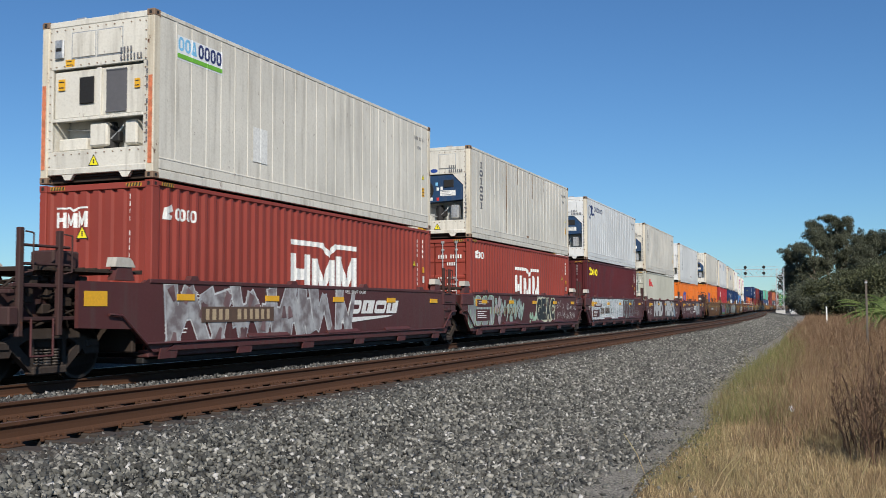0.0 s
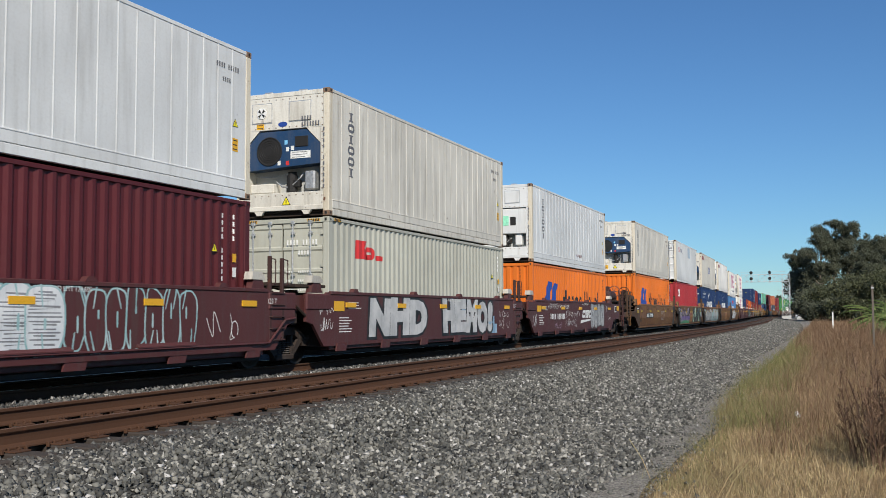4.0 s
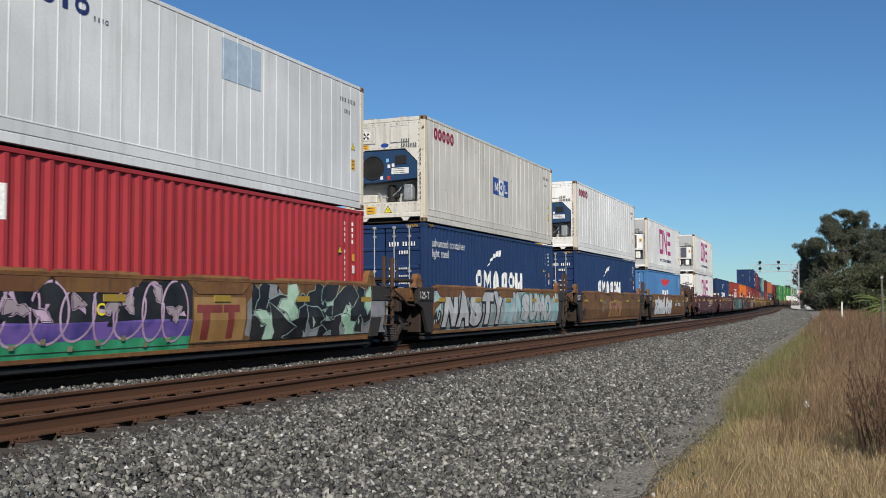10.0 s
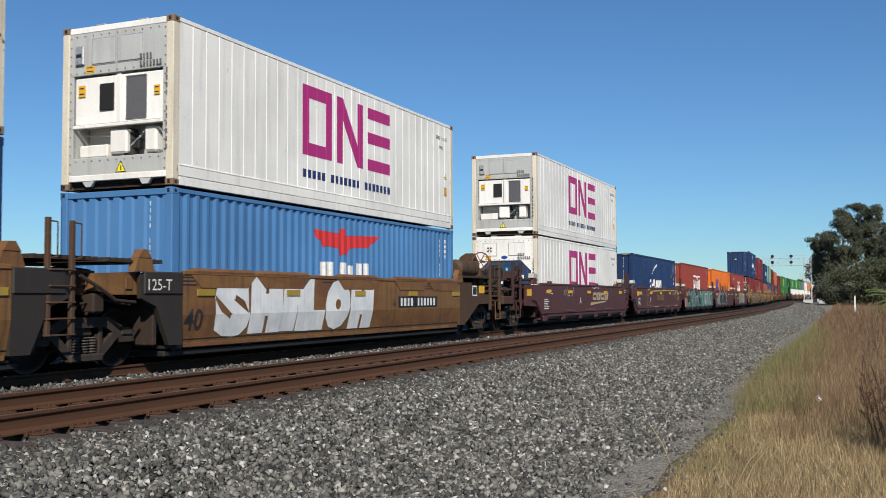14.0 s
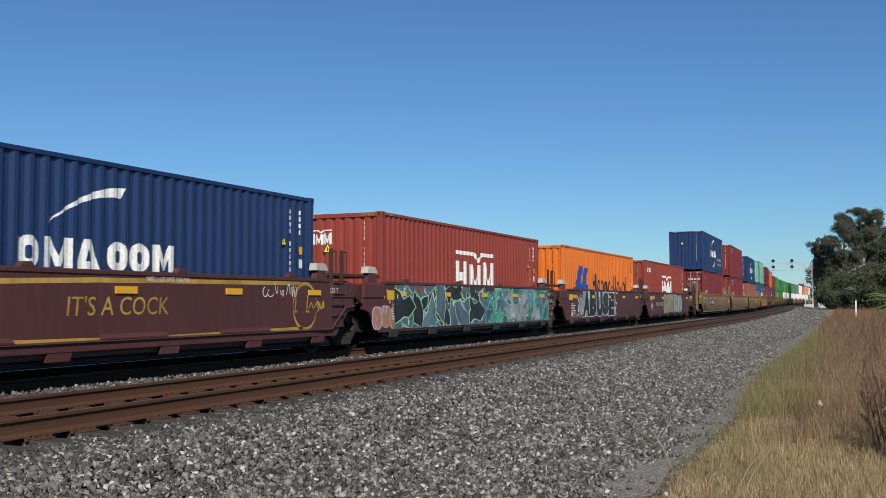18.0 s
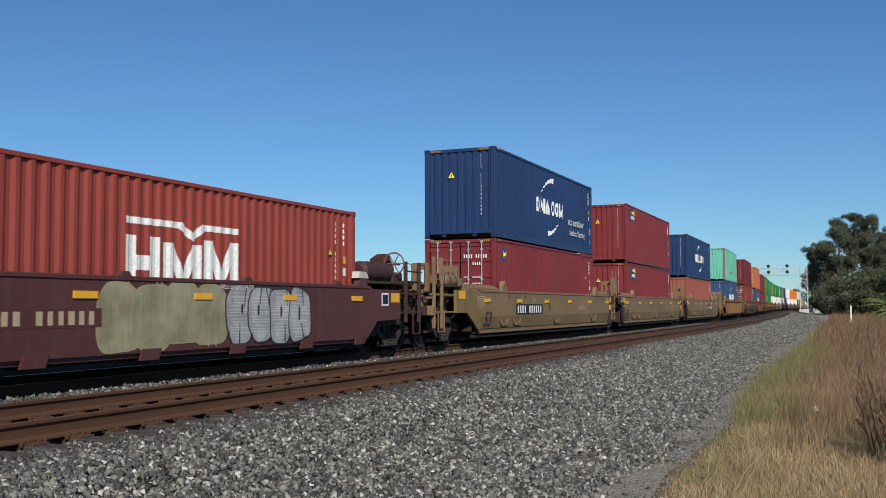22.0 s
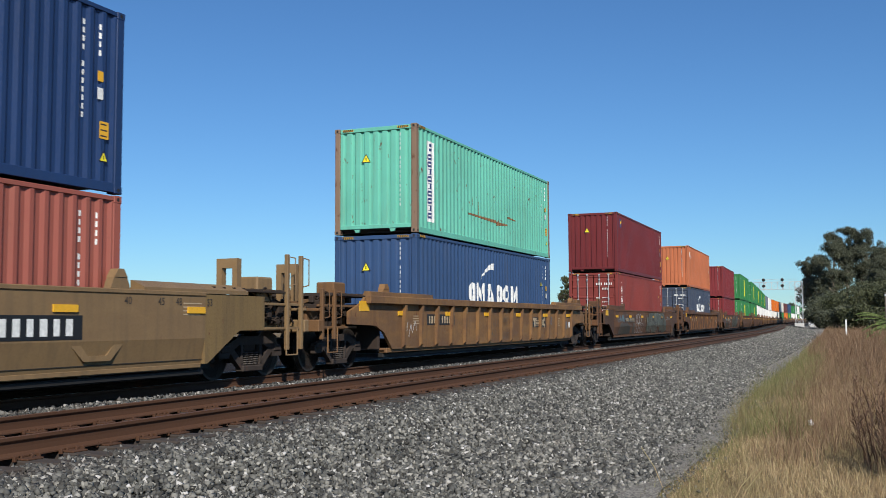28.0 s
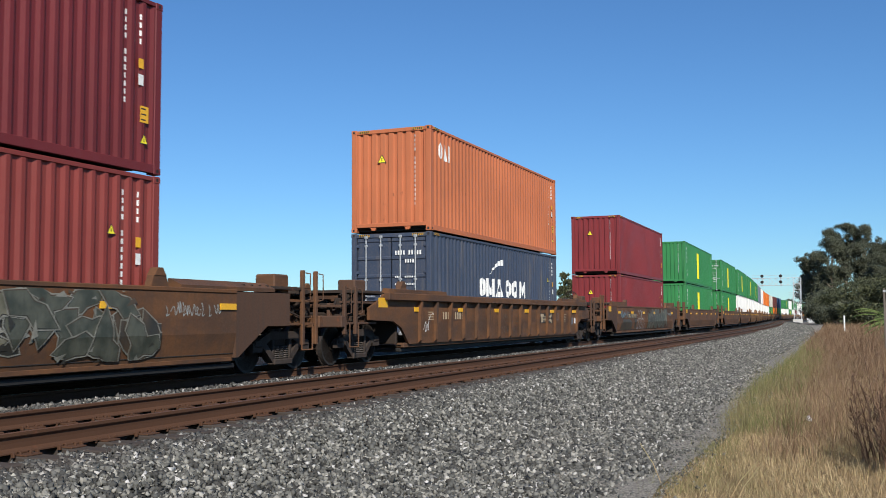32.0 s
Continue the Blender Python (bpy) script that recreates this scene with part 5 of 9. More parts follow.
def rung_ladder(car, u0, u1, mat, top, foot, x=1.4):
    """Two posts with rungs between them, bolted to the end of a unit."""
    lad = part("ladder", Build().box(x - 0.04, x + 0.03, u0 - 0.037, u0 + 0.037, foot, top, 0.008), mat, car)
    part("ladder_post", Build().box(x - 0.04, x + 0.03, u1 - 0.037, u1 + 0.037, foot, top - 0.02, 0.008), mat, lad)
    n = 5
    for i in range(n):
        z = foot + 0.02 + i * (top - 0.75 - foot) / (n - 1)
        part("rung", Build().tube([(x, u0 - 0.06, z), (x + 0.06, u0, z), (x + 0.06, u1, z), (x, u1 + 0.06, z)], 0.016, 5), mat, lad)
    for u in (u0, u1):
        part("grab_rail", Build().tube([(x + 0.02, u + 0.04, top - 0.05), (x + 0.05, u + 0.13, top - 0.06), (x + 0.05, u + 0.13, top - 0.55), (x + 0.02, u + 0.04, top - 0.57)], 0.012, 5), mat, lad)


def stirrup(car, u, mat, x=1.4, z=0.95):
    part("step_iron", Build().tube([(x, u, z), (x, u, 0.42), (x, u + 0.42, 0.42), (x, u + 0.42, z)], 0.016), mat, car)


WHEEL_RED = paint("faded_red_brake_wheel", (0.2, 0.075, 0.065), 0.6, 0.4, 0.2)


def brake_wheel(car, u, mat, low=False, black=False):
    """A spoked wheel, on a tall stand beside the tank or low behind the edge of a ribbed car."""
    x, z = (0.9, 1.86) if low else (1.16, 2.16)
    b = Build().ring((x, u, z), (0, 1, 0), 0.27, 0.02, 24)
    for i in range(6):
        a = i * math.pi / 3
        b.cyl((x, u, z), (x + 0.26 * math.cos(a), u, z + 0.26 * math.sin(a)), 0.014, 5)
    b.cyl((x, u - 0.02, z), (x, u + 0.3, z), 0.035, 8)
    part("brake_wheel", b, DARK if low or black else WHEEL_RED, car, "spoked hand-brake wheel")
    if low:
        part("brake_stand", Build().box(x - 0.1, x + 0.1, u + 0.18, u + 0.34, 1.4, 1.95, 0.03), mat, car)
    else:
        stand = [(0.85, 1.5), (1.05, 1.5), (1.24, 2.0), (1.24, 2.26), (1.08, 2.3), (0.95, 2.1)] if black else [(0.3, 1.5), (1.0, 1.5), (0.98, 2.1), (0.84, 2.42), (0.6, 2.42), (0.4, 2.3)]
        part("brake_stand", Build().prism(stand, "y", u + 0.18, u + 0.36), mat, car)


def reservoir(car, u, mat, z=2.0, n=1.3, r=0.24):
    x = 1.1
    p = part("air_tank", Build().cyl((x, u, z), (x, u + n, z), r, 24).cyl((x, u - 0.07, z), (x, u, z), r * 0.6, 24, r).cyl((x, u + n, z), (x, u + n + 0.07, z), r, 24, r * 0.6), mat, car, smooth=False)
    for f in (0.3, 0.75):
        part("tank_band", Build().cyl((x, u + n * f, z), (x, u + n * f + 0.05, z), r + 0.008, 24), DARK, p)
    part("tank_cradle", Build().box(0.75, 1.25, u + 0.1, u + 0.2, z - 0.45, z - 0.15, 0.01).box(0.75, 1.25, u + n - 0.2, u + n - 0.1, z - 0.45, z - 0.15, 0.01).box(0.6, 1.2, u, u + n, z - 0.45, z - 0.4, 0.01), DARK, p)


def coupler(car, u, sg):
    b = Build().box(-0.13, 0.13, min(u, u + sg * 0.4), max(u, u + sg * 0.4), 0.72, 0.98, 0.03).box(-0.2, 0.2, u + sg * 0.36 - 0.14, u + sg * 0.36 + 0.14, 0.66, 1.04, 0.06)
    part("coupler", b, DARK, car)
    part("air_hose", Build().tube([(0.35, u, 0.75), (0.38, u + sg * 0.3, 0.5), (0.32, u + sg * 0.45, 0.38), (0.2, u + sg * 0.5, 0.5)], 0.022), BLACK, car)


def dark_gear(car, u, sg, seed, mat):
    """Brake rigging, pipes and grating on the end platform."""
    r = random.Random(seed)
    b = Build()
    for i in range(13):
        y = u + sg * r.uniform(-0.2, 1.1)
        x = r.uniform(0.1, 1.15)
        z = r.uniform(1.12, 1.45)
        b.box(x - r.uniform(0.05, 0.16), x + r.uniform(0.05, 0.16), y - r.uniform(0.04, 0.12), y + r.uniform(0.04, 0.12), z - 0.1, z + r.uniform(0.02, 0.16), 0.015)
    for i in range(8):
        z, x = r.uniform(0.95, 1.6), r.uniform(0.3, 1.25)
        y = u + sg * r.uniform(-0.4, 0.3)
        b.tube([(x, y, z), (x + r.uniform(-0.2, 0.1), y + sg * 0.5, z + r.uniform(-0.15, 0.1)), (x, y + sg * 0.95, z - r.uniform(0, 0.2))], 0.02)
    inked("brake_gear", b, DARK, car)


def stencils(car, spots, mat, name="stencil", x=1.43, tone=None):
    """Blocks of small unreadable lines on the side."""
    tr = []
    for y, z, w, n in spots:
        r = random.Random(int(y * 100) + n)
        for i in range(n):
            tr.append(rect(y, y + w * r.uniform(0.55, 0.85), z - i * 0.062, z - i * 0.062 + 0.022))
    inked(name, decal(tr, (1, x), [-99, 99], [0, 0], 0.004), tone or WHITE_INK, car)


_glyphs = {}


def glyph(text, bold=0.0, lean=0.0):
    """Flat mesh points and faces of characters in the built-in font."""
    key = (text, bold, lean)
    if key not in _glyphs:
        cu = bpy.data.curves.new("glyph", "FONT")
        cu.body, cu.size, cu.offset, cu.shear, cu.resolution_u = text, 1.0, bold, lean, 3
        ob = bpy.data.objects.new("glyph", cu)
        me = bpy.data.meshes.new_from_object(ob)
        _glyphs[key] = ([tuple(v.co[:2]) for v in me.vertices], [tuple(p.vertices) for p in me.polygons])
        bpy.data.objects.remove(ob)
        bpy.data.meshes.remove(me)
        bpy.data.curves.remove(cu)
    return _glyphs[key]


def writing(car, text, y, z, size, mat, name="stencil", x=1.436, lean=0.0, bold=0.0):
    """Readable stencilled characters on the side."""
    vs, fs = glyph(text, bold, lean)
    b = Build().add([(x, y + a * size, z + c * size) for a, c in vs], fs)
    return inked(name, b, mat, car)


END_BLACK = paint("black_end_paint", (0.03, 0.024, 0.02), 0.55, 0.4, 0.08, (0.07, 0.055, 0.045))
BENT = []      # cars whose sides lean inwards below the crease
CREASE, LEAN = 0.8, 0.2


def side_shape(style, lead, tail):
    """Outline of a side in y and z, its top and its foot. lead, tail: a full end platform follows there."""
    if style == "forty":
        top, low = 1.55, 0.38
        def end(full, f):
            if full:
                return [(f * 6.28, low), (f * 6.79, 0.76), (f * 8.02, 0.8), (f * 8.02, 1.5), (f * 6.55, 1.5), (f * 6.45, top)]
            return [(f * 6.68, low), (f * 7.16, 0.86), (f * 7.44, 0.92), (f * 7.44, 1.5), (f * 6.6, 1.5), (f * 6.5, top)]
    else:
        top, low = 1.64, 0.41
        def end(full, f):
            return [(f * 8.0, low), (f * 8.15, 0.55), (f * 8.45, 0.82), (f * 8.9, 0.98), (f * 10.2, 1.02), (f * 10.2, 1.3), (f * 9.6, 1.5), (f * 9.4, top)]
    a, b = end(lead, -1), end(tail, 1)
    return a + b[::-1], top, low


def leaning_side(s, sx, xo, e, top, low):
    """Upright above the crease, leaning inwards below it."""
    d = (CREASE - low) * LEAN
    return Build().prism([(sx * (xo - 0.07), top), (sx * xo, top), (sx * xo, CREASE), (sx * (xo - d), low), (sx * (xo - d - 0.07), low), (sx * (xo - 0.07), CREASE)], "y", -e, e)


def well_car(label, style, color, half, lead, tail, seed, group, far=False):
    """One well unit. half: from its middle to the articulation; lead, tail: whether it ends its car there."""
    car = thing("well_car", label, "railcar", group=group)
    smooth = style == "tan" or color.name.startswith("ochre")
    xo = 1.43
    if smooth:
        BENT.append(car)
        top, low, e = (1.57, 0.36, 8.02) if style == "tan" else (1.52, 0.32, 6.06)
        sides = None
    else:
        sides, top, low = side_shape(style, lead, tail)
        e = 6.4 if style == "forty" else 9.0
    well = 6.35 if style == "forty" else 8.2
    for sx in (-1, 1):
        s = part("side_sill", leaning_side(None, sx, xo, e, top, low) if smooth else Build().prism(sides, "x", sx * (xo - 0.07), sx * xo), color, car)
        part("top_chord", Build().box(sx * xo - 0.05, sx * xo + 0.02, -e, e, top - 0.05, top + 0.025, 0.012), color, s)
        if smooth:
            d = (CREASE - low) * LEAN
            part("bottom_chord", Build().box(sx * (xo - d - 0.1) - 0.11, sx * (xo - d - 0.1) + 0.108, -e, e, low - 0.07, low + 0.02, 0.015), color, s)
            part("seam", Build().box(sx * (xo - d) - 0.01, sx * (xo - d + 0.02) + 0.006, -e, e, low + 0.075, low + 0.085), END_BLACK, s)
            for f, full in ((-1, lead), (1, tail)):
                # The ends beyond the side: a black gusset under a black shoulder, or the side of a full platform.
                if style == "tan":
                    g = [(8.02, low), (8.1, low), (8.65, 0.68), (9.07, 0.92), (9.88, 0.92), (9.88, 1.555), (8.02, 1.565)] if full else [(8.02, low), (8.28, low), (8.6, 1.1), (9.0, 1.2), (9.0, 1.56), (8.02, 1.56)]
                else:
                    g = [(6.06, low), (6.4, low), (7.5, 0.88), (8.36, 0.9), (8.36, 1.16), (7.2, 1.2), (6.95, 1.5), (6.06, 1.5)] if full else [(6.06, low), (6.4, low), (6.72, 0.95), (7.08, 1.08), (7.1, 1.46), (6.06, 1.46)]
                dark = END_BLACK if not full else DARK_GRIME[color.name]
                gs = part("end_gusset", Build().prism([(f * a, b) for a, b in g], "x", sx * (xo - 0.09), sx * (xo - 0.004)), dark, s)
                if not full:
                    a = 8.02 if style == "tan" else 6.06
                    part("end_shoulder", Build().box(sx * xo - 0.05, sx * xo + 0.022, *sorted((f * (a + 0.01), f * (a + 0.97))), 1.2 if style == "tan" else 1.14, top - 0.012, 0.02), dark, gs)
        else:
            part("bottom_chord", Build().box(sx * (xo - 0.16) - 0.11, sx * (xo - 0.16) + 0.11, -well, well, low - 0.09, low + 0.03, 0.015), color, s)
        if style == "ribbed":
            for f in (-1, 1):
                part("end_lip", Build().prism([(sx * (xo - 0.12), top + 0.028), (sx * (xo + 0.1), top + 0.028), (sx * (xo + 0.1), top + 0.12), (sx * (xo - 0.06), top + 0.14)], "y", *sorted((f * 5.75, f * 9.35))), color, s)
            for i in range(16):
                y = -7.4 + i * 1.03
                part("rib", cached(("rib", color.name, sx), lambda: Build().prism([(0, low + 0.02), (sx * 0.07, low + 0.08), (sx * 0.11, top - 0.14), (0, top - 0.14)], "y", -0.055, 0.055).mesh("rib", color)), color, s, at=pose(sx * xo, y, 0))
            part("ledge", Build().box(sx * xo - 0.03, sx * xo + 0.13, -9.4, 9.4, top - 0.15, top + 0.03, 0.015), color, s)
        elif style == "forty" and not smooth:
            for f, full in ((-1, lead), (1, tail)):
                if not full:
                    part("end_shoulder", Build().box(sx * xo - 0.05, sx * xo + 0.024, *sorted((f * 6.43, f * 7.46)), 1.16, 1.51, 0.03), color, s)
            piped = seed in (1, 2, 3, 31, 32)
            for y in (-5.9, -3.6, -1.2, 1.2, 3.6, 5.9):
                part("jacking_pad", cached(("pad", color.name, sx), lambda: Build().prism([(-0.26, low - 0.12), (0.2, low - 0.12), (0.26, low + 0.06), (-0.2, low + 0.06)], "x", sx * 0.0, sx * 0.03).mesh("jacking_pad", color)), color, s, at=pose(sx * (xo - 0.01), y, 0))
            for y in (-5.2, -1.8, 1.5, 4.9):
                part("stacking_lug", cached(("lug", color.name, sx), lambda: Build().prism([(-0.14, 1.57), (0.14, 1.57), (0.07, 1.65), (-0.07, 1.65)], "x", sx * -0.1, sx * 0.02).mesh("stacking_lug", color)), color, s, at=pose(sx * xo, y, 0))
            if piped:
              part("train_line", Build().tube([(sx * (xo + 0.045), -7.4, 1.0), (sx * (xo + 0.045), -7.1, 0.98), (sx * (xo + 0.045), -6.5, 0.52), (sx * (xo + 0.045), 6.4, 0.52), (sx * (xo + 0.045), 7.0, 0.96), (sx * (xo + 0.045), 7.4, 1.0)], 0.022, 6), color, s)
            for y in (-2.8, 0.35, 3.3) if piped else ():
                part("sill_flap", cached(("sflap", color.name, sx), lambda: Build().prism([(0, 0.62), (sx * 0.07, 0.56), (sx * 0.07, 0.54), (0, 0.56)], "y", -0.75, 0.75).mesh("sill_flap", color)), color, s, at=pose(sx * xo, y, 0))
            if piped:
              part("sill_step", Build().prism([(-well + 0.4, low + 0.01), (well - 0.4, low + 0.01), (well - 0.6, low + 0.11), (-well + 0.6, low + 0.11)], "x", sx * xo, sx * (xo + 0.03)), color, s)
        elif style == "forty":
            for y in (-4.9, -2.95, 0.1, 2.9, 4.9):
                part("flap", cached(("flap", color.name, sx), lambda: Build().prism([(-1.0, 1.5), (1.0, 1.5), (0.68, 1.26), (-0.68, 1.26)], "x", 0, sx * 0.014).mesh("flap", color)), color, s, at=pose(sx * xo, y, 0))
                part("flap_hinge", cached(("hinge", color.name, sx), lambda: Build().prism([(sx * -0.12, top + 0.02), (sx * 0.02, top - 0.02), (sx * 0.024, top + 0.02), (sx * -0.03, top + 0.07)], "y", -0.9, 0.9).mesh("flap_hinge", color)), color, s, at=pose(sx * xo, y, 0))
        elif not far and half < 9.8:
            for y in (-5.85, -4.6, 0.0, 5.4):
                part("brace_plate", cached(("brace", color.name, sx), lambda: Build().prism([(-0.62, 0.8), (-0.4, 0.8), (-0.2, 0.58), (0.2, 0.58), (0.4, 0.8), (0.62, 0.8), (0.28, 0.5), (-0.28, 0.5)], "x", -sx * 0.06, -sx * 0.012).mesh("brace_plate", color)), color, s, at=pose(sx * xo, y, 0))
    fl = Build()
    for y in np.linspace(-well + 0.3, well - 0.3, 7):
        fl.box(-1.3, 1.3, y - 0.14, y + 0.14, low - 0.1, low - 0.02, 0.01)
    fl.box(-1.3, -1.0, -well, well, low - 0.06, low - 0.02).box(1.0, 1.3, -well, well, low - 0.06, low - 0.02)
    fl.box(-1.28, 1.28, -well, well, low - 0.2, low - 0.1, 0.02)
    # The floor's black is the shade below the car, put into its colour.
    part("well_floor", fl, BLACK, car)
    grim = color if style == "tan" else DARK_GRIME[color.name]
    for sg, full in ((-1, lead), (1, tail)):
        w = well + 0.25
        end = half + ((1.85 if sg > 0 else 1.55) if full and style == "forty" else (1.0 if far else 1.75 if half < 9.8 else 1.25) if full and style == "tan" else -0.15 if full else -0.12)
        if style == "ribbed":
            end = 11.45
        y0, y1 = sorted((sg * w, sg * end))
        hi = 1.59
        part("centre_sill", Build().box(-0.42, 0.42, y0, y1, 0.84, 1.2, 0.03), DARK, car)
        part("well_bulkhead", Build().box(-1.3, 1.3, sg * w - 0.05, sg * w + 0.05, low, hi - 0.1, 0.02), DARK, car)
        # Grated walkway on the end, level with the top of the sides.
        yw0, yw1 = sorted((sg * (w - 0.1), sg * (min(end, half - 0.05) if not full else end - 0.6)))
        comb = [(yw0, hi + 0.05), (yw1, hi + 0.05)]
        for i in range(8, -1, -1):
            yy = yw0 + 0.03 + (yw1 - yw0 - 0.06) * i / 8
            comb += [(yy + 0.025, hi + 0.085), (yy + 0.02, hi + 0.115), (yy - 0.02, hi + 0.115), (yy - 0.025, hi + 0.085)]
        g = Build().prism(comb, "x", -1.3, 1.36)
        part("walkway", g, DARK, car, "grated steel walkway")
        if not far:
            dark_gear(car, sg * (half - 0.55 if not full else end - 1.2), sg, seed * 7 + sg, color)
        for sx in (-1, 1):
            br = cached(("bracket", color.name, sx, top), lambda: Build().prism([(-0.24, top - 0.02), (0.24, top - 0.02), (0.15, top + 0.2), (-0.15, top + 0.2)], "x", sx * 1.3, sx * 1.44).mesh("guide_bracket", color))
            cp = CAP_WHITE if style == "forty" and color is BURGUNDY_NOW[0] else color
            cm = cached(("cap", cp.name, sx, top), lambda: (Build().prism([(-0.24, top + 0.19), (0.24, top + 0.19), (0.16, top + 0.3), (0.1, top + 0.34), (-0.2, top + 0.34)], "x", sx * 1.27, sx * 1.455) if cp is CAP_WHITE else Build().prism([(-0.15, top + 0.2), (0.15, top + 0.2), (0.06, top + 0.33), (-0.06, top + 0.33)], "x", sx * 1.29, sx * 1.45)).mesh("guide_cap", cp))
            o = part("guide_bracket", br, color, car, at=pose(0, (5.85 * sg if style == "tan" else sg * (well + 0.15) if style == "ribbed" else -7.02 if sg < 0 else 6.05), 0))
            part("guide_cap", cm, cp, o)
            if style == "tan" and not far:
                part("deck_lip", Build().prism([(sx * 1.16, top + 0.02), (sx * 1.44, top + 0.0), (sx * 1.44, top + 0.07), (sx * 1.2, top + 0.18), (sx * 1.16, top + 0.18)], "y", *sorted((sg * 9.3, sg * 6.4) if full else (sg * 8.1, sg * 5.8))), color, car)
        if full:
            tu = sg * (half + 0.5 if style == "forty" else half + 0.3 if style == "tan" else 10.0)
            truck(car, tu, far)
            part("end_beam", Build().box(-1.42, 1.42, sg * end - 0.09, sg * end + 0.09, 0.86, 1.12, 0.02).box(-1.38, 1.38, sg * end - 0.05, sg * end + 0.05, 1.3, 1.36, 0.01), grim, car)
            long_car = style == "tan" and half < 9.8
            for d in (0.15, 0.68) if style != "forty" else (0.15, 0.9) if sg < 0 else (0.3, 1.1):
                ladder(car, sg * (end - d), color if style == "tan" else grim, 1.36, 2.42 if long_car else 1.78 if style == "ribbed" else 2.05 if style == "tan" else 2.22, 0.52 if style == "tan" else 0.7)
            if not far:
                stirrup(car, sg * (end - 0.55) - 0.21, color)
            a0, a1 = sorted((sg * (end - 0.02), sg * (end - 1.75)))
            for z in () if far else (0.98, 1.12, 1.26, 1.42) if color.name.startswith("ochre") else (0.95, 1.42):
                part("guard_bar", Build().box(1.3, 1.36, a0, a1, z - 0.026, z + 0.026, 0.006), grim, car)
            if not far:
                part("platform_side", Build().box(0.98, 1.06, a0, a1, 0.9, 1.4, 0.015), grim, car)
                vb = Build()
                rv = random.Random(seed + sg)
                for i in range(16):
                    yy, zz = rv.uniform(a0 + 0.1, a1 - 0.1), rv.uniform(1.0, 1.62)
                    vb.box(1.06, 1.06 + rv.uniform(0.05, 0.22), yy - rv.uniform(0.03, 0.1), yy + rv.uniform(0.03, 0.1), zz - 0.05, zz + rv.uniform(0.03, 0.1), 0.012)
                for i in range(7):
                    yy, zz = rv.uniform(a0, a1 - 0.5), rv.uniform(1.0, 1.7)
                    vb.tube([(1.15, yy, zz), (1.22, yy + 0.12, zz + rv.uniform(-0.1, 0.15)), (1.2, yy + 0.35, zz + rv.uniform(-0.25, 0.1)), (1.12, yy + 0.5, zz - 0.2)], 0.018, 6)
                inked("valve_gear", vb, DARK, car, "dark valves and bent brake pipes")
                for z in (1.72, 1.98) if style == "forty" else ():
                    part("handrail", Build().tube([(1.36, sg * (end - 0.15), z), (1.36, sg * (end - 1.1), z)], 0.022, 6), grim, car)
                if style == "forty" and sg > 0:
                    part("reflector", Build().box(1.43, 1.436, 7.5, 7.96, 1.2, 1.42), YELLOW, car, "orange-yellow reflector panel")
                    part("data_panel", Build().box(1.43, 1.435, 7.0, 7.36, 1.12, 1.42), WHITE_INK, car, "white data frame")
                    part("data_panel", Build().box(1.435, 1.438, 7.04, 7.32, 1.16, 1.38), PLATE, car, "black data panel")
            if not far:
              part("brake_box", Build().box(0.75, 1.2, *sorted((sg * (end - 0.95), sg * (end - 1.5))), 1.45, 1.95, 0.03), grim, car)
            coupler(car, sg * end, sg)
            if style == "forty":
                part("end_post", Build().box(-1.38, -1.28, sg * (end - 0.15) - 0.05, sg * (end - 0.15) + 0.05, 0.95, 2.2, 0.01), color, car)
            if sg > 0 and style != "tan" or sg < 0 and style == "forty" and smooth:
                brake_wheel(car, sg * (9.3 if style == "ribbed" else end - 1.35 if sg > 0 else end - 0.3), grim, style == "ribbed", sg < 0)
            if style == "forty" and sg < 0 and smooth:
                reservoir(car, -end + 1.75, grim, 1.88, 0.95, 0.16)
            if style == "forty" and sg > 0:
                reservoir(car, 6.5, grim, 1.92)
            if long_car and sg < 0:
                reservoir(car, -10.3, color, 1.81, 0.88, 0.21)
                part("valve_box", Build().box(0.95, 1.3, -9.36, -9.08, 1.58, 1.9, 0.02), color, car)
            if long_car:
                fr = Build()
                for yy in (end - 0.1, 9.3):
                    fr.prism([(0.78, 1.5), (0.78, 2.26), (1.24, 2.26), (1.24, 1.5), (1.13, 1.5), (1.13, 2.08), (0.9, 2.08), (0.9, 1.5)], "y", sg * yy - 0.07, sg * yy + 0.07)
                part("end_frame", fr, color, car)
        else:
            if sg < 0:
                truck(car, -half)
                if style == "tan":
                    rung_ladder(car, -half - 0.9, -half - 0.34, color, 2.4, 0.5)
                    writing(car, "125 T", -8.97, 1.3, 0.3, WHITE_INK, x=1.456)
                    part("reflector", Build().box(1.45, 1.458, -8.29, -8.04, 1.24, 1.5), YELLOW, car, "yellow reflector plate")
                    for dy in (-0.55, 0.3):
                        part("end_frame", Build().prism([(0.85, 1.6), (0.85, 2.24), (1.38, 2.24), (1.38, 1.6), (1.28, 1.6), (1.28, 2.06), (0.96, 2.06), (0.96, 1.6)], "y", -half + dy - 0.06, -half + dy + 0.06), color, car)
                    for dy in (-0.86, -0.3):
                        part("grab_loop", Build().tube([(1.44, -half + dy, 2.2), (1.44, -half + dy, 2.7), (1.44, -half + dy + 0.06, 2.76), (1.44, -half + dy + 0.12, 2.7), (1.44, -half + dy + 0.12, 2.2)], 0.014), color, car)
                else:
                    rung_ladder(car, -half - 1.12, -half - 0.66, grim, 2.22, 0.55)
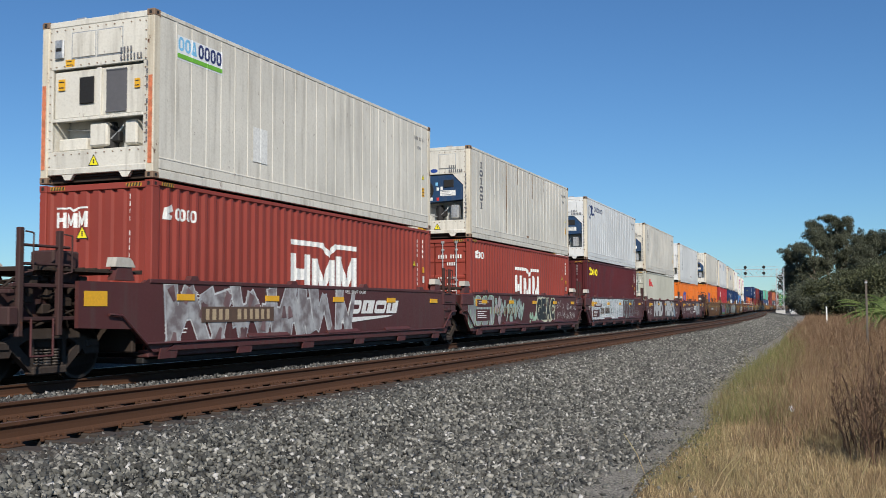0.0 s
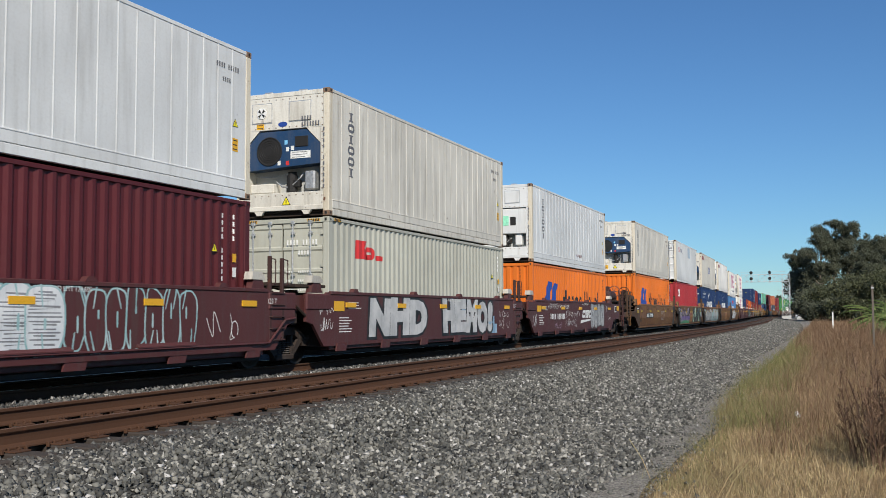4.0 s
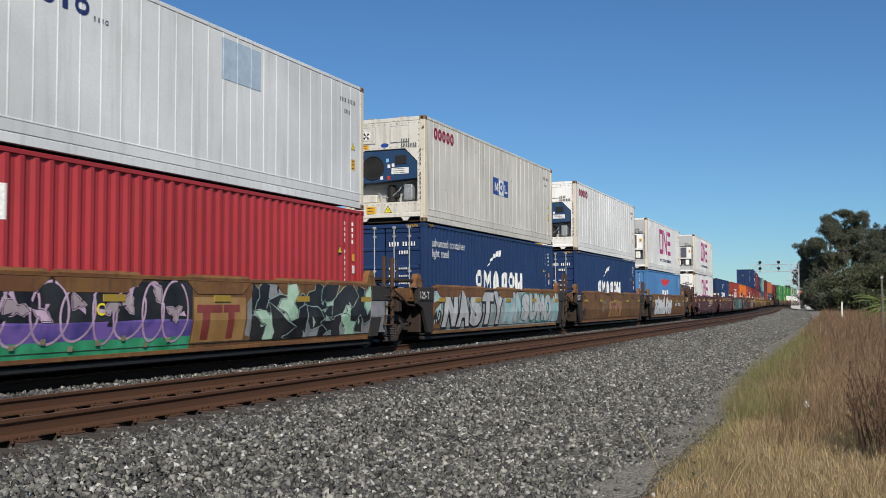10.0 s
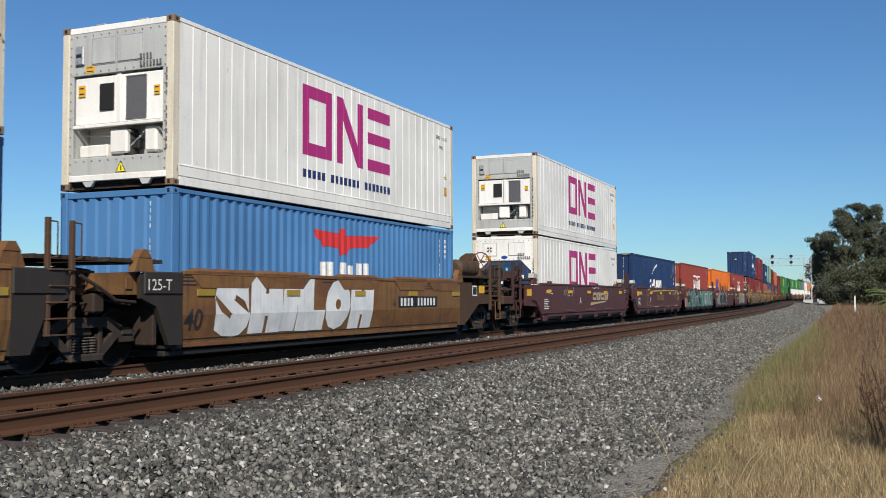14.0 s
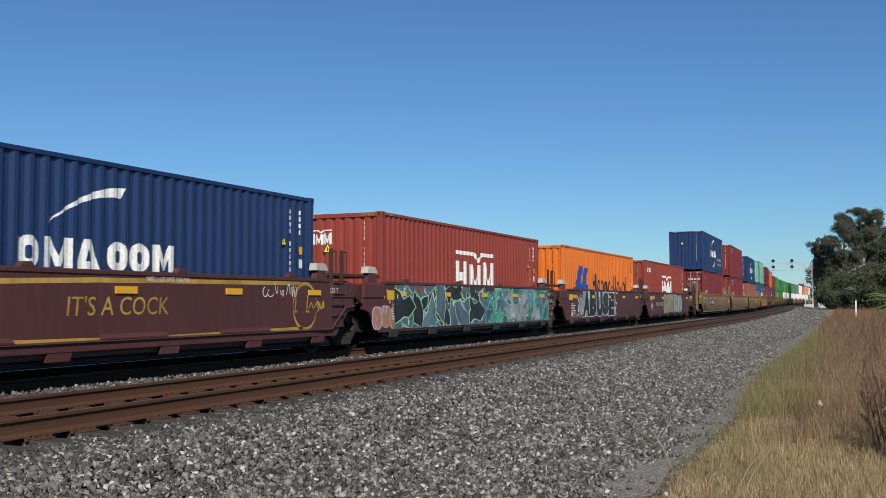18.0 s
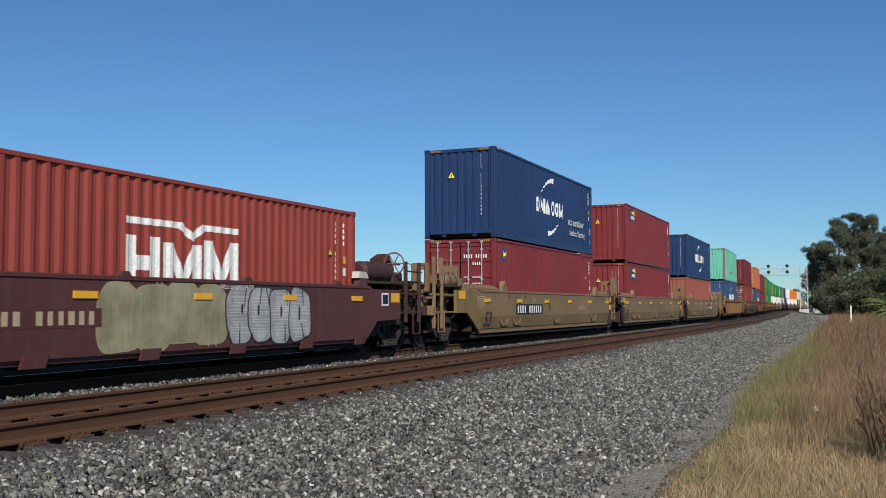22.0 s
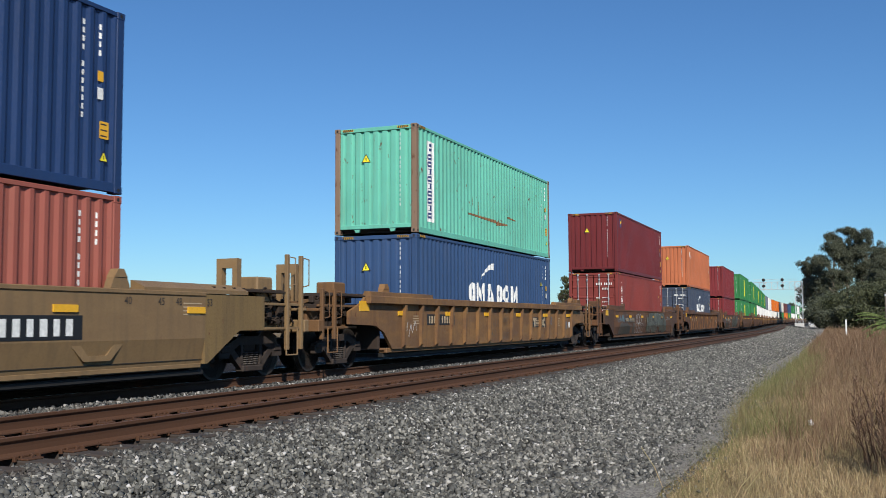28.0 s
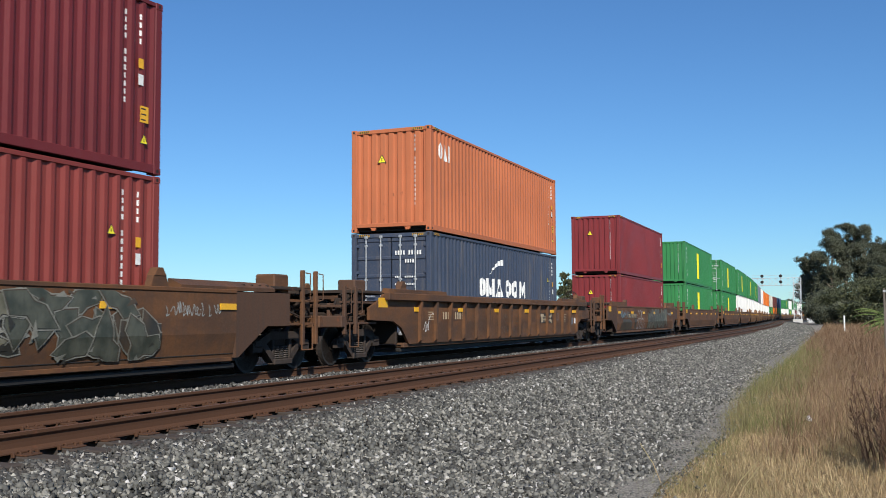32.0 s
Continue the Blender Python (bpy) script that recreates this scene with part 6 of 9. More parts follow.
                part("end_casting", Build().prism([(-half - 0.75, 1.16), (-half - 0.7, 1.4), (-half - 0.4, 1.52), (-half + 0.05, 1.5), (-half + 0.25, 1.36), (-half + 0.3, 1.12)], "x", -1.05, 1.1), grim, car)
                if style == "forty":
                    part("joint_beam", Build().prism([(-half - 0.1, 1.2), (-half - 0.1, 1.46), (-half + 0.9, 1.5), (-half + 0.9, 1.14), (-half + 0.3, 1.14)], "x", 1.12, 1.3), color, car)
                    part("joint_tab", Build().box(1.3, 1.325, -half + 0.55, -half + 0.7, 1.22, 1.42, 0.01), color, car)
                part("brake_pipe", Build().tube([(1.3, -half - 0.4, 1.42), (1.38, -half - 0.1, 1.25), (1.4, -half + 0.25, 1.05), (1.38, -half + 0.7, 1.02)], 0.03, 6), DARK, car)
                part("articulation", Build().cyl((0, -half, 0.84), (0, -half, 1.3), 0.3, 16).box(-1.3, 1.3, -half - 0.12, -half + 0.12, 0.86, 1.16, 0.03), DARK, car)
    # Reflectors along the sill.
    for y in (np.linspace(-5.6, 5.6, 5) if style == "forty" else np.linspace(-7.6, 7.6, 6)):
        dull = style == "forty" and smooth
        rm = DULL_YELLOW if dull else YELLOW
        part("reflector", cached(("refl", rm.name), lambda: Build().box(0, 0.024, -0.24, 0.24, -0.055, 0.055).mesh("reflector", rm)), rm, car, "yellow reflector strip", pose(xo + 0.002, y + 0.15, 1.18 if dull else 1.28))
    if style == "forty" and not smooth and not lead:
        part("reflector", Build().box(0, 0.006, -0.24, 0.24, -0.1, 0.12), YELLOW, car, "orange-yellow reflector panel", pose(xo + 0.003, -6.0, 1.24))
    if style == "tan" and not tail:
        for z in (1.28, 0.95):
            part("reflector", Build().box(1.43, 1.456, 8.1, 8.36, z, z + 0.21), YELLOW, car, "yellow reflector plate")
    if lead and style == "forty" and smooth:
        part("data_panel", Build().box(1.43, 1.434, -6.85, -6.35, 1.3, 1.34), WHITE_INK, car, "white data strip")
        part("data_panel", Build().box(1.43, 1.434, -6.85, -6.35, 1.08, 1.24), DULL_YELLOW, car, "dull yellow data panel")
    elif lead:
        part("reflector", Build().box(0, 0.006, -0.25, 0.25, -0.115, 0.115), YELLOW, car, "orange-yellow reflector panel", pose(xo + 0.003, -(7.66 if style == "forty" else 9.49), 1.24 if style == "forty" else 1.43))
    return car

# ---- the train, from its head to its tail ----
C = {
    "dusty_navy": paint("dusty_navy_container_paint", (0.036, 0.052, 0.088), 0.5, 0.5, 0.08),
    "white": paint("reefer_white_paint", (0.86, 0.84, 0.78), 0.42, 0.26, 0.09, (0.30, 0.26, 0.2)),
    "pale": paint("reefer_pale_grey_paint", (0.70, 0.71, 0.69), 0.45, 0.3, 0.06, (0.30, 0.27, 0.22)),
    "cream": paint("reefer_cream_paint", (0.68, 0.65, 0.565), 0.5, 0.55, 0.17, (0.26, 0.22, 0.16)),
    "rust_red": paint("oxide_red_paint", (0.27, 0.045, 0.030), 0.5, 0.2, 0.05, (0.22, 0.10, 0.07)),
    "maroon": paint("dark_maroon_paint", (0.085, 0.012, 0.014), 0.45, 0.15, 0.03, (0.16, 0.08, 0.07)),
    "putty": paint("putty_grey_paint", (0.44, 0.44, 0.37), 0.5, 0.25, 0.06),
    "orange": paint("orange_paint", (0.70, 0.165, 0.018), 0.42, 0.15, 0.03, (0.40, 0.16, 0.06)),
    "crimson": paint("crimson_paint", (0.36, 0.03, 0.035), 0.45, 0.18, 0.03, (0.28, 0.10, 0.08)),
    "navy": paint("navy_blue_paint", (0.012, 0.034, 0.105), 0.42, 0.15, 0.03, (0.07, 0.08, 0.10)),
    "blue": paint("mid_blue_paint", (0.065, 0.19, 0.40), 0.45, 0.2, 0.06, (0.17, 0.2, 0.22)),
    "dull_red": paint("dull_oxide_paint", (0.2, 0.034, 0.026), 0.5, 0.22, 0.06, (0.18, 0.09, 0.07)),
    "plum": paint("dark_plum_red_paint", (0.135, 0.017, 0.018), 0.48, 0.15, 0.03, (0.16, 0.07, 0.06)),
    "wine": paint("wine_red_paint", (0.18, 0.023, 0.0245), 0.45, 0.15, 0.03, (0.2, 0.08, 0.07)),
    "brick": paint("faded_brick_paint", (0.29, 0.08, 0.056), 0.55, 0.3, 0.10, (0.30, 0.16, 0.10)),
    "terracotta": paint("faded_orange_paint", (0.47, 0.14, 0.055), 0.55, 0.35, 0.16, (0.30, 0.15, 0.08)),
    "mint": paint("mint_green_paint", (0.135, 0.47, 0.345), 0.5, 0.4, 0.3, (0.2, 0.3, 0.2)),
    "old_blue": paint("faded_blue_paint", (0.028, 0.066, 0.155), 0.5, 0.3, 0.12, (0.12, 0.12, 0.12)),
    "green": paint("leaf_green_paint", (0.03, 0.19, 0.055), 0.45, 0.2, 0.04, (0.15, 0.2, 0.1)),
    "steel_grey": paint("grey_paint", (0.16, 0.18, 0.22), 0.5, 0.2, 0.05),
    "brown": paint("brown_red_paint", (0.12, 0.03, 0.028), 0.5, 0.2, 0.05),
}
BURGUNDY = paint("burgundy_car_paint", (0.085, 0.0245, 0.0235), 0.5, 0.5, 0.1, (0.11, 0.075, 0.065), 0.8)
OCHRE = paint("ochre_car_paint", (0.21, 0.103, 0.033), 0.55, 0.6, 0.2, (0.10, 0.062, 0.035), 0.9, (0.135, 0.05, 0.022))
TAN = paint("tan_car_paint", (0.225, 0.143, 0.066), 0.5, 0.55, 0.1, (0.15, 0.105, 0.06), 0.5, (0.185, 0.115, 0.055))
RUSTY = paint("rusty_ochre_car_paint", (0.225, 0.118, 0.042), 0.65, 0.6, 0.34, (0.16, 0.08, 0.04), 0.7, (0.12, 0.065, 0.035))
UMBER = paint("umber_car_paint", (0.14, 0.06, 0.022), 0.65, 0.5, 0.3, (0.09, 0.055, 0.036), 0.7, (0.055, 0.03, 0.018))

for _m, _c in ((BURGUNDY, (0.05, 0.02, 0.018)), (OCHRE, (0.075, 0.04, 0.02)), (RUSTY, (0.15, 0.075, 0.028)), (UMBER, (0.08, 0.04, 0.022)), (TAN, (0.2, 0.13, 0.05))):
    DARK_GRIME[_m.name] = paint("darker_grimy_" + _m.name, _c, 0.7, 0.7, 0.3, (0.07, 0.05, 0.04))

BURGUNDY_NOW[0] = BURGUNDY
FLOOR = 0.36


def load(box, s, z):
    MOVERS.append((box, s, z))
    return box


def put_car(car, s):
    MOVERS.append((car, s, 0.0))
    return car


# Painted tags: thick strokes in several colours, one above the other.
def tag_scrawl(car, y0, y1, z0, z1, seed, mat=None, x=1.43, w=0.016):
    """Thin hand-drawn scrawl: rows of loose strokes and loops, each one different."""
    r = random.Random(seed * 13 + 5)
    b = Build()
    rows = max(1, round((z1 - z0) / 0.42))
    h = (z1 - z0) / rows
    count = 0
    def line(pts, k):
        nonlocal count
        last = None
        for i in range(1, len(pts) - 2):
            p0, p1, p2, p3 = pts[i - 1:i + 3]
            for j in range(6):
                t = j / 6
                p = 0.5 * (2 * p1 + (p2 - p0) * t + (2 * p0 - 5 * p1 + 4 * p2 - p3) * t * t + (3 * p1 - p0 - 3 * p2 + p3) * t ** 3)
                if last is not None and (p - last).length > 1e-4:
                    o = Vector((last.y - p.y, p.x - last.x)).normalized() * k * 0.5
                    count += 1
                    xx = x + 0.004 + 0.000004 * count
                    b.add([(xx, *(last + o)), (xx, *(last - o)), (xx, *(p - o)), (xx, *(p + o))], [(0, 1, 2, 3)])
                last = p
    for row in range(rows):
        y, end = y0 + r.uniform(0, 0.2) * (y1 - y0), y1 - r.uniform(0, 0.2) * (y1 - y0)
        base, lean = z0 + h * row + r.uniform(0, 0.12) * h, r.uniform(-0.1, 0.35)
        while y < end:
            cw, ch = h * r.uniform(0.3, 0.8), h * r.uniform(0.55, 0.98)
            kind = r.random()
            if kind < 0.3:
                a0, tall = r.uniform(0, 6), r.uniform(0.5, 1.0)
                uv = [(0.5 + 0.45 * math.cos(a0 + 1.1 * i), 0.5 * tall + 0.46 * tall * math.sin(a0 + 1.1 * i)) for i in range(r.randrange(7, 9))]
            elif kind < 0.75:
                up = r.random() < 0.5
                uv = [(r.uniform(-0.15, 0.15) + i / 3, r.uniform(0.7, 1.0) if (i % 2 == 0) == up else r.uniform(0.0, 0.3)) for i in range(r.choice((3, 4, 5)))]
                uv = [uv[0]] + uv + [uv[-1]]
            else:
                m = r.uniform(0.2, 0.8)
                uv = [(m, 1.0), (m, 1.0), (m + r.uniform(-0.2, 0.2), 0.5), (m, 0.0), (m + 0.4, r.uniform(0, 0.3)), (m + 0.4, 0.3)]
            line([Vector((y + cw * u + lean * ch * v, min(max(base + ch * v, z0), z1))) for u, v in uv], w * r.uniform(0.8, 1.25))
            y += cw * r.uniform(0.75, 1.25) + (h * 0.35 if r.random() < 0.14 else 0)
    inked("graffiti", b, mat or WHITE_INK, car, "thin scrawled graffiti")


def loops(car, y0, y1, z0, z1, n, seed, mat, w=0.028, x=1.43):
    """A row of tall sprayed hoops that overlap."""
    r = random.Random(seed)
    p = (y1 - y0) / n
    tr = Build()
    for i in range(n):
        cy, cz = y0 + p * (i + 0.5), (z0 + z1) / 2
        ry, rz, lean, gap = p * r.uniform(0.45, 0.7), (z1 - z0) * r.uniform(0.4, 0.5), r.uniform(0.0, 0.25), r.uniform(0.0, 1.4)
        ring = []
        for j in range(25):
            a = gap + (2 * math.pi - gap * 0.7) * j / 24
            q = rz * math.cos(a)
            ring.append(Vector((cy + ry * math.sin(a) + lean * q, cz + q)))
        for j in range(24):
            o = Vector((ring[j].y - ring[j + 1].y, ring[j + 1].x - ring[j].x)).normalized() * w * 0.5
            xx = x + 0.005 + 0.0004 * i
            tr.add([(xx, *(ring[j] + o)), (xx, *(ring[j] - o)), (xx, *(ring[j + 1] - o)), (xx, *(ring[j + 1] + o))], [(0, 1, 2, 3)])
    inked("graffiti", tr, mat, car, "loose sprayed hoops")


def spray(name, a, b, scale=2.0):
    nd = Nodes(name)
    f = nd.noise(nd.coords((1, 1, 1)), scale, 3)
    g = nd.noise(nd.coords((1, 9, 0.8)), 2.2, 4)
    c = nd.mix(nd.ramp(f, (0.38, 0.0), (0.62, 1.0)), a, b)
    return nd.done(nd.mix(nd.ramp(g, (0.52, 0.0), (0.75, 0.35)), c, scaled(a, 0.45)), 0.45)


SP = {
    "silver": spray("silver_spray", (0.36, 0.38, 0.40), (0.6, 0.61, 0.60)), "white": spray("white_spray", (0.62, 0.64, 0.64), (0.78, 0.78, 0.76)),
    "aqua": spray("aqua_spray", (0.25, 0.6, 0.55), (0.45, 0.75, 0.7)), "gold": spray("gold_spray", (0.35, 0.2, 0.03), (0.5, 0.32, 0.06)),
    "dusk": spray("dusk_spray", (0.10, 0.05, 0.05), (0.2, 0.12, 0.12)), "olive": spray("olive_spray", (0.22, 0.20, 0.11), (0.32, 0.3, 0.18)),
    "green": spray("green_spray", (0.02, 0.25, 0.10), (0.06, 0.4, 0.2)), "violet": spray("violet_spray", (0.08, 0.06, 0.25), (0.2, 0.12, 0.4)),
    "slate": spray("slate_spray", (0.065, 0.098, 0.135), (0.105, 0.15, 0.195)), "blush": spray("blush_spray", (0.32, 0.25, 0.27), (0.43, 0.36, 0.36)), "lime": spray("lime_spray", (0.16, 0.5, 0.2), (0.4, 0.7, 0.42)), "mint": spray("pale_mint_spray", (0.3, 0.5, 0.33), (0.5, 0.66, 0.5)),
    "teal": spray("teal_spray", (0.02, 0.13, 0.11), (0.07, 0.3, 0.26)), "clay": spray("clay_spray", (0.32, 0.15, 0.09), (0.42, 0.22, 0.14)), "pink": spray("pink_spray", (0.45, 0.3, 0.42), (0.62, 0.45, 0.56)), "sky": spray("sky_spray", (0.2, 0.33, 0.45), (0.35, 0.48, 0.58)),
    "frost": spray("pale_green_spray", (0.27, 0.37, 0.32), (0.4, 0.49, 0.42)), "cream": spray("cream_spray", (0.5, 0.5, 0.34), (0.64, 0.62, 0.45)), "camo": spray("dull_green_spray", (0.04, 0.045, 0.033), (0.09, 0.092, 0.068), 3.0), "bone": spray("bone_grey_spray", (0.15, 0.145, 0.115), (0.24, 0.23, 0.19), 3.0), "stain": spray("oily_dark_stain", (0.03, 0.028, 0.022), (0.075, 0.05, 0.03), 1.2),
    "chrome": spray("chrome_spray", (0.42, 0.42, 0.41), (0.58, 0.57, 0.55)), "ice": spray("ice_spray", (0.26, 0.44, 0.44), (0.42, 0.56, 0.55)), "buff": spray("buff_spray", (0.3, 0.16, 0.05), (0.38, 0.22, 0.08)),
    "drab": spray("drab_spray", (0.09, 0.085, 0.055), (0.19, 0.175, 0.12), 3.0),
    "worn": spray("worn_silver_spray", (0.17, 0.14, 0.14), (0.4, 0.4, 0.4), 3.5),
    "fog": spray("fog_spray", (0.24, 0.27, 0.26), (0.36, 0.41, 0.40)),
    "ash": spray("ash_spray", (0.2, 0.2, 0.2), (0.3, 0.3, 0.31)), "red": spray("dull_red_spray", (0.18, 0.03, 0.025), (0.25, 0.05, 0.04)),
    "storm": spray("storm_spray", (0.05, 0.09, 0.12), (0.12, 0.2, 0.22)), "tin": spray("tin_spray", (0.25, 0.25, 0.25), (0.36, 0.36, 0.355)), "steel": spray("pale_tin_spray", (0.4, 0.4, 0.39), (0.5, 0.5, 0.49)), "khaki": spray("khaki_spray", (0.3, 0.23, 0.12), (0.36, 0.29, 0.17)),
    "black": spray("black_spray", (0.008, 0.008, 0.01), (0.03, 0.03, 0.03)),
}
def sprayed_word(car, text, y0, y1, z0, z1, fill, halo, seed, label, x=1.43, bold=0.05, rim=0.05):
    """Fat sprayed letters with a rim, each stretched to its place."""
    r = random.Random(seed)
    b = Build()
    share = [0.5 if ch in "!I" else 1.0 for ch in text]
    unit = (y1 - y0) / sum(share)
    for i, ch in enumerate(text):
        w = unit * share[i]
        vs, fs = glyph(ch, bold)
        a0, a1 = min(v[0] for v in vs), max(v[0] for v in vs)
        c0, c1 = min(v[1] for v in vs), max(v[1] for v in vs)
        wide = w * 0.99
        ya, za, zb = y0 + unit * sum(share[:i]) + 0.01, z0 + r.uniform(0, 0.08), z1 - r.uniform(0, 0.07)
        tilt = r.uniform(-0.08, 0.14)
        def put(shape, lift, mi):
            vv = []
            for a, c in shape[0]:
                t = (c - c0) / (c1 - c0)
                vv.append((x + lift, ya + (a - a0) / (a1 - a0) * wide + tilt * (t - 0.5), min(max(za + t * (zb - za), z0 - 0.05), z1 + 0.02)))
            b.add(vv, shape[1], mi)
        if halo is not None:
            put(glyph(ch, bold + rim), 0.004 + 0.0004 * i, 1)
        put((vs, fs), 0.009, 0)
    inked("graffiti", b, [fill, halo or fill], car, label)


def wildstyle(car, y0, y1, z0, z1, n, seed, fill, rim, back, label, accent=None, x=1.43, thick=0.17):
    """Interlocking angular strokes, rimmed, on a clouded ground."""
    r = random.Random(seed)
    b = Build()
    def clip(p):
        return (min(max(p[0], y0 - 0.1), y1 + 0.1), min(max(p[1], z0), z1))
    if back is not None:
        m = 16
        lo, hi = z0, z1 - 0.1
        for i in range(m):
            a, c = y0 + (y1 - y0) * i / m, y0 + (y1 - y0) * (i + 1) / m
            l2, h2 = z0 + r.uniform(0, 0.08), z1 - r.uniform(0, 0.16)
            b.add([(x + 0.004, a, lo), (x + 0.004, c, l2), (x + 0.004, c, h2), (x + 0.004, a, hi)], [(0, 1, 2, 3)], 2)
            lo, hi = l2, h2
    count = [0]
    def stroke(p, q, w0, w1, lift, mi):
        d = Vector((q[0] - p[0], q[1] - p[1]))
        if d.length < 1e-3:
            return
        o = Vector((-d.y, d.x)).normalized()
        count[0] += 1
        xx = x + lift + 0.00006 * count[0]
        e = d.normalized() * 0.5
        ps = [Vector(p) - e * w0 * 0.6 + o * w0 / 2, Vector(p) - e * w0 * 0.6 - o * w0 / 2, Vector(q) + e * w1 * 0.6 - o * w1 / 2, Vector(q) + e * w1 * 0.6 + o * w1 / 2]
        b.add([(xx, *clip(v)) for v in ps], [(0, 1, 2, 3)], mi)
    w = (y1 - y0) / n
    paths = []
    for i in range(n):
        a = y0 + i * w
        k = r.choice((3, 4, 4, 5))
        up = r.random() < 0.5
        pts = []
        for j in range(k):
            pts.append((a + w * (0.08 + 0.84 * (j / (k - 1)) + r.uniform(-0.16, 0.16)), (z1 - 0.1 if (j % 2 == 0) == up else z0 + 0.12) + r.uniform(-0.12, 0.12)))
        paths.append(pts)
        if r.random() < 0.7:
            z = r.uniform(z0 + 0.35, z1 - 0.35)
            paths.append([(a + w * 0.1, z), (a + w * 0.85, z + r.uniform(-0.2, 0.2))])
    for lift, extra, mi in ((0.006, 0.075, 1), (0.010, 0.0, 0)):
        rr = random.Random(seed + 1)
        for pts in paths:
            for p, q in zip(pts, pts[1:]):
                t0, t1 = thick * rr.uniform(0.7, 1.5), thick * rr.uniform(0.7, 1.5)
                stroke(p, q, t0 + extra, t1 + extra, lift, mi)
    if accent is not None:
        for i in range(n * 3):
            pts = r.choice(paths)
            p = r.choice(pts)
            q = (p[0] + r.uniform(-0.12, 0.12), p[1] + (0.16 if p[1] < (z0 + z1) / 2 else -0.16))
            stroke(p, q, thick * 0.75, thick * 0.3, 0.016, 3)
    inked("graffiti", b, [fill, rim, back or rim, accent or rim], car, label)


def bubbles(car, y0, y1, z0, z1, n, seed, fill, rim, label, x=1.43, hatch=None, lap=1.16):
    """Fat rounded shapes side by side, each with a dark rim, a small eye and drawn lines."""
    r = random.Random(seed)
    b = Build()
    p = (y1 - y0) / n
    def blob(cy, cz, ry, rz, wob, ph, k=26):
        pts = []
        for i in range(k):
            a = 2 * math.pi * i / k
            c, q = math.cos(a), math.sin(a)
            f = 1 + wob * math.sin(3 * a + ph) + wob * 0.6 * math.sin(5 * a + 2 * ph)
            pts.append((cy + ry * f * math.copysign(abs(c) ** 0.62, c), min(max(cz + rz * f * math.copysign(abs(q) ** 0.62, q), z0 - 0.03), z1 + 0.03)))
        return pts
    def flat(pts, lift, mi):
        b.add([(x + lift, *q) for q in pts], [tuple(range(len(pts)))], mi)
    for i in range(n):
        cy, cz = y0 + p * (i + 0.5), (z0 + z1) / 2 + r.uniform(-0.04, 0.04)
        ry, rz, wob, ph = p * 0.5 * lap, (z1 - z0) * r.uniform(0.46, 0.5), r.uniform(0.02, 0.07), r.uniform(0, 6.28)
        at = 0.004 + 0.0012 * i
        flat(blob(cy, cz, ry + 0.035, rz + 0.03, wob, ph), at, 1)
        flat(blob(cy, cz, ry, rz, wob, ph), at + 0.0004, 0)
        if hatch is not None:
            z = cz - rz * 0.85
            while z < cz + rz * 0.85:
                k = ry * math.sqrt(max(0.05, 1 - ((z - cz) / rz) ** 2)) * r.uniform(0.55, 0.95)
                b.add([(x + at + 0.0006, cy - k, z), (x + at + 0.0006, cy + k, z + r.uniform(-0.02, 0.02)), (x + at + 0.0006, cy + k, z + 0.016), (x + at + 0.0006, cy - k, z + 0.02)], [(0, 1, 2, 3)], 2)
                z += r.uniform(0.04, 0.07)
        flat(blob(cy + r.uniform(-0.15, 0.15) * p, cz + r.uniform(-0.1, 0.15), p * 0.05, rz * r.uniform(0.12, 0.3), 0.05, ph, 12), at + 0.0008, 1)
        for j in range(2):
            cz2 = z0 if r.random() < 0.5 else z1
            yy = cy + r.uniform(-0.3, 0.3) * p
            up = 1 if cz2 == z0 else -1
            q = yy + r.uniform(-0.12, 0.12)
            b.add([(x + at + 0.0008, yy - 0.02, cz2), (x + at + 0.0008, yy + 0.02, cz2), (x + at + 0.0008, q + 0.012, cz2 + up * rz * 0.7), (x + at + 0.0008, q - 0.012, cz2 + up * rz * 0.7)], [(0, 1, 2, 3)], 1)
    inked("graffiti", b, [fill, rim, hatch or rim], car, label)


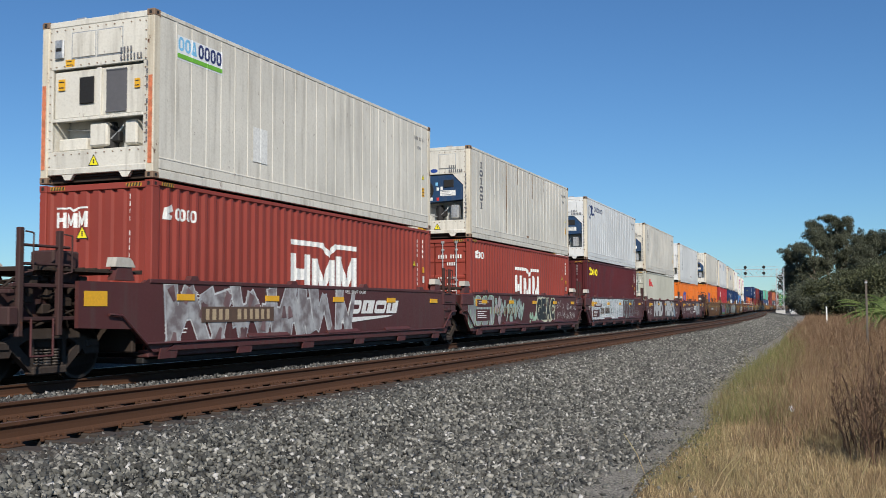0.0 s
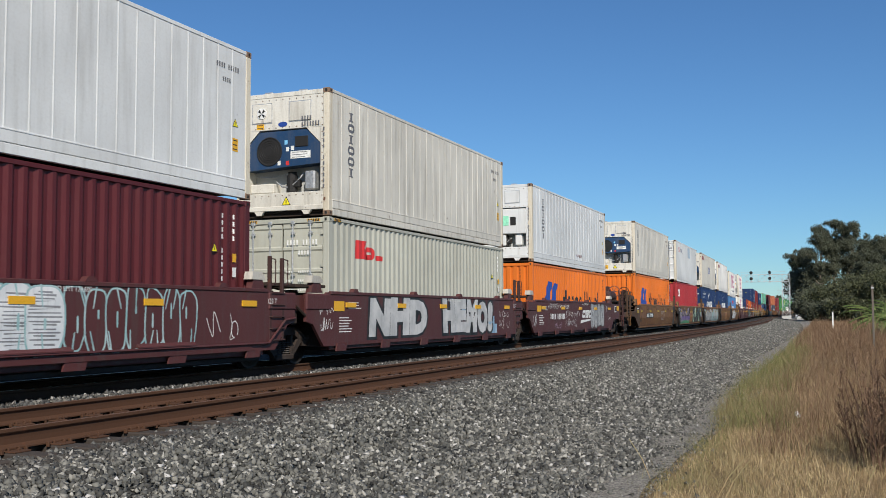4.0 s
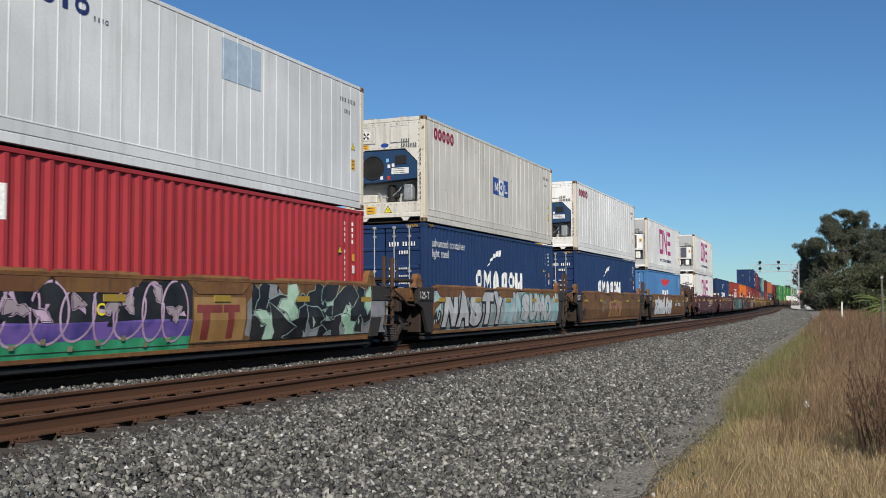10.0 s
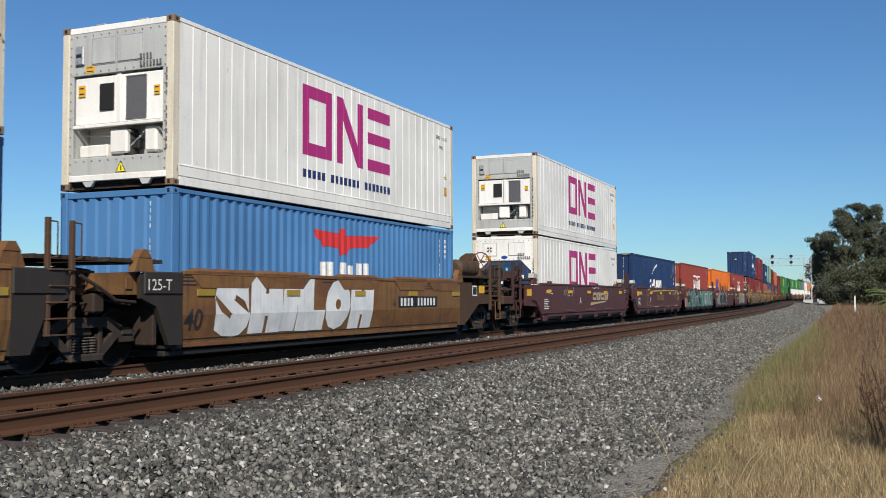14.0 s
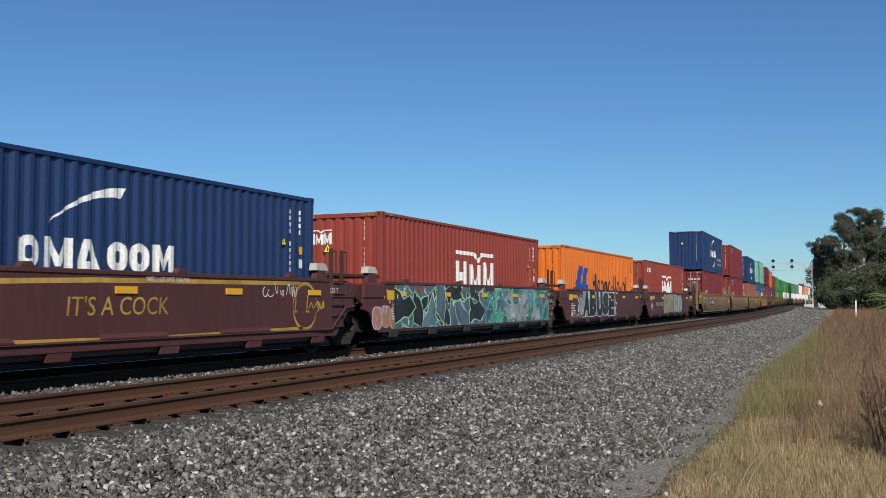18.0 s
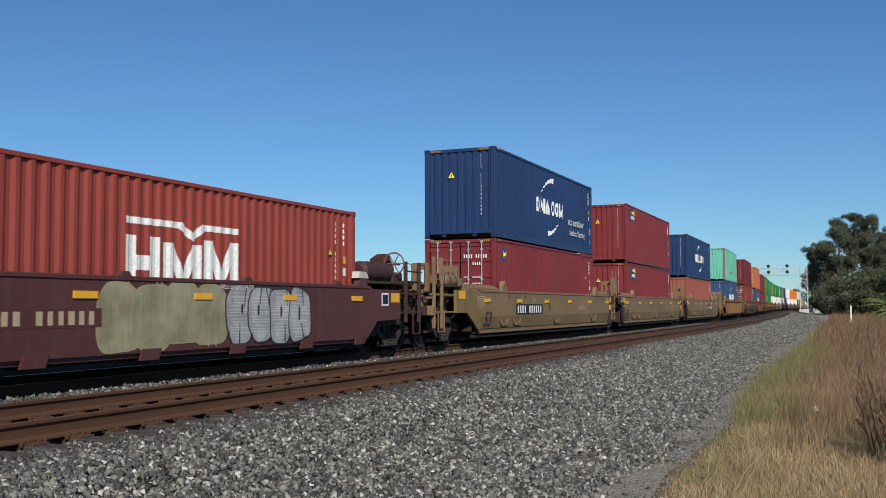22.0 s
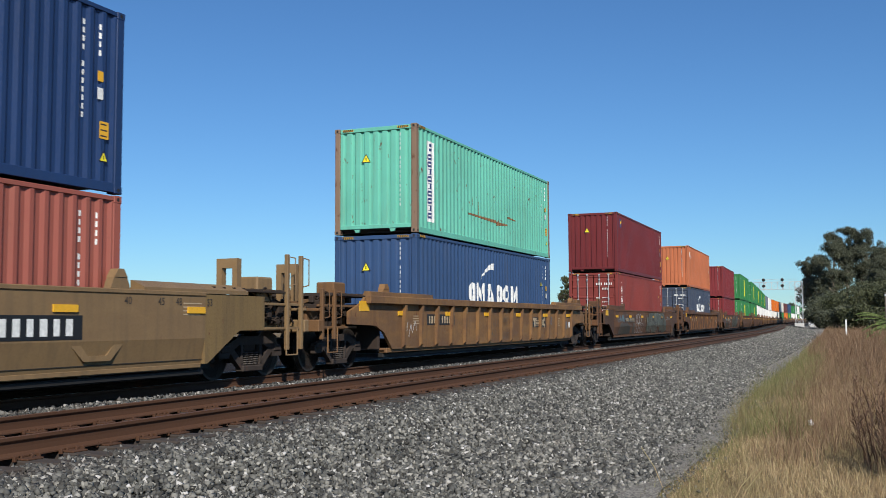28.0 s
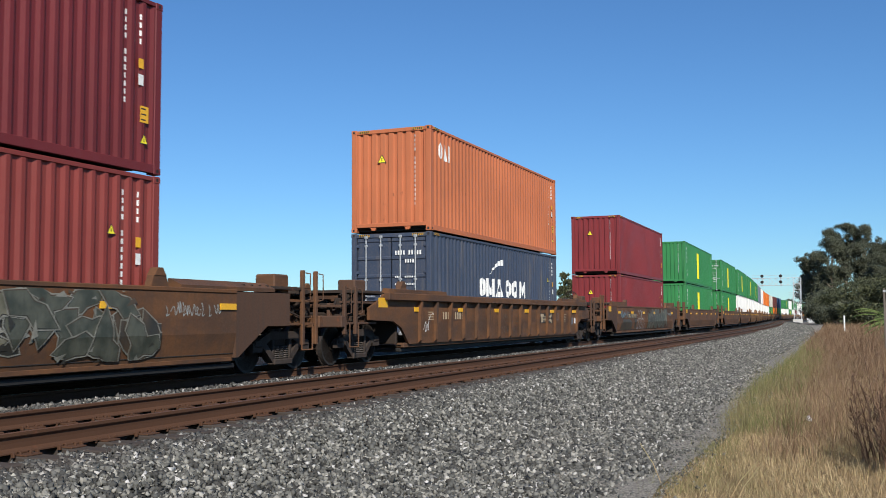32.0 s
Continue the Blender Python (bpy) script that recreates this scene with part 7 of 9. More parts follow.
def jags(car, y0, y1, z0, z1, n, seed, fills, rims, label, x=1.43, size=0.45, edge=0.035):
    """Interlocking hooked shapes of several colours, each with a bright double rim, and small bright wedges."""
    r = random.Random(seed)
    b = Build()
    def hold(q):
        return (min(max(q[0], y0), y1), min(max(q[1], z0), z1))
    for i in range(n):
        cy = y0 + (y1 - y0) * (i * 0.618034 % 1.0)
        cz = z0 + (z1 - z0) * r.uniform(0.15, 0.85)
        k, a0, turn = r.choice((4, 5, 6)), r.uniform(0, 6.28), r.uniform(0.2, 0.9)
        far = [size * r.uniform(0.55, 1.35) * (0.42 if j % 2 else 1.3) for j in range(k)]
        def shape(grow):
            pts = []
            for j in range(k):
                a, a2 = a0 + 6.283 * j / k, a0 + 6.283 * (j + 0.5) / k
                mid = (far[j] + far[(j + 1) % k]) * 0.5 * (0.72 + 0.42 * ((j * turn * 7) % 1.0))
                for rad, ang in ((far[j], a), (mid, a2)):
                    pts.append(hold((cy + (rad + grow) * math.cos(ang) * 1.15, cz + (rad + grow) * math.sin(ang))))
            return pts
        lift = 0.005 + 0.0009 * i
        for grow, up, mi in ((edge * 1.5, 0.0, len(fills)), (edge * 0.7, 0.0003, len(fills) + 1), (0.0, 0.0006, r.randrange(len(fills)))):
            pts = shape(grow)
            b.add([(x + lift + up, cy, cz)] + [(x + lift + up, *q) for q in pts], [(0, j + 1, (j + 1) % len(pts) + 1) for j in range(len(pts))], mi)
        for j in range(2):
            a = r.uniform(0, 6.28)
            p, d = Vector((cy + 0.5 * size * math.cos(a), cz + 0.5 * size * math.sin(a))), r.uniform(0.12, 0.3)
            e = a + r.uniform(-1, 1)
            q = [hold(v) for v in (p, p + Vector((math.cos(e), math.sin(e))) * d, p + Vector((math.cos(e + 0.5), math.sin(e + 0.5))) * d * 0.8)]
            b.add([(x + lift + 0.0008, *v) for v in q], [(0, 1, 2)], len(fills) + j)
    inked("graffiti", b, list(fills) + list(rims), car, label)


def dots(car, y0, y1, z0, z1, n, seed, mat, x=1.43):
    """A cloud of round sprayed dots."""
    r = random.Random(seed)
    b = Build()
    for i in range(n):
        cy, cz, q = r.uniform(y0, y1), r.uniform(z0, z1), r.uniform(0.035, 0.07)
        b.add([(x + 0.004 + 0.0002 * i, cy + q * math.cos(0.628 * j), cz + q * math.sin(0.628 * j)) for j in range(10)], [tuple(range(10))])
    inked("graffiti", b, mat, car, "cloud of sprayed dots")


def lily(car, y, z, s, fill, rim, x=1.43):
    """A sprayed lily: one petal up, two to the sides, one hanging down."""
    b = Build()
    def petal(a, long, wide, lift):
        u, v = Vector((math.cos(a), math.sin(a))), Vector((-math.sin(a), math.cos(a)))
        for grow, mi, d in ((1.0, 1, 0.0), (0.8, 0, 0.0005)):
            pts = []
            for i in range(14):
                t = 2 * math.pi * i / 14
                f = (1 - math.cos(t)) / 2
                pts.append(Vector((y, z)) + u * (long * (0.5 + (f - 0.5) * grow)) + v * (math.sin(t) * wide * grow * (0.5 + 0.5 * math.sin(math.pi * f))))
            b.add([(x + lift + d, *q) for q in pts], [tuple(range(14))], mi)
    petal(radians(14), 0.5 * s, 0.19 * s, 0.004)
    petal(radians(168), 0.5 * s, 0.19 * s, 0.0052)
    petal(radians(-90), 0.5 * s, 0.2 * s, 0.0064)
    petal(radians(90), 0.48 * s, 0.21 * s, 0.0076)
    petal(radians(-65), 0.2 * s, 0.1 * s, 0.0088)
    inked("graffiti", b, [fill, rim], car, "sprayed lily with a dark rim")


def boards(car, y, z, w, h, mat, ink, n, seed, x=1.43):
    """A reporting-mark panel: a dark plate with light bars for its characters."""
    p = part("number_panel", Build().box(x, x + 0.005, y, y + w, z, z + h), mat, car)
    inked("reporting_mark", decal(bars_row(y + w * 0.04, z + h * 0.15, n, w * 0.92 / n, h * 0.7, seed, 0.3, (4,)), (1, x + 0.005), [-99, 99], [0, 0], 0.003), ink, p)


GREY_BROWN = plain("faded_brown_panel", (0.10, 0.06, 0.04), 0.6)


def roofed(y, z=0.96, w=3.05, h=1.22, m=None):
    return ("logo", m or WHITE_INK, sign_roofed(y, z, w, h), "white logo of blocks under a roof band")


def swoosh(y, z=1.15, w=4.5, h=0.6, arc=None, lower=None):
    return ("logo", WHITE_INK, sign_swoosh(y, z, w, h, arc, lower), "white logo of rings and peaks with a curved blade")


def crest(y, z, m):
    """A small emblem with a row of rings beside it."""
    e = cut([[[(y, z), (y + 0.24, z), (y + 0.28, z + 0.08), (y + 0.12, z + 0.1), (y + 0.3, z + 0.16), (y + 0.26, z + 0.27), (y + 0.04, z + 0.2)]]])
    return ("logo", m, e + sign_rings(y + 0.32, z, 0.62, 0.22, "oooo", 0.36), "small white emblem and rings")


def upright(y=-5.0, top=2.5, low=0.93, w=0.33, m=None):
    return ("logo", m or GREY_INK, sign_upright(y, top, low, w), "upright grey sign" if m is None else "upright white sign")


STREAK = plain("rust_streak_stain", (0.19, 0.1, 0.04), 0.7, 0, 3, 0.4)
PATCH_BLUE = plain("pale_blue_patch", (0.4, 0.5, 0.58), 0.5, 0, 6, 0.12)

# Stacks: middle of each well at the start, metres along the line.
AT = [19.70, 35.10, 50.62, 65.96, 81.48, 101.18, 116.90, 132.69, 148.46, 164.17, 183.98, 199.64, 214.97, 230.40, 245.77, 267.28, 286.51, 305.97, 329.43, 353.13, 376.67, 400.19, 423.80]

END_ROOFED = (("logo", WHITE_INK, sign_roofed(-0.84, 2.14, 0.66, 0.36), "white logo of blocks under a roof band"),)
EMBLEM = ("logo", plain("navy_emblem", (0.03, 0.05, 0.14), 0.5), [rect(-5.43, -5.03, 2.2, 2.62)], "small navy emblem")

# -- the five-unit burgundy car at the head
for k, (lead, tail) in enumerate(((True, False), (False, False), (False, False), (False, False), (False, True))):
    c = put_car(well_car("burgundy five-unit well car, dusty and covered in graffiti", "forty", BURGUNDY, 7.7, lead, tail, k + 1, "burgundy well cars"), AT[k])
    stencils(c, ((-5.55, 1.32, 0.9, 3), (-6.0, 0.98, 0.8, 6)), BURGUNDY)
    writing(c, "WELL LD LMT 124,600", 0.45, 1.42, 0.11, WHITE_INK, x=1.445)
    if 0 < k < 4:
        writing(c, "125 T", 6.35, 1.28, 0.15, WHITE_INK, x=1.458)
    if k == 0:
        wildstyle(c, -6.0, 0.9, 0.5, 1.5, 7, 4, SP["worn"], SP["silver"], None, "worn silver-white graffiti", SP["dusk"], thick=0.26)
        boards(c, -5.0, 0.84, 2.4, 0.28, GREY_BROWN, BUFF_INK, 11, 3, 1.447)
        part("logo", decal(sign_slanted(0.55, 0.96, 2.75, 0.31), (1, 1.43), [-99, 99], [0, 0], 0.012), WHITE_INK, c, "white slanted logo")
    elif k == 1:
        for q, (a, z2, k2, col) in enumerate(((-3.93, 1.0, 1.08, "blush"), (-2.68, 1.0, 1.12, "frost"), (-1.75, 1.06, 0.82, "fog"))):
            lily(c, a, z2, k2, SP[col], SP["stain"])
        wildstyle(c, -4.6, -1.1, 0.62, 1.4, 5, 19, SP["frost"], SP["stain"], None, "pale green smears behind the lilies", None, thick=0.1, x=1.424)
        inked("reporting_mark", decal(bars_row(-4.85, 0.88, 11, 0.27, 0.22, 3, 0.6, (4,)), (1, 1.444), [-99, 99], [0, 0], 0.004), SP["khaki"], c)
        bubbles(c, -6.9, -4.5, 0.5, 1.46, 4, 8, SP["ash"], SP["mint"], "grey graffiti shapes with pale green rims", lap=0.95)
        part("number_panel", Build().box(1.43, 1.443, -6.1, -4.7, 1.12, 1.34), BURGUNDY, c, "burgundy data panel left bare")
        part("number_panel", Build().box(1.43, 1.443, -6.2, -4.9, 0.68, 1.04), BURGUNDY, c, "burgundy data panel left bare")
        stencils(c, ((-6.0, 1.26, 1.2, 2), (-6.1, 0.96, 1.1, 4)), BURGUNDY, x=1.444)
        sprayed_word(c, "GEAC", 0.42, 2.9, 0.56, 1.45, SP["black"], SP["cream"], 9, "black letters with a cream rim", bold=0.07, rim=0.085)
        wildstyle(c, -0.5, 0.45, 0.5, 0.95, 3, 12, SP["mint"], SP["dusk"], None, "pale green graffiti", None, thick=0.08)
        tag_scrawl(c, 3.0, 4.4, 0.65, 1.42, 12)
        tag_scrawl(c, 4.4, 6.3, 0.6, 1.3, 13)
    elif k == 2:
        bubbles(c, -6.1, 0.85, 0.48, 1.53, 13, 14, SP["white"], SP["ice"], "white and pale blue graffiti", hatch=SP["ash"], lap=1.35)
        tag_scrawl(c, -7.1, -6.3, 0.9, 1.45, 15)
        for a, b, z, h in ((-5.69, -4.26, 1.12, 0.15), (-6.05, -4.72, 0.67, 0.32)):
            part("number_panel", Build().box(1.43, 1.454, a, b, z, z + h), BURGUNDY, c, "burgundy data panel left bare")
        stencils(c, ((-5.5, 1.22, 1.3, 2), (-5.95, 0.9, 1.1, 4)), BURGUNDY, x=1.454)
        inked("reporting_mark", decal(bars_row(-4.45, 0.8, 10, 0.205, 0.28, 3, 0.2, (4,)), (1, 1.45), [-99, 99], [0, 0], 0.004), GREY_BROWN, c)
        writing(c, "D", -2.1, 0.8, 0.34, GREY_BROWN, x=1.454, bold=0.02)
        bubbles(c, 0.95, 4.1, 0.5, 1.5, 7, 15, BURGUNDY, SP["ice"], "outlined white and pale blue graffiti", lap=0.95)
        tag_scrawl(c, 4.3, 5.6, 0.6, 1.2, 7)
    elif k == 3:
        sprayed_word(c, "NHD", -4.5, -1.0, 0.46, 1.5, SP["chrome"], SP["black"], 20, "silver letters with a black rim", bold=0.08, rim=0.06)
        part("graffiti", decal([rect(4.0, 4.75, 0.46, 0.75), (3.9, 0.75, 0.95, 4.5, 0.75, 1.0), rect(1.45, 1.9, 0.9, 1.45)], (1, 1.43), [-99, 99], [0, 0], 0.004), SP["sky"], c, "pale blue sprayed clouds")
        sprayed_word(c, "HEMO!", 0.1, 4.3, 0.46, 1.52, SP["chrome"], SP["black"], 22, "silver letters with a black rim", bold=0.09, rim=0.07)
        tag_scrawl(c, 4.95, 5.9, 0.55, 1.35, 23)
        tag_scrawl(c, -6.9, -6.3, 0.7, 1.4, 6)
    else:
        boards(c, -4.62, 0.8, 2.4, 0.3, BURGUNDY, WHITE_INK, 11, 3)
        tag_scrawl(c, -5.1, -1.4, 1.24, 1.48, 3)
        tag_scrawl(c, -4.1, -2.9, 0.48, 0.78, 5, SP["pink"], w=0.015)
        tag_scrawl(c, -2.4, -0.3, 0.5, 1.3, 8)
        tag_scrawl(c, -7.0, -6.4, 0.55, 1.1, 9)
        bubbles(c, 2.05, 4.6, 0.42, 1.5, 4, 33, SP["tin"], SP["black"], "hatched silver bubble graffiti with black rims", hatch=SP["steel"])
        tag_scrawl(c, 4.5, 5.2, 1.1, 1.48, 34)
        writing(c, "L 261-E", 5.55, 0.78, 0.16, WHITE_INK)
        part("logo", decal(sign_slanted(0.42, 0.88, 2.3, 0.33), (1, 1.43), [-99, 99], [0, 0], 0.004), WHITE_INK, c, "white slanted logo")



def stack(k, lower, upper=None, low_h=2.896, base=FLOOR):
    load(lower, AT[k], base)
    if upper is not None:
        load(upper, AT[k], base + low_h + 0.03)


stack(0, container("oxide-red corrugated container with white block logos", C["rust_red"], marks=(roofed(-1.55), crest(-5.77, 2.25, WHITE_INK)), end_marks=END_ROOFED, seed=2),
      reefer("grubby cream refrigerated container with a white cooling unit", C["cream"], "white", (("patch", plain("pale_sign_panel", (0.78, 0.8, 0.8), 0.5, 0, 10, 0.06), [rect(-5.46, -4.08, 2.17, 2.6)], "white sign panel"), ("logo", SKY_INK, sign_rings(-5.43, 2.33, 0.56, 0.25, "ooa", 0.34), "light blue sign"), ("logo", NAVY_INK, sign_rings(-4.85, 2.32, 0.74, 0.26, "oooo", 0.36), "navy sign"), ("logo", GREEN_INK, [rect(-5.45, -4.1, 2.2, 2.28)], "green band"), ("patch", WHITE_INK, [rect(-3.03, -2.5, 0.69, 1.38)], "white repair patch")), 3))
for _x in (-1.15, 1.15):
    part("warning_strip", Build().box(_x - 0.04, _x + 0.04, -6.098, -6.0925, 0.25, 1.75), plain("faded_orange_sheet", (0.55, 0.17, 0.08), 0.6, 0, 14, 0.3), MOVERS[-1][0], "faded orange warning strip")
stack(1, container("oxide-red corrugated container with white block logos", C["rust_red"], front="doors", marks=(roofed(-1.4), crest(-5.6, 2.3, WHITE_INK)), seed=4),
      reefer("cream refrigerated container with a blue cooling unit", C["cream"], "blue", (upright(), ("rust_streak", STREAK, [(-2.4, 0.36, 2.8, -2.36, 0.36, 2.8), rect(-2.44, -2.4, 1.2, 2.8), rect(-1.12, -1.08, 2.2, 2.8), rect(0.77, 0.81, 1.9, 2.8), rect(2.3, 2.33, 2.3, 2.8), rect(-0.02, 0.25, 0.38, 0.44)], "orange rust streaks")), 4))
stack(2, container("dark maroon corrugated container with yellow lettering blocks", C["maroon"], marks=(("logo", LEMON_INK, sign_rings(-5.62, 2.22, 1.68, 0.32, "ooooo", 0.36) + [rect(-5.62, -5.28, 2.5, 2.58)], "yellow sign of rings and posts"),), end_marks=(("logo", LEMON_INK, sign_rings(-0.6, 2.3, 0.85, 0.17, "ooooo", 0.36), "small yellow sign"),), seed=6),
      reefer("pale grey-white refrigerated container with a blue cooling unit", C["pale"], "blue", (("logo", NAVY_INK, arc_traps(-5.2, 2.3, 0.2, 0.2, 5.6, 0.1, 22) + arc_traps(-5.35, 2.25, 0.3, 1.6, 5.4, 0.09, 18) + cut([[[(-5.2, 2.3), (-5.05, 2.58), (-4.85, 2.55), (-4.72, 2.42), (-4.86, 2.4), (-4.9, 2.2), (-4.45, 2.24), (-4.4, 2.05), (-4.5, 2.14), (-5.0, 2.08)]]]) + sign_rings(-4.5, 2.33, 1.78, 0.22, "oooooo", 0.3), "navy emblem and rings"),), 5))
stack(3, container("putty-grey corrugated container with a red emblem", C["putty"], front="doors", marks=(("logo", RED_INK, cut([[[(-4.75, 2.02), (-4.7, 2.46), (-4.1, 2.46), (-4.3, 2.3), (-4.0, 2.02)]], loop(-4.25, -3.75, 2.02, 2.32, 0.12), box(-3.7, -3.25, 2.02, 2.14)]), "red emblem"),), seed=8),
      reefer("cream refrigerated container with a blue cooling unit", C["cream"], "blue", (upright(),), 6))
HL = lambda top=2.17: (("logo", BLUE_INK, sign_slants(-3.98, top), "leaning blue slabs"), ("logo", BLACK_INK, sign_word(-1.82, top - 1.13, 6.3, 0.84), "row of black rings and posts"))
stack(4, container("orange corrugated container with blue slabs and black lettering blocks", C["orange"], H=2.591, marks=HL(1.96), seed=10, hi=False, ink=BLACK_INK),
      reefer("pale white refrigerated container with a black square fan opening", C["pale"], "star", (upright(-4.58, 2.46, 0.9), ), 7), 2.591, FLOOR)
writing(MOVERS[-1][0], "NO FORKLIFT", 0.45, 0.5, 0.17, SP["red"], "notice", 1.212, 0.0, 0.006)
# -- the five-unit ochre car
for k in range(5, 10):
    c = put_car(well_car("ochre-brown five-unit well car with stains and graffiti", "forty", OCHRE, 7.87, k == 5, k == 9, k + 10, "ochre well cars"), AT[k])
    stencils(c, ((-6.2, 1.42, 0.8, 3), (-1.5, 1.46, 0.8, 2), (3.6, 1.42, 0.8, 3)), OCHRE, tone=BLACK_INK)
    if k == 5:
        boards(c, -3.95, 0.8, 2.3, 0.28, PLATE, WHITE_INK, 11, 6)
        writing(c, "B", -1.6, 0.84, 0.28, BLACK_INK)
        writing(c, "40", -5.9, 0.56, 0.5, BLACK_INK, bold=0.02)
        loops(c, 1.3, 2.6, 0.62, 1.22, 4, 4, SP["silver"], w=0.03)
        writing(c, "TANG", -3.6, 1.28, 0.2, SP["black"], "graffiti", 1.447, 0.1, 0.006)
    elif k == 6:
        for z2, z3, col, tone in ((0.32, 0.6, "green", "green"), (0.56, 0.86, "violet", "violet"), (0.84, 1.49, "black", "black")):
            rb = random.Random(int(z2 * 100))
            cuts = [(-6.1 + 0.45 * i, z2 - rb.uniform(0, 0.03), z3 - rb.uniform(0, 0.05)) for i in range(13)]
            inked("graffiti", decal([(a[0], a[1], a[2], q[0], q[1], q[2]) for a, q in zip(cuts, cuts[1:])], (1, 1.43), [-99, 99], [0, 0], 0.003 + 0.002 * z2), SP[col], c, tone + " graffiti band")
        inked("graffiti", decal([rect(-5.2 + 0.55 * i, -5.1 + 0.55 * i, 0.4 + 0.06 * (i % 3), 0.48 + 0.06 * (i % 3)) for i in range(8)], (1, 1.455), [-99, 99], [0, 0], 0.004), SP["olive"], c, "small yellow sprayed flowers")
        loops(c, -5.9, -0.9, 0.46, 1.47, 9, 41, SP["pink"], w=0.04, x=1.433)
        jags(c, -5.7, -0.9, 0.75, 1.46, 9, 47, [SP["pink"], SP["blush"]], [SP["pink"], SP["black"]], "pink sprayed wedges", x=1.434, size=0.13, edge=0.02)
        writing(c, "C", -3.05, 0.92, 0.26, LEMON_INK, x=1.458, bold=0.02)
        wildstyle(c, -6.3, -5.45, 0.4, 1.4, 2, 43, SP["ash"], SP["black"], None, "grey graffiti wisps", SP["pink"], thick=0.12)
        part("logo", Build().box(1.43, 1.434, -0.65, 0.9, 0.42, 1.2), SP["buff"], c, "buff logo panel")
        part("logo", decal([rect(-0.58, 0.16, 0.93, 1.07), (-0.42, 0.46, 0.93, -0.2, 0.46, 0.93), rect(0.2, 0.7, 0.93, 1.07), (0.34, 0.46, 0.93, 0.54, 0.46, 0.93)], (1, 1.434), [-99, 99], [0, 0], 0.003), SP["red"], c, "dark red block logo")
        inked("graffiti", decal([(0.95, 0.5, 1.1, 1.4, 0.42, 1.46), rect(1.4, 6.0, 0.4, 1.48)], (1, 1.43), [-99, 99], [0, 0], 0.003), SP["ash"], c, "grey sprayed ground")
        jags(c, 1.1, 6.0, 0.4, 1.49, 24, 42, [SP["black"], SP["black"], SP["mint"], SP["black"]], [SP["frost"], SP["black"]], "black hooked shapes with pale green rims", size=0.4, edge=0.028)
        part("graffiti", decal([rect(6.0, 6.95, 0.4, 1.4)], (1, 1.43), [-99, 99], [0, 0], 0.004), SP["ash"], c, "grey sprayed ground")
    elif k == 7:
        part("graffiti", decal([(-5.45, 0.36, 1.2, -5.2, 0.34, 1.44), rect(-5.2, 5.9, 0.34, 1.45), (5.9, 0.36, 1.45, 6.1, 0.5, 1.3)], (1, 1.43), [-99, 99], [0, 0], 0.0025), SP["fog"], c, "pale grey-green sprayed ground")
        sprayed_word(c, "NASTY", -5.3, -0.3, 0.4, 1.48, SP["chrome"], SP["black"], 44, "big silver letters with a black rim", bold=0.07, rim=0.07)
        part("graffiti", decal([(-6.0, 1.1, 1.4, -5.5, 1.2, 1.45), (-5.9, 0.5, 0.9, -5.5, 0.7, 1.1), rect(-0.2, 0.5, 0.5, 1.4)], (1, 1.43), [-99, 99], [0, 0], 0.004), SP["ice"], c, "pale aqua sprayed clouds")
        wildstyle(c, -0.2, 6.0, 0.4, 1.45, 6, 45, SP["ice"], SP["clay"], SP["ice"], "pale aqua sprayed ground", SP["chrome"], thick=0.3, x=1.425)
        sprayed_word(c, "SUMO", 1.5, 5.0, 0.42, 1.42, SP["chrome"], SP["teal"], 46, "big silver letters with a teal rim", bold=0.08, rim=0.05, x=1.445)
    elif k == 8:
        part("logo", Build().box(1.43, 1.434, -1.06, 1.5, 0.45, 1.15), SP["buff"], c, "yellowish logo panel")
        part("logo", decal([rect(-0.82, 0.3, 0.95, 1.07), rect(-0.6, -0.44, 0.48, 0.95), rect(-0.1, 0.06, 0.48, 0.95)] + line_traps([(0.4, 1.05), (1.1, 0.5)], 0.13) + line_traps([(0.45, 0.5), (1.08, 1.05)], 0.13), (1, 1.434), [-99, 99], [0, 0], 0.003), SP["red"], c, "dark red block logo")
        writing(c, "E", -3.05, 0.88, 0.3, BLACK_INK, bold=0.02)
        tag_scrawl(c, -2.7, -1.9, 0.7, 1.35, 4, SP["ice"])
    else:
        sprayed_word(c, "SHILOH", -5.2, 0.8, 0.36, 1.5, SP["white"], None, 51, "big white bubble letters", bold=0.15)
        boards(c, 2.13, 0.84, 2.34, 0.27, PLATE, WHITE_INK, 11, 8)
        writing(c, "A", 1.82, 0.86, 0.28, BLACK_INK)
    if k != 5:
        writing(c, "125-T", -7.0, 1.21, 0.26, WHITE_INK, x=1.456)
        writing(c, "40", -6.0, 0.55, 0.5, BLACK_INK, bold=0.02)
stack(5, container("orange corrugated container with blue slabs and black lettering blocks", C["orange"], marks=HL(), seed=12, ink=BLACK_INK),
      reefer("cream refrigerated container with a blue cooling unit", C["cream"], "blue", (upright(-5.06, 2.46, 0.93),), 8))
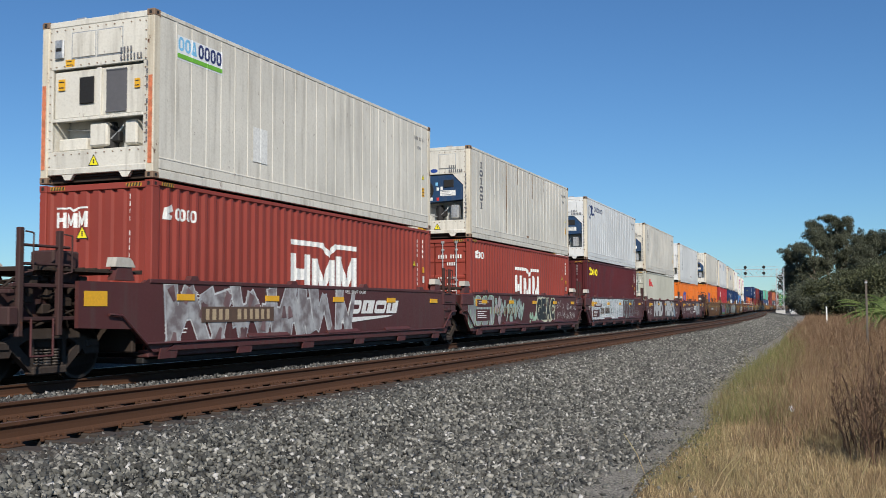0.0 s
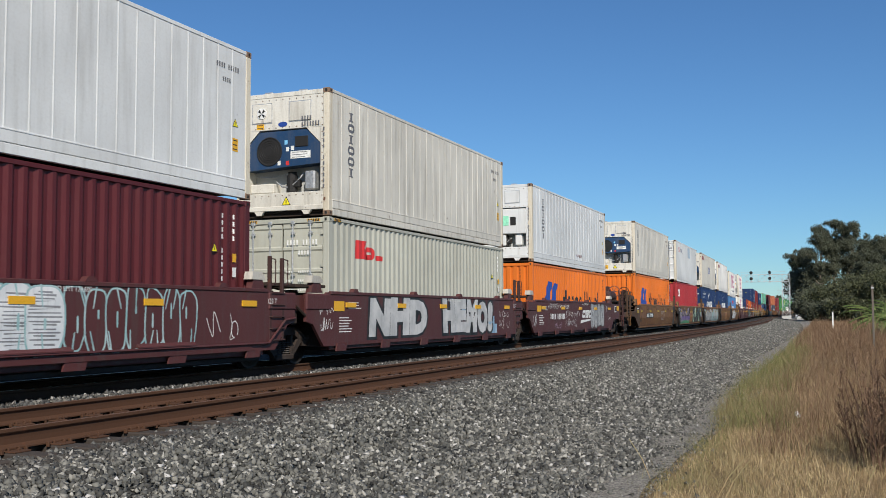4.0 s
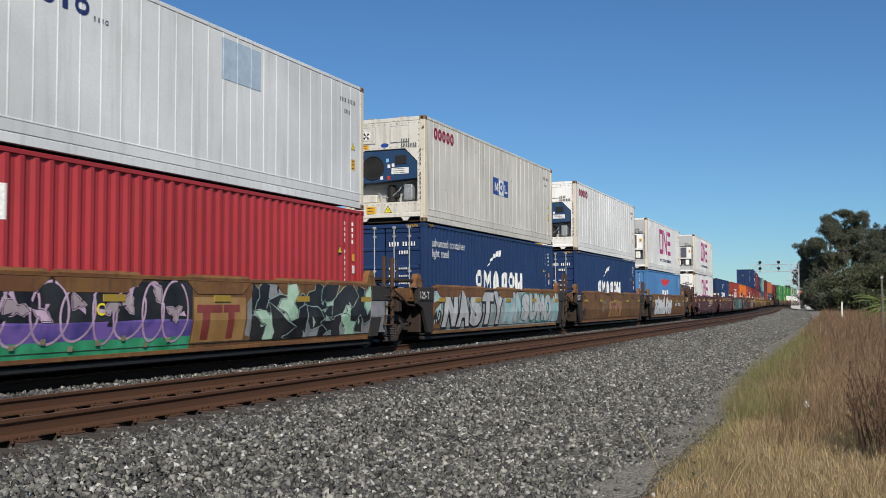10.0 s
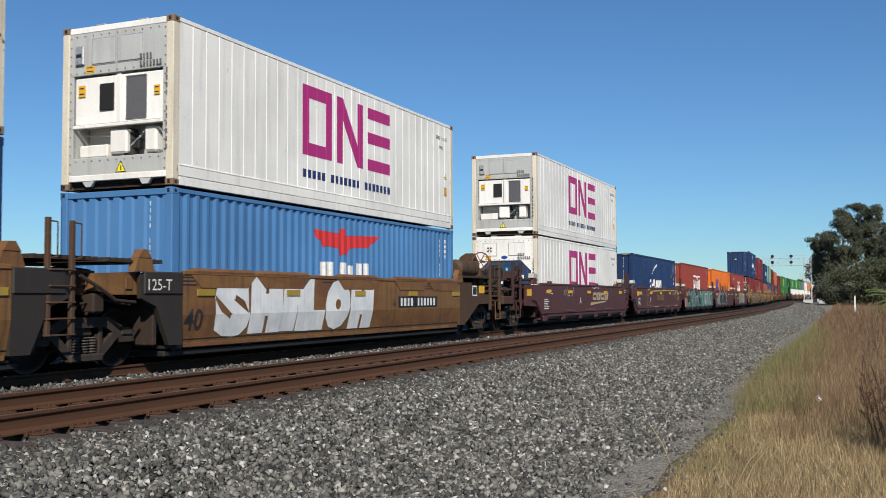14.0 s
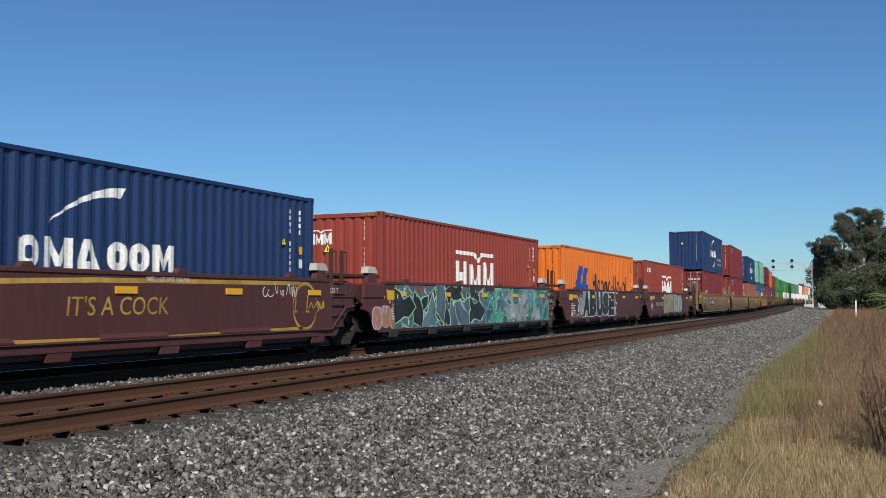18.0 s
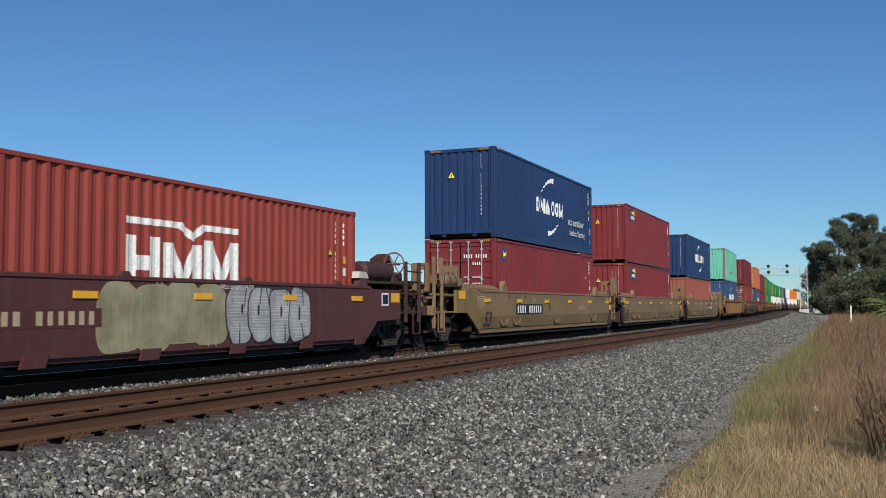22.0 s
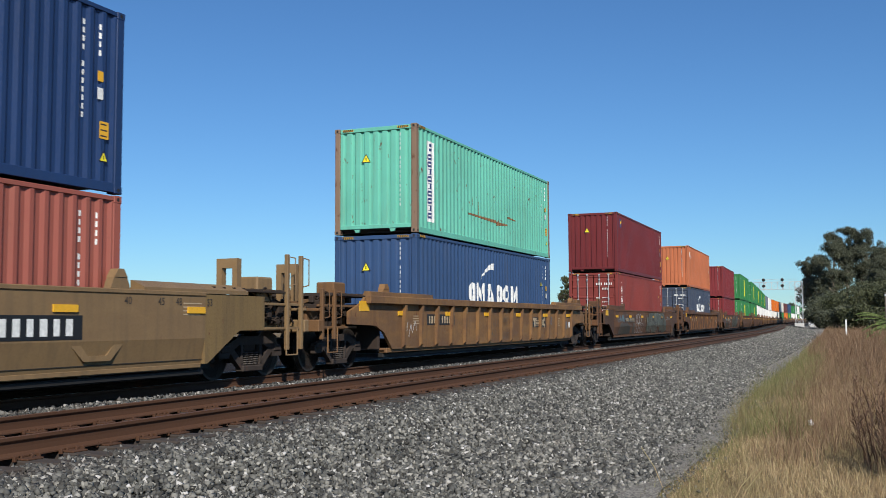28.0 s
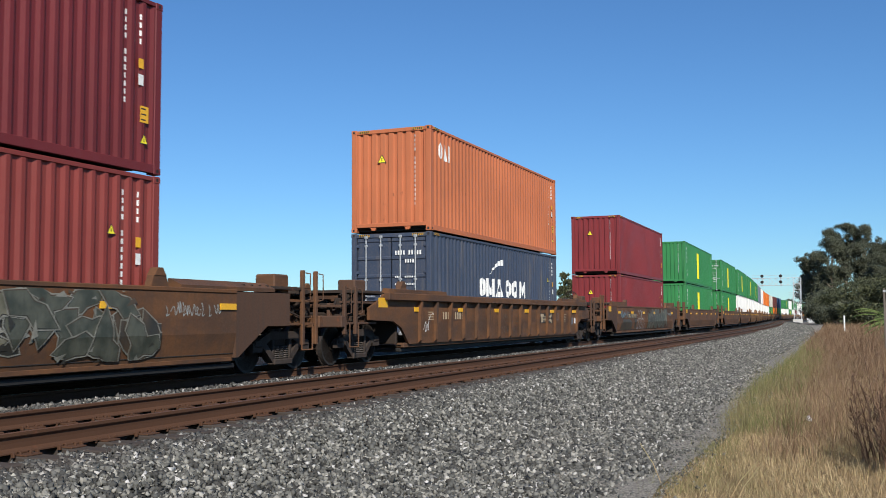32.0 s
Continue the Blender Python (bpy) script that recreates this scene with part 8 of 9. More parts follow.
stack(6, container("crimson corrugated container with a white block mark", C["crimson"], marks=(("logo", WHITE_INK, sign_rings(-5.36, 1.88, 0.92, 0.5, "oal", 0.26), "white block mark"),), seed=14),
      reefer("pale grey-white refrigerated container showing its rear doors", C["pale"], "doors", (("logo", RED_INK, [rect(-4.71, -4.17, 2.14 + 0.1 * i, 2.19 + 0.1 * i) for i in range(4)], "red striped mark"), ("logo", NAVY_INK, sign_rings(-4.05, 2.16, 1.05, 0.26, "olo", 0.36) + sign_rings(-2.95, 2.13, 0.36, 0.08, "lllo"), "navy sign of peaks and posts"), ("patch", PATCH_BLUE, [rect(0.4, 1.7, 1.95, 2.72)], "pale blue patch")), 9))
stack(7, container("navy blue corrugated container with a white arc logo", C["navy"], front="doors", marks=(swoosh(-2.15, arc=(-1.16, 1.84, 0.14, 2.44)),), seed=16),
      reefer("cream refrigerated container with a blue cooling unit", C["cream"], "blue", (("logo", WINE_INK, sign_rings(-5.46, 2.33, 1.5, 0.34, "ooooo", 0.42), "dark red row of rings"), ("logo", BLUE_INK, [rect(-0.6, 0.88, 1.3, 1.85)], "blue sign panel"), ("logo", WHITE_INK, sign_rings(-0.49, 1.42, 0.4, 0.28, "m") + [rect(-0.06, 0.42, 1.31, 1.84)] + [rect(0.52, 0.6, 1.42, 1.7), rect(0.52, 0.8, 1.42, 1.49)], "white block mark"), ("logo", BLUE_INK, sign_rings(0.0, 1.42, 0.36, 0.32, "o", 0.3), "blue ring")), 10))
for _t, _z, _h in (("advanced container", 2.28, 0.32), ("light steel", 2.0, 0.32)):
    writing(MOVERS[-2][0], _t, -5.65, _z, _h, WHITE_INK, "slogan", 1.222, 0.0, 0.006)
stack(8, container("navy blue corrugated container with a white arc logo", C["navy"], front="doors", marks=(swoosh(-2.2, w=4.6, arc=(-1.16, 1.88, 0.08, 2.44)),), seed=18),
      reefer("white refrigerated container with a blue cooling unit", C["white"], "blue", (("logo", WINE_INK, sign_rings(-5.58, 2.3, 1.48, 0.33, "ooooo", 0.42), "dark red row of rings"),), 11))
ONE = lambda: (("logo", MAGENTA, sign_three(-1.93, 1.07, 4.06, 1.47), "magenta block logo"), ("logo", NAVY_INK, bars_row(-1.93, 0.6, 21, 0.195, 0.17, 5, 0.2, (5, 13)), "small navy row of rings and posts"))
stack(9, container("mid-blue corrugated container with a red bird-like mark", C["blue"], H=2.591, marks=(("logo", RED_INK, cut([[[(-1.44, 2.17), (-0.33, 2.13), (-0.3, 2.25), (-0.12, 2.25), (-0.05, 2.1), (1.54, 2.17), (1.35, 1.98), (1.2, 2.0), (1.05, 1.84), (0.85, 1.88), (0.1, 1.82), (0.0, 1.66), (-0.12, 1.72), (-0.28, 1.62), (-0.42, 1.8), (-0.9, 1.84), (-1.05, 1.8), (-1.15, 1.97), (-1.3, 1.95)]]]), "red winged mark"), ("logo", WHITE_INK, [rect(-1.22, -0.95, 0.9, 1.49), rect(-0.92, -0.62, 0.9, 1.5), rect(-0.3, 0.0, 0.9, 1.5), rect(0.05, 0.3, 0.9, 1.44), rect(0.38, 0.66, 0.9, 1.5), rect(0.74, 1.05, 0.9, 1.51)], "white blocks")), seed=20, hi=False),
      reefer("white refrigerated container with a magenta block logo", C["white"], "white", ONE(), 12), 2.591)
# -- the second burgundy car
for k in range(10, 15):
    c = put_car(well_car("burgundy five-unit well car with graffiti and stencils", "forty", BURGUNDY, 7.72, k == 10, k == 14, k + 21, "burgundy well cars"), AT[k])
    stencils(c, ((-5.55, 1.32, 0.9, 3), (-6.0, 0.98, 0.8, 6)), BURGUNDY)
    writing(c, "WELL LD LMT 124,700", 0.6, 1.42, 0.11, WHITE_INK, x=1.45)
    if k < 14:
        writing(c, "125 T", 6.35, 1.28, 0.15, WHITE_INK, x=1.458)
    if k == 10:
        part("logo", decal(sign_slanted(0.64, 0.96, 2.7, 0.31), (1, 1.43), [-99, 99], [0, 0], 0.004), BUFF_INK, c, "buff slanted logo")
        writing(c, "A", -1.3, 0.82, 0.36, WHITE_INK)
        tag_scrawl(c, -3.8, -2.2, 1.1, 1.5, 5)
    elif k == 11:
        part("graffiti", decal(arc_traps(-3.2, 1.0, 0.5, 0.0, 6.28, 0.1, 26) + arc_traps(-3.2, 1.02, 0.24, 0.6, 5.4, 0.06) + arc_traps(5.4, 1.0, 0.46, 0.0, 6.28, 0.09, 26) + line_traps([(-2.8, 1.36), (-0.5, 1.42), (5.2, 1.46)], 0.075) + line_traps([(-2.9, 0.56), (1.0, 0.52), (5.3, 0.56)], 0.075), (1, 1.43), [-99, 99], [0, 0], 0.004), SP["gold"], c, "gold outlined graffiti")
        writing(c, "E", -2.9, 0.82, 0.36, WHITE_INK, bold=0.02)
        writing(c, "IT'S A COCK", -1.1, 0.9, 0.4, SP["gold"], "graffiti", 1.437, 0.1, 0.0)
        tag_scrawl(c, 3.6, 5.3, 1.15, 1.45, 31)
        tag_scrawl(c, 4.7, 6.3, 0.85, 1.25, 32, SP["gold"], w=0.035)
    elif k == 12:
        part("graffiti", decal([(-6.5, 0.5, 0.75, -6.1, 0.5, 0.95), (-6.1, 0.5, 0.9, -5.4, 0.5, 1.0), (-5.8, 1.05, 1.2, -5.3, 1.0, 1.3), (-4.7, 1.3, 1.5, -4.1, 1.3, 1.52), (-2.2, 1.3, 1.5, -1.4, 1.25, 1.5)], (1, 1.43), [-99, 99], [0, 0], 0.003), SP["clay"], c, "clay-coloured sprayed bubbles")
        part("graffiti", decal([(-6.0, 0.46, 1.2, -5.6, 0.44, 1.52), rect(-5.6, 0.2, 0.44, 1.52)], (1, 1.43), [-99, 99], [0, 0], 0.003), SP["slate"], c, "slate-blue sprayed ground")
        bubbles(c, -7.0, -5.6, 0.48, 0.98, 3, 60, SP["clay"], SP["pink"], "clay-coloured sprayed bubbles", x=1.427, lap=0.9)
        jags(c, -5.9, 0.2, 0.44, 1.53, 28, 61, [SP["slate"], SP["black"], SP["slate"], SP["storm"], SP["black"]], [SP["mint"], SP["lime"]], "slate and black hooked shapes with lime rims", size=0.52, edge=0.027)
        part("graffiti", decal([rect(0.1, 6.6, 0.44, 1.52)], (1, 1.43), [-99, 99], [0, 0], 0.003), SP["teal"], c, "teal sprayed ground")
        jags(c, 0.1, 2.2, 0.44, 1.52, 13, 62, [SP["teal"], SP["green"], SP["storm"]], [SP["ice"], SP["teal"]], "teal hooked shapes with pale rims", size=0.3, edge=0.026)
        jags(c, 2.1, 4.3, 0.46, 1.52, 13, 64, [SP["fog"], SP["ash"], SP["fog"]], [SP["slate"], SP["silver"]], "grey-silver hooked shapes", size=0.3, edge=0.026)
        jags(c, 4.2, 6.5, 0.46, 1.52, 14, 65, [SP["teal"], SP["teal"], SP["storm"], SP["fog"]], [SP["ice"], SP["slate"]], "teal hooked shapes with pale rims", size=0.3, edge=0.026)
        dots(c, -6.6, -5.2, 0.95, 1.5, 14, 58, SP["clay"])
        dots(c, 6.2, 6.9, 0.5, 1.5, 18, 59, SP["clay"])
        for o in [q for p in c.children for q in p.children if q.name.split(".")[0] in ("bottom_chord", "jacking_pad")]:
            o.data = o.data.copy()
            o.data.materials[0] = END_BLACK
        part("number_panel", Build().box(1.43, 1.452, -0.55, 1.0, 1.4, 1.5), BURGUNDY, c, "burgundy data panel left bare")
        tag_scrawl(c, 6.4, 7.3, 0.6, 1.3, 66)
    elif k == 13:
        part("graffiti", decal([(-5.05, 0.75, 0.95, -4.3, 0.5, 1.25), rect(-4.3, 0.5, 0.48, 1.5), (0.5, 0.48, 1.4, 1.25, 0.5, 0.75)], (1, 1.43), [-99, 99], [0, 0], 0.004), SP["ash"], c, "grey sprayed ground")
        part("graffiti", decal([rect(-4.3, -3.8, 0.48, 0.75), rect(-3.1, -2.4, 0.48, 0.85), rect(-3.6, -2.7, 1.2, 1.5), rect(-1.7, -1.2, 1.25, 1.5), rect(-0.9, -0.3, 1.3, 1.5), rect(-0.5, 0.2, 0.5, 0.8)], (1, 1.435), [-99, 99], [0, 0], 0.004), SP["aqua"], c, "aqua sprayed patches")
        sprayed_word(c, "ABUSE", -4.3, 1.0, 0.46, 1.52, SP["black"], SP["silver"], 63, "black letters with a silver rim", bold=0.08, rim=0.035, x=1.437)
        tag_scrawl(c, -6.2, -4.6, 0.48, 0.75, 9)
        dots(c, -5.0, -4.2, 0.6, 1.4, 22, 56, SP["silver"])
        dots(c, 0.9, 1.5, 0.5, 1.3, 16, 57, SP["silver"])
    else:
        bubbles(c, -2.3, 0.75, 0.42, 1.5, 4, 66, SP["olive"], SP["khaki"], "khaki bubble graffiti", lap=1.25)
        bubbles(c, 0.9, 3.65, 0.42, 1.48, 4, 68, SP["tin"], SP["black"], "silver bubble graffiti with black rims", x=1.437, hatch=SP["steel"])
        tag_scrawl(c, 2.6, 4.3, 1.05, 1.48, 35, BLACK_INK)
        boards(c, -4.7, 0.8, 2.4, 0.28, BURGUNDY, BUFF_INK, 11, 3)
stack(10, reefer("white refrigerated container with a magenta block logo", C["white"], "blue", ONE(), 13), reefer("white refrigerated container with a magenta block logo", C["white"], "white", ONE(), 15))
stack(11, container("navy blue corrugated container with a white arc logo", C["navy"], marks=(swoosh(-1.74, 1.2, 3.32, 0.47, (-1.21, 1.86, 0.38, 2.51)),), seed=22))
stack(12, container("oxide-red corrugated container with white block logos", C["rust_red"], marks=(roofed(-1.39),), end_marks=END_ROOFED, seed=24))
stack(13, container("orange corrugated container with blue slabs and black lettering blocks", C["orange"], marks=HL(), seed=26, ink=BLACK_INK))
stack(14, container("oxide-red corrugated container with white block logos", C["rust_red"], marks=(roofed(-1.54), crest(-5.72, 2.27, WHITE_INK)), end_marks=END_ROOFED, seed=28))
# -- the three-unit tan car
for k in range(15, 18):
    c = put_car(well_car("tan three-unit well car for long containers", "tan", TAN, 9.72, k == 15, k == 17, k + 30, "tan well cars"), AT[k])
    stencils(c, ((-8.3, 1.38, 0.9, 6), (-3.0, 1.36, 0.5, 3), (3.0, 1.1, 1.3, 3), (7.4, 1.38, 0.8, 4)), TAN, tone=BUFF_INK)
    writing(c, "53", -7.68, 0.5, 0.63, BLACK_INK, lean=0.15, bold=0.02)
    for y, tx in ((-6.9, "53"), (-5.5, "48"), (-4.8, "45"), (-3.9, "40"), (5.95, "40"), (6.75, "45"), (7.2, "48"), (8.05, "53")):
        writing(c, tx, y, 1.36, 0.17, BLACK_INK)
    if k != 16:
        boards(c, -4.76 if k == 15 else 2.14, 0.83, 2.92, 0.35, PLATE, WHITE_INK, 11, 7)
    else:
        part("logo", decal([rect(0.76, 1.98, 1.22, 1.33), rect(1.0, 1.16, 0.75, 1.22), rect(1.58, 1.74, 0.75, 1.22)] + line_traps([(2.0, 1.3), (2.76, 0.75)], 0.12) + line_traps([(2.05, 0.75), (2.72, 1.3)], 0.12), (1, 1.43), [-99, 99], [0, 0], 0.004), SP["dusk"], c, "dark red block logo")
    writing(c, "BCA"[k - 15], (-1.1, -1.2, 1.05)[k - 15], 0.98, 0.34, BLACK_INK)
stack(15, container("wine-red corrugated container showing its doors", C["wine"], front="doors", marks=(("logo", LEMON_INK, [(-5.28, 2.3, 2.38, -5.05, 2.42, 2.55), (-5.28, 2.38, 2.5, -5.2, 2.44, 2.53)], "yellow stripes"), EMBLEM)[::-1], seed=30),
      container("navy blue corrugated container with white arcs and lettering blocks", C["navy"], marks=(swoosh(-1.72, 1.2, 3.42, 0.54, (-1.13, 1.93, 0.43, 2.6), (-0.33, 0.42, 1.09, 1.0)),), seed=31))
for _t, _y, _z, _h in (("eco container", 2.3, 1.02, 0.42), ("bamboo flooring", 2.5, 0.62, 0.34)):
    writing(MOVERS[-1][0], _t, _y, _z, _h, WHITE_INK, "slogan", 1.224, 0.0, 0.008)
BEACON = (("logo", NAVY_INK, [rect(-5.44, -4.28, 2.12, 2.67)], "navy blue sign panel"), ("logo", WHITE_INK, cut([[[(-5.4, 2.18), (-5.36, 2.5), (-5.41, 2.52), (-5.32, 2.64), (-5.24, 2.52), (-5.28, 2.5), (-5.22, 2.18)]]]) + sign_rings(-5.16, 2.19, 0.84, 0.19, "oooooo", 0.36), "white tower mark and rings"), ("logo", LEMON_INK, [(-5.1, 2.52, 2.54, -4.3, 2.44 + 0.06 * i, 2.475 + 0.06 * i) for i in range(4)], "yellow rays"))
stack(16, container("wine-red corrugated container with a navy sign panel", C["wine"], marks=BEACON, seed=32), container("wine-red corrugated container with a navy sign panel", C["wine"], marks=BEACON, seed=33))
stack(17, container("faded brick-red corrugated container with dull stains", C["brick"], H=2.591, seed=34, hi=False), container("navy blue corrugated container with white arcs", C["navy"], marks=(swoosh(-2.25, 1.17, 4.46, 0.58, (-1.39, 1.86, -0.05, 2.44), (-0.24, 0.5, 1.23, 0.99)),), seed=35), 2.591, FLOOR + 0.1)
def ribbed_signs(c, k):
    """Number plate, block sign, size figures and data panels between the ribs."""
    boards(c, -5.9, 0.98, 1.9, 0.28, PLATE if k == 18 else UMBER, BUFF_INK, 10, 8)
    part("number_panel", Build().box(1.43, 1.436, 3.15, 4.72, 0.86, 1.2), PLATE, c, "black sign panel")
    inked("logo", decal([rect(3.2, 3.62, 1.09, 1.18), rect(3.32, 3.5, 0.88, 1.09), rect(3.95, 4.07, 0.88, 1.18)] + [rect(3.55, 3.95, 0.92 + 0.05 * i, 0.945 + 0.05 * i) for i in range(4)] + line_traps([(4.1, 1.17), (4.6, 0.89)], 0.12) + line_traps([(4.14, 0.89), (4.6, 1.17)], 0.12), (1, 1.436), [-99, 99], [0, 0], 0.004), BUFF_INK, c, "pale block sign")
    writing(c, "53", 5.16, 0.95, 0.4, GREY_INK, bold=0.02)
    part("data_panel", Build().box(1.43, 1.435, 7.18, 7.6, 0.78, 1.05), GREY_INK, c, "small dark data panel")
    part("data_panel", Build().box(1.43, 1.435, 7.78, 7.98, 0.82, 1.03), WHITE_INK, c, "small white data panel")
    stencils(c, ((6.2, 1.15, 0.5, 5), (-6.8, 1.2, 0.6, 4)), None, tone=BUFF_INK)


# -- single cars with ribbed sides
for k in range(18, 22):
    smooth_side = k in (19, 21)
    c = put_car(well_car("smooth-sided umber well car covered in stains and graffiti" if smooth_side else "rusty ochre well car with ribbed sides", "tan" if smooth_side else "ribbed", UMBER if smooth_side else (RUSTY if k == 18 else UMBER), 9.9, True, True, k + 50, "single well cars"), AT[k])
    if smooth_side:
        boards(c, -5.5, 1.0, 2.2, 0.24, PLATE, BUFF_INK, 11, 8, 1.434)
        inked("graffiti", decal([(-7.0, 0.42, 0.62, -6.6, 0.42, 0.95), rect(-6.6, -5.0, 0.42, 0.95), (-5.0, 0.42, 0.95, -4.4, 0.42, 0.8), (-3.75, 0.42, 0.95, -3.3, 0.5, 0.95), rect(0.2, 0.9, 0.42, 0.7)], (1, 1.43), [-99, 99], [0, 0], 0.003), SP["stain"], c, "large dark oily stain")
        for q in range(3):
            tag_scrawl(c, -7.5 + 0.5 * q, -5.9 + 0.5 * q, 0.98, 1.4, 76 + q + k, SP["storm"], w=0.05)
        jags(c, -0.2, 5.9, 0.42, 1.5, 34, 70 + k, [SP["camo"], SP["stain"], SP["camo"], SP["drab"]], [SP["bone"], SP["stain"]], "dull green hooked shapes with bone-grey rims", size=0.34, edge=0.03)
        tag_scrawl(c, -0.4, 1.2, 0.44, 1.4, 90 + k, SP["bone"], x=1.466, w=0.022)
        loops(c, -3.2, -1.15, 0.42, 0.98, 5, 71 + k, SP["tin"])
        loops(c, -2.95, -1.6, 0.92, 1.42, 3, 72 + k, SP["steel"])
        tag_scrawl(c, -0.6, 0.2, 0.5, 1.35, 74 + k, SP["olive"])
        tag_scrawl(c, 5.9, 7.6, 1.1, 1.38, 73 + k, SP["fog"])
        part("deck_lip", Build().box(1.36, 1.444, -9.15, -6.05, 1.575, 1.78, 0.012), UMBER, c)
    else:
        ribbed_signs(c, k)
        tag_scrawl(c, -7.3, -6.4, 0.6, 1.2, 8 + k)
        tag_scrawl(c, -1.4, 1.4, 0.55, 1.25, 80 + k, SP["stain"])
stack(18, container("faded blue corrugated container with a white arc logo", C["old_blue"], marks=(swoosh(-2.22, arc=(-1.26, 1.87, -0.02, 2.41)),), seed=36), container("mint-green corrugated container with rust streaks", C["mint"], marks=(("logo", WHITE_INK, [rect(-5.38, -4.87, 0.35, 2.55)], "white upright sign panel"), ("logo", NAVY_INK, sign_upright(-5.12, 2.2, 0.4, 0.3, "oololoolo") + bars_down(-5.12, 2.48, 2.25, 0.2, 0.12, 5), "dark upright sign"), ("rust_streak", STREAK, [(-2.3, 0.85, 0.9, 0.2, 0.78, 0.88), (0.2, 0.72, 0.86, 1.3, 0.8, 0.84), (1.3, 1.05, 1.12, 2.1, 1.02, 1.06), rect(0.5, 0.55, 0.5, 0.95), rect(-1.4, -1.35, 0.9, 1.3)], "brown rust streaks")), seed=37, ink=WHITE_INK, casting=RUST_CAST, posts=RUST_CAST), base=FLOOR + 0.13)
stack(19, container("dull red corrugated container showing its doors", C["dull_red"], front="doors", marks=(("logo", WHITE_INK, sign_upright(-5.25, 2.43, 0.9, 0.36), "white upright sign"),), seed=38), container("dark plum-red corrugated container with a small emblem", C["plum"], marks=(EMBLEM, ("logo", LEMON_INK, [(-5.36, 2.3, 2.38, -5.1, 2.42, 2.55), (-5.36, 2.38, 2.5, -5.28, 2.44, 2.53)], "yellow stripes")), seed=39), base=FLOOR + 0.16)
stack(20, container("dusty dark blue corrugated container showing its doors", C["dusty_navy"], front="doors", marks=(swoosh(-2.29, 1.2, 4.55, 0.57, (-1.34, 1.91, -0.05, 2.42)),), seed=40), container("faded orange container with rust stains and a white mark", C["terracotta"], marks=(("logo", WHITE_INK, sign_rings(-5.48, 2.04, 0.95, 0.48, "oal", 0.26), "white block mark"),), seed=41), base=FLOOR + 0.16)
stack(21, container("plain wine-red corrugated steel container", C["wine"], seed=42), container("plain wine-red corrugated steel container", C["wine"], seed=43), base=FLOOR - 0.1)
# -- the tail of the train, far off: long containers on umber cars
TAIL = (("green", "green"), ("green", "green"), ("white", "green"), ("white", "green"), ("white", "green"), ("white", "steel_grey"), ("white", "white"), ("white", "orange"), ("white", "orange"), ("green", "cream"), ("orange", "brown"), ("green", "old_blue"),
        ("white", None), ("white", "green"), ("green", "white"), ("white", None), ("brown", "green"), ("white", None), ("white", "white"), ("orange", None), ("white", "green"), ("white", None), ("green", "white"), ("white", None))
s = AT[22]
for i, (lo, up) in enumerate(TAIL):
    c = put_car(well_car("umber well car in the far tail of the train", "tan", OCHRE if i in (3, 4, 5) else UMBER, 9.9, True, True, i + 90, "far well cars", True), s)
    for z, col in ((FLOOR + 0.12, lo), (FLOOR + 3.046, up)):
        if col:
            m = (("logo", LEMON_INK, [rect(-1.6, -0.6, 0.5, 2.4)], "yellow sign"), ("logo", WHITE_INK, bars_down(-7.2, 2.5, 0.6, 0.3, 0.3, 4), "white upright lettering blocks")) if col == "green" else ()
            load(container(col.replace("_", " ") + " long container in the far tail of the train", C[col], 16.154, 2.896, "doors" if i == 1 and z > 1 else "wall", m, 50 + i, hi=False), s, z)
    s += 24.4 if i == 0 else 20.5


# What is painted on a leaning side follows it.
for _car in BENT:
    for _o in list(_car.children) + [q for o in _car.children for q in o.children]:
        if _o.name.split(".")[0] in ("graffiti", "logo", "stencil", "number_panel", "reporting_mark") and _o.type == "MESH":
            bm = bmesh.new()
            bm.from_mesh(_o.data)
            bmesh.ops.bisect_plane(bm, geom=bm.verts[:] + bm.edges[:] + bm.faces[:], plane_co=(0, 0, CREASE), plane_no=(0, 0, 1))
            for v in bm.verts:
                if v.co.z < CREASE:
                    v.co.x -= (CREASE - v.co.z) * LEAN
            bm.to_mesh(_o.data)
            bm.free()


def motions():
    """The train rolls past; wheels turn while they are near."""
    n = len(ROLLED)
    for ob, s0, z in MOVERS:
        walk(ob, [(float(t), line_pose(s0 - ROLLED[t], 0.0, z)) for t in range(n)])
    where = {ob.name: s0 for ob, s0, z in MOVERS}
    for w, u, dy, car in WHEELS:
        s0 = where[car.name] + u
        rows = []
        last = None
        for f in range(0, 32 * FPS + 1):
            t = f / FPS
            gone = float(np.interp(t, range(n), ROLLED))
            if -4 < s0 - gone < 42 or f in (0, 32 * FPS):
                near = min(max(gone, s0 - 42), s0 + 4)
                rows.append((t, near / WHEEL_R))
        if len(rows) < 10:
            continue
        walk(w, [(t, pose(0, dy, WHEEL_R) @ Matrix.Rotation(a, 4, "X")) for t, a in rows])

# ---- beyond the train: signal gantry, trees, posts ----
PALE_STEEL = paint("pale_grey_steel", (0.52, 0.54, 0.55), 0.5, 0.2, 0.02)
CONCRETE = paint("pale_concrete", (0.5, 0.49, 0.46), 0.85, 0.3, 0.0)


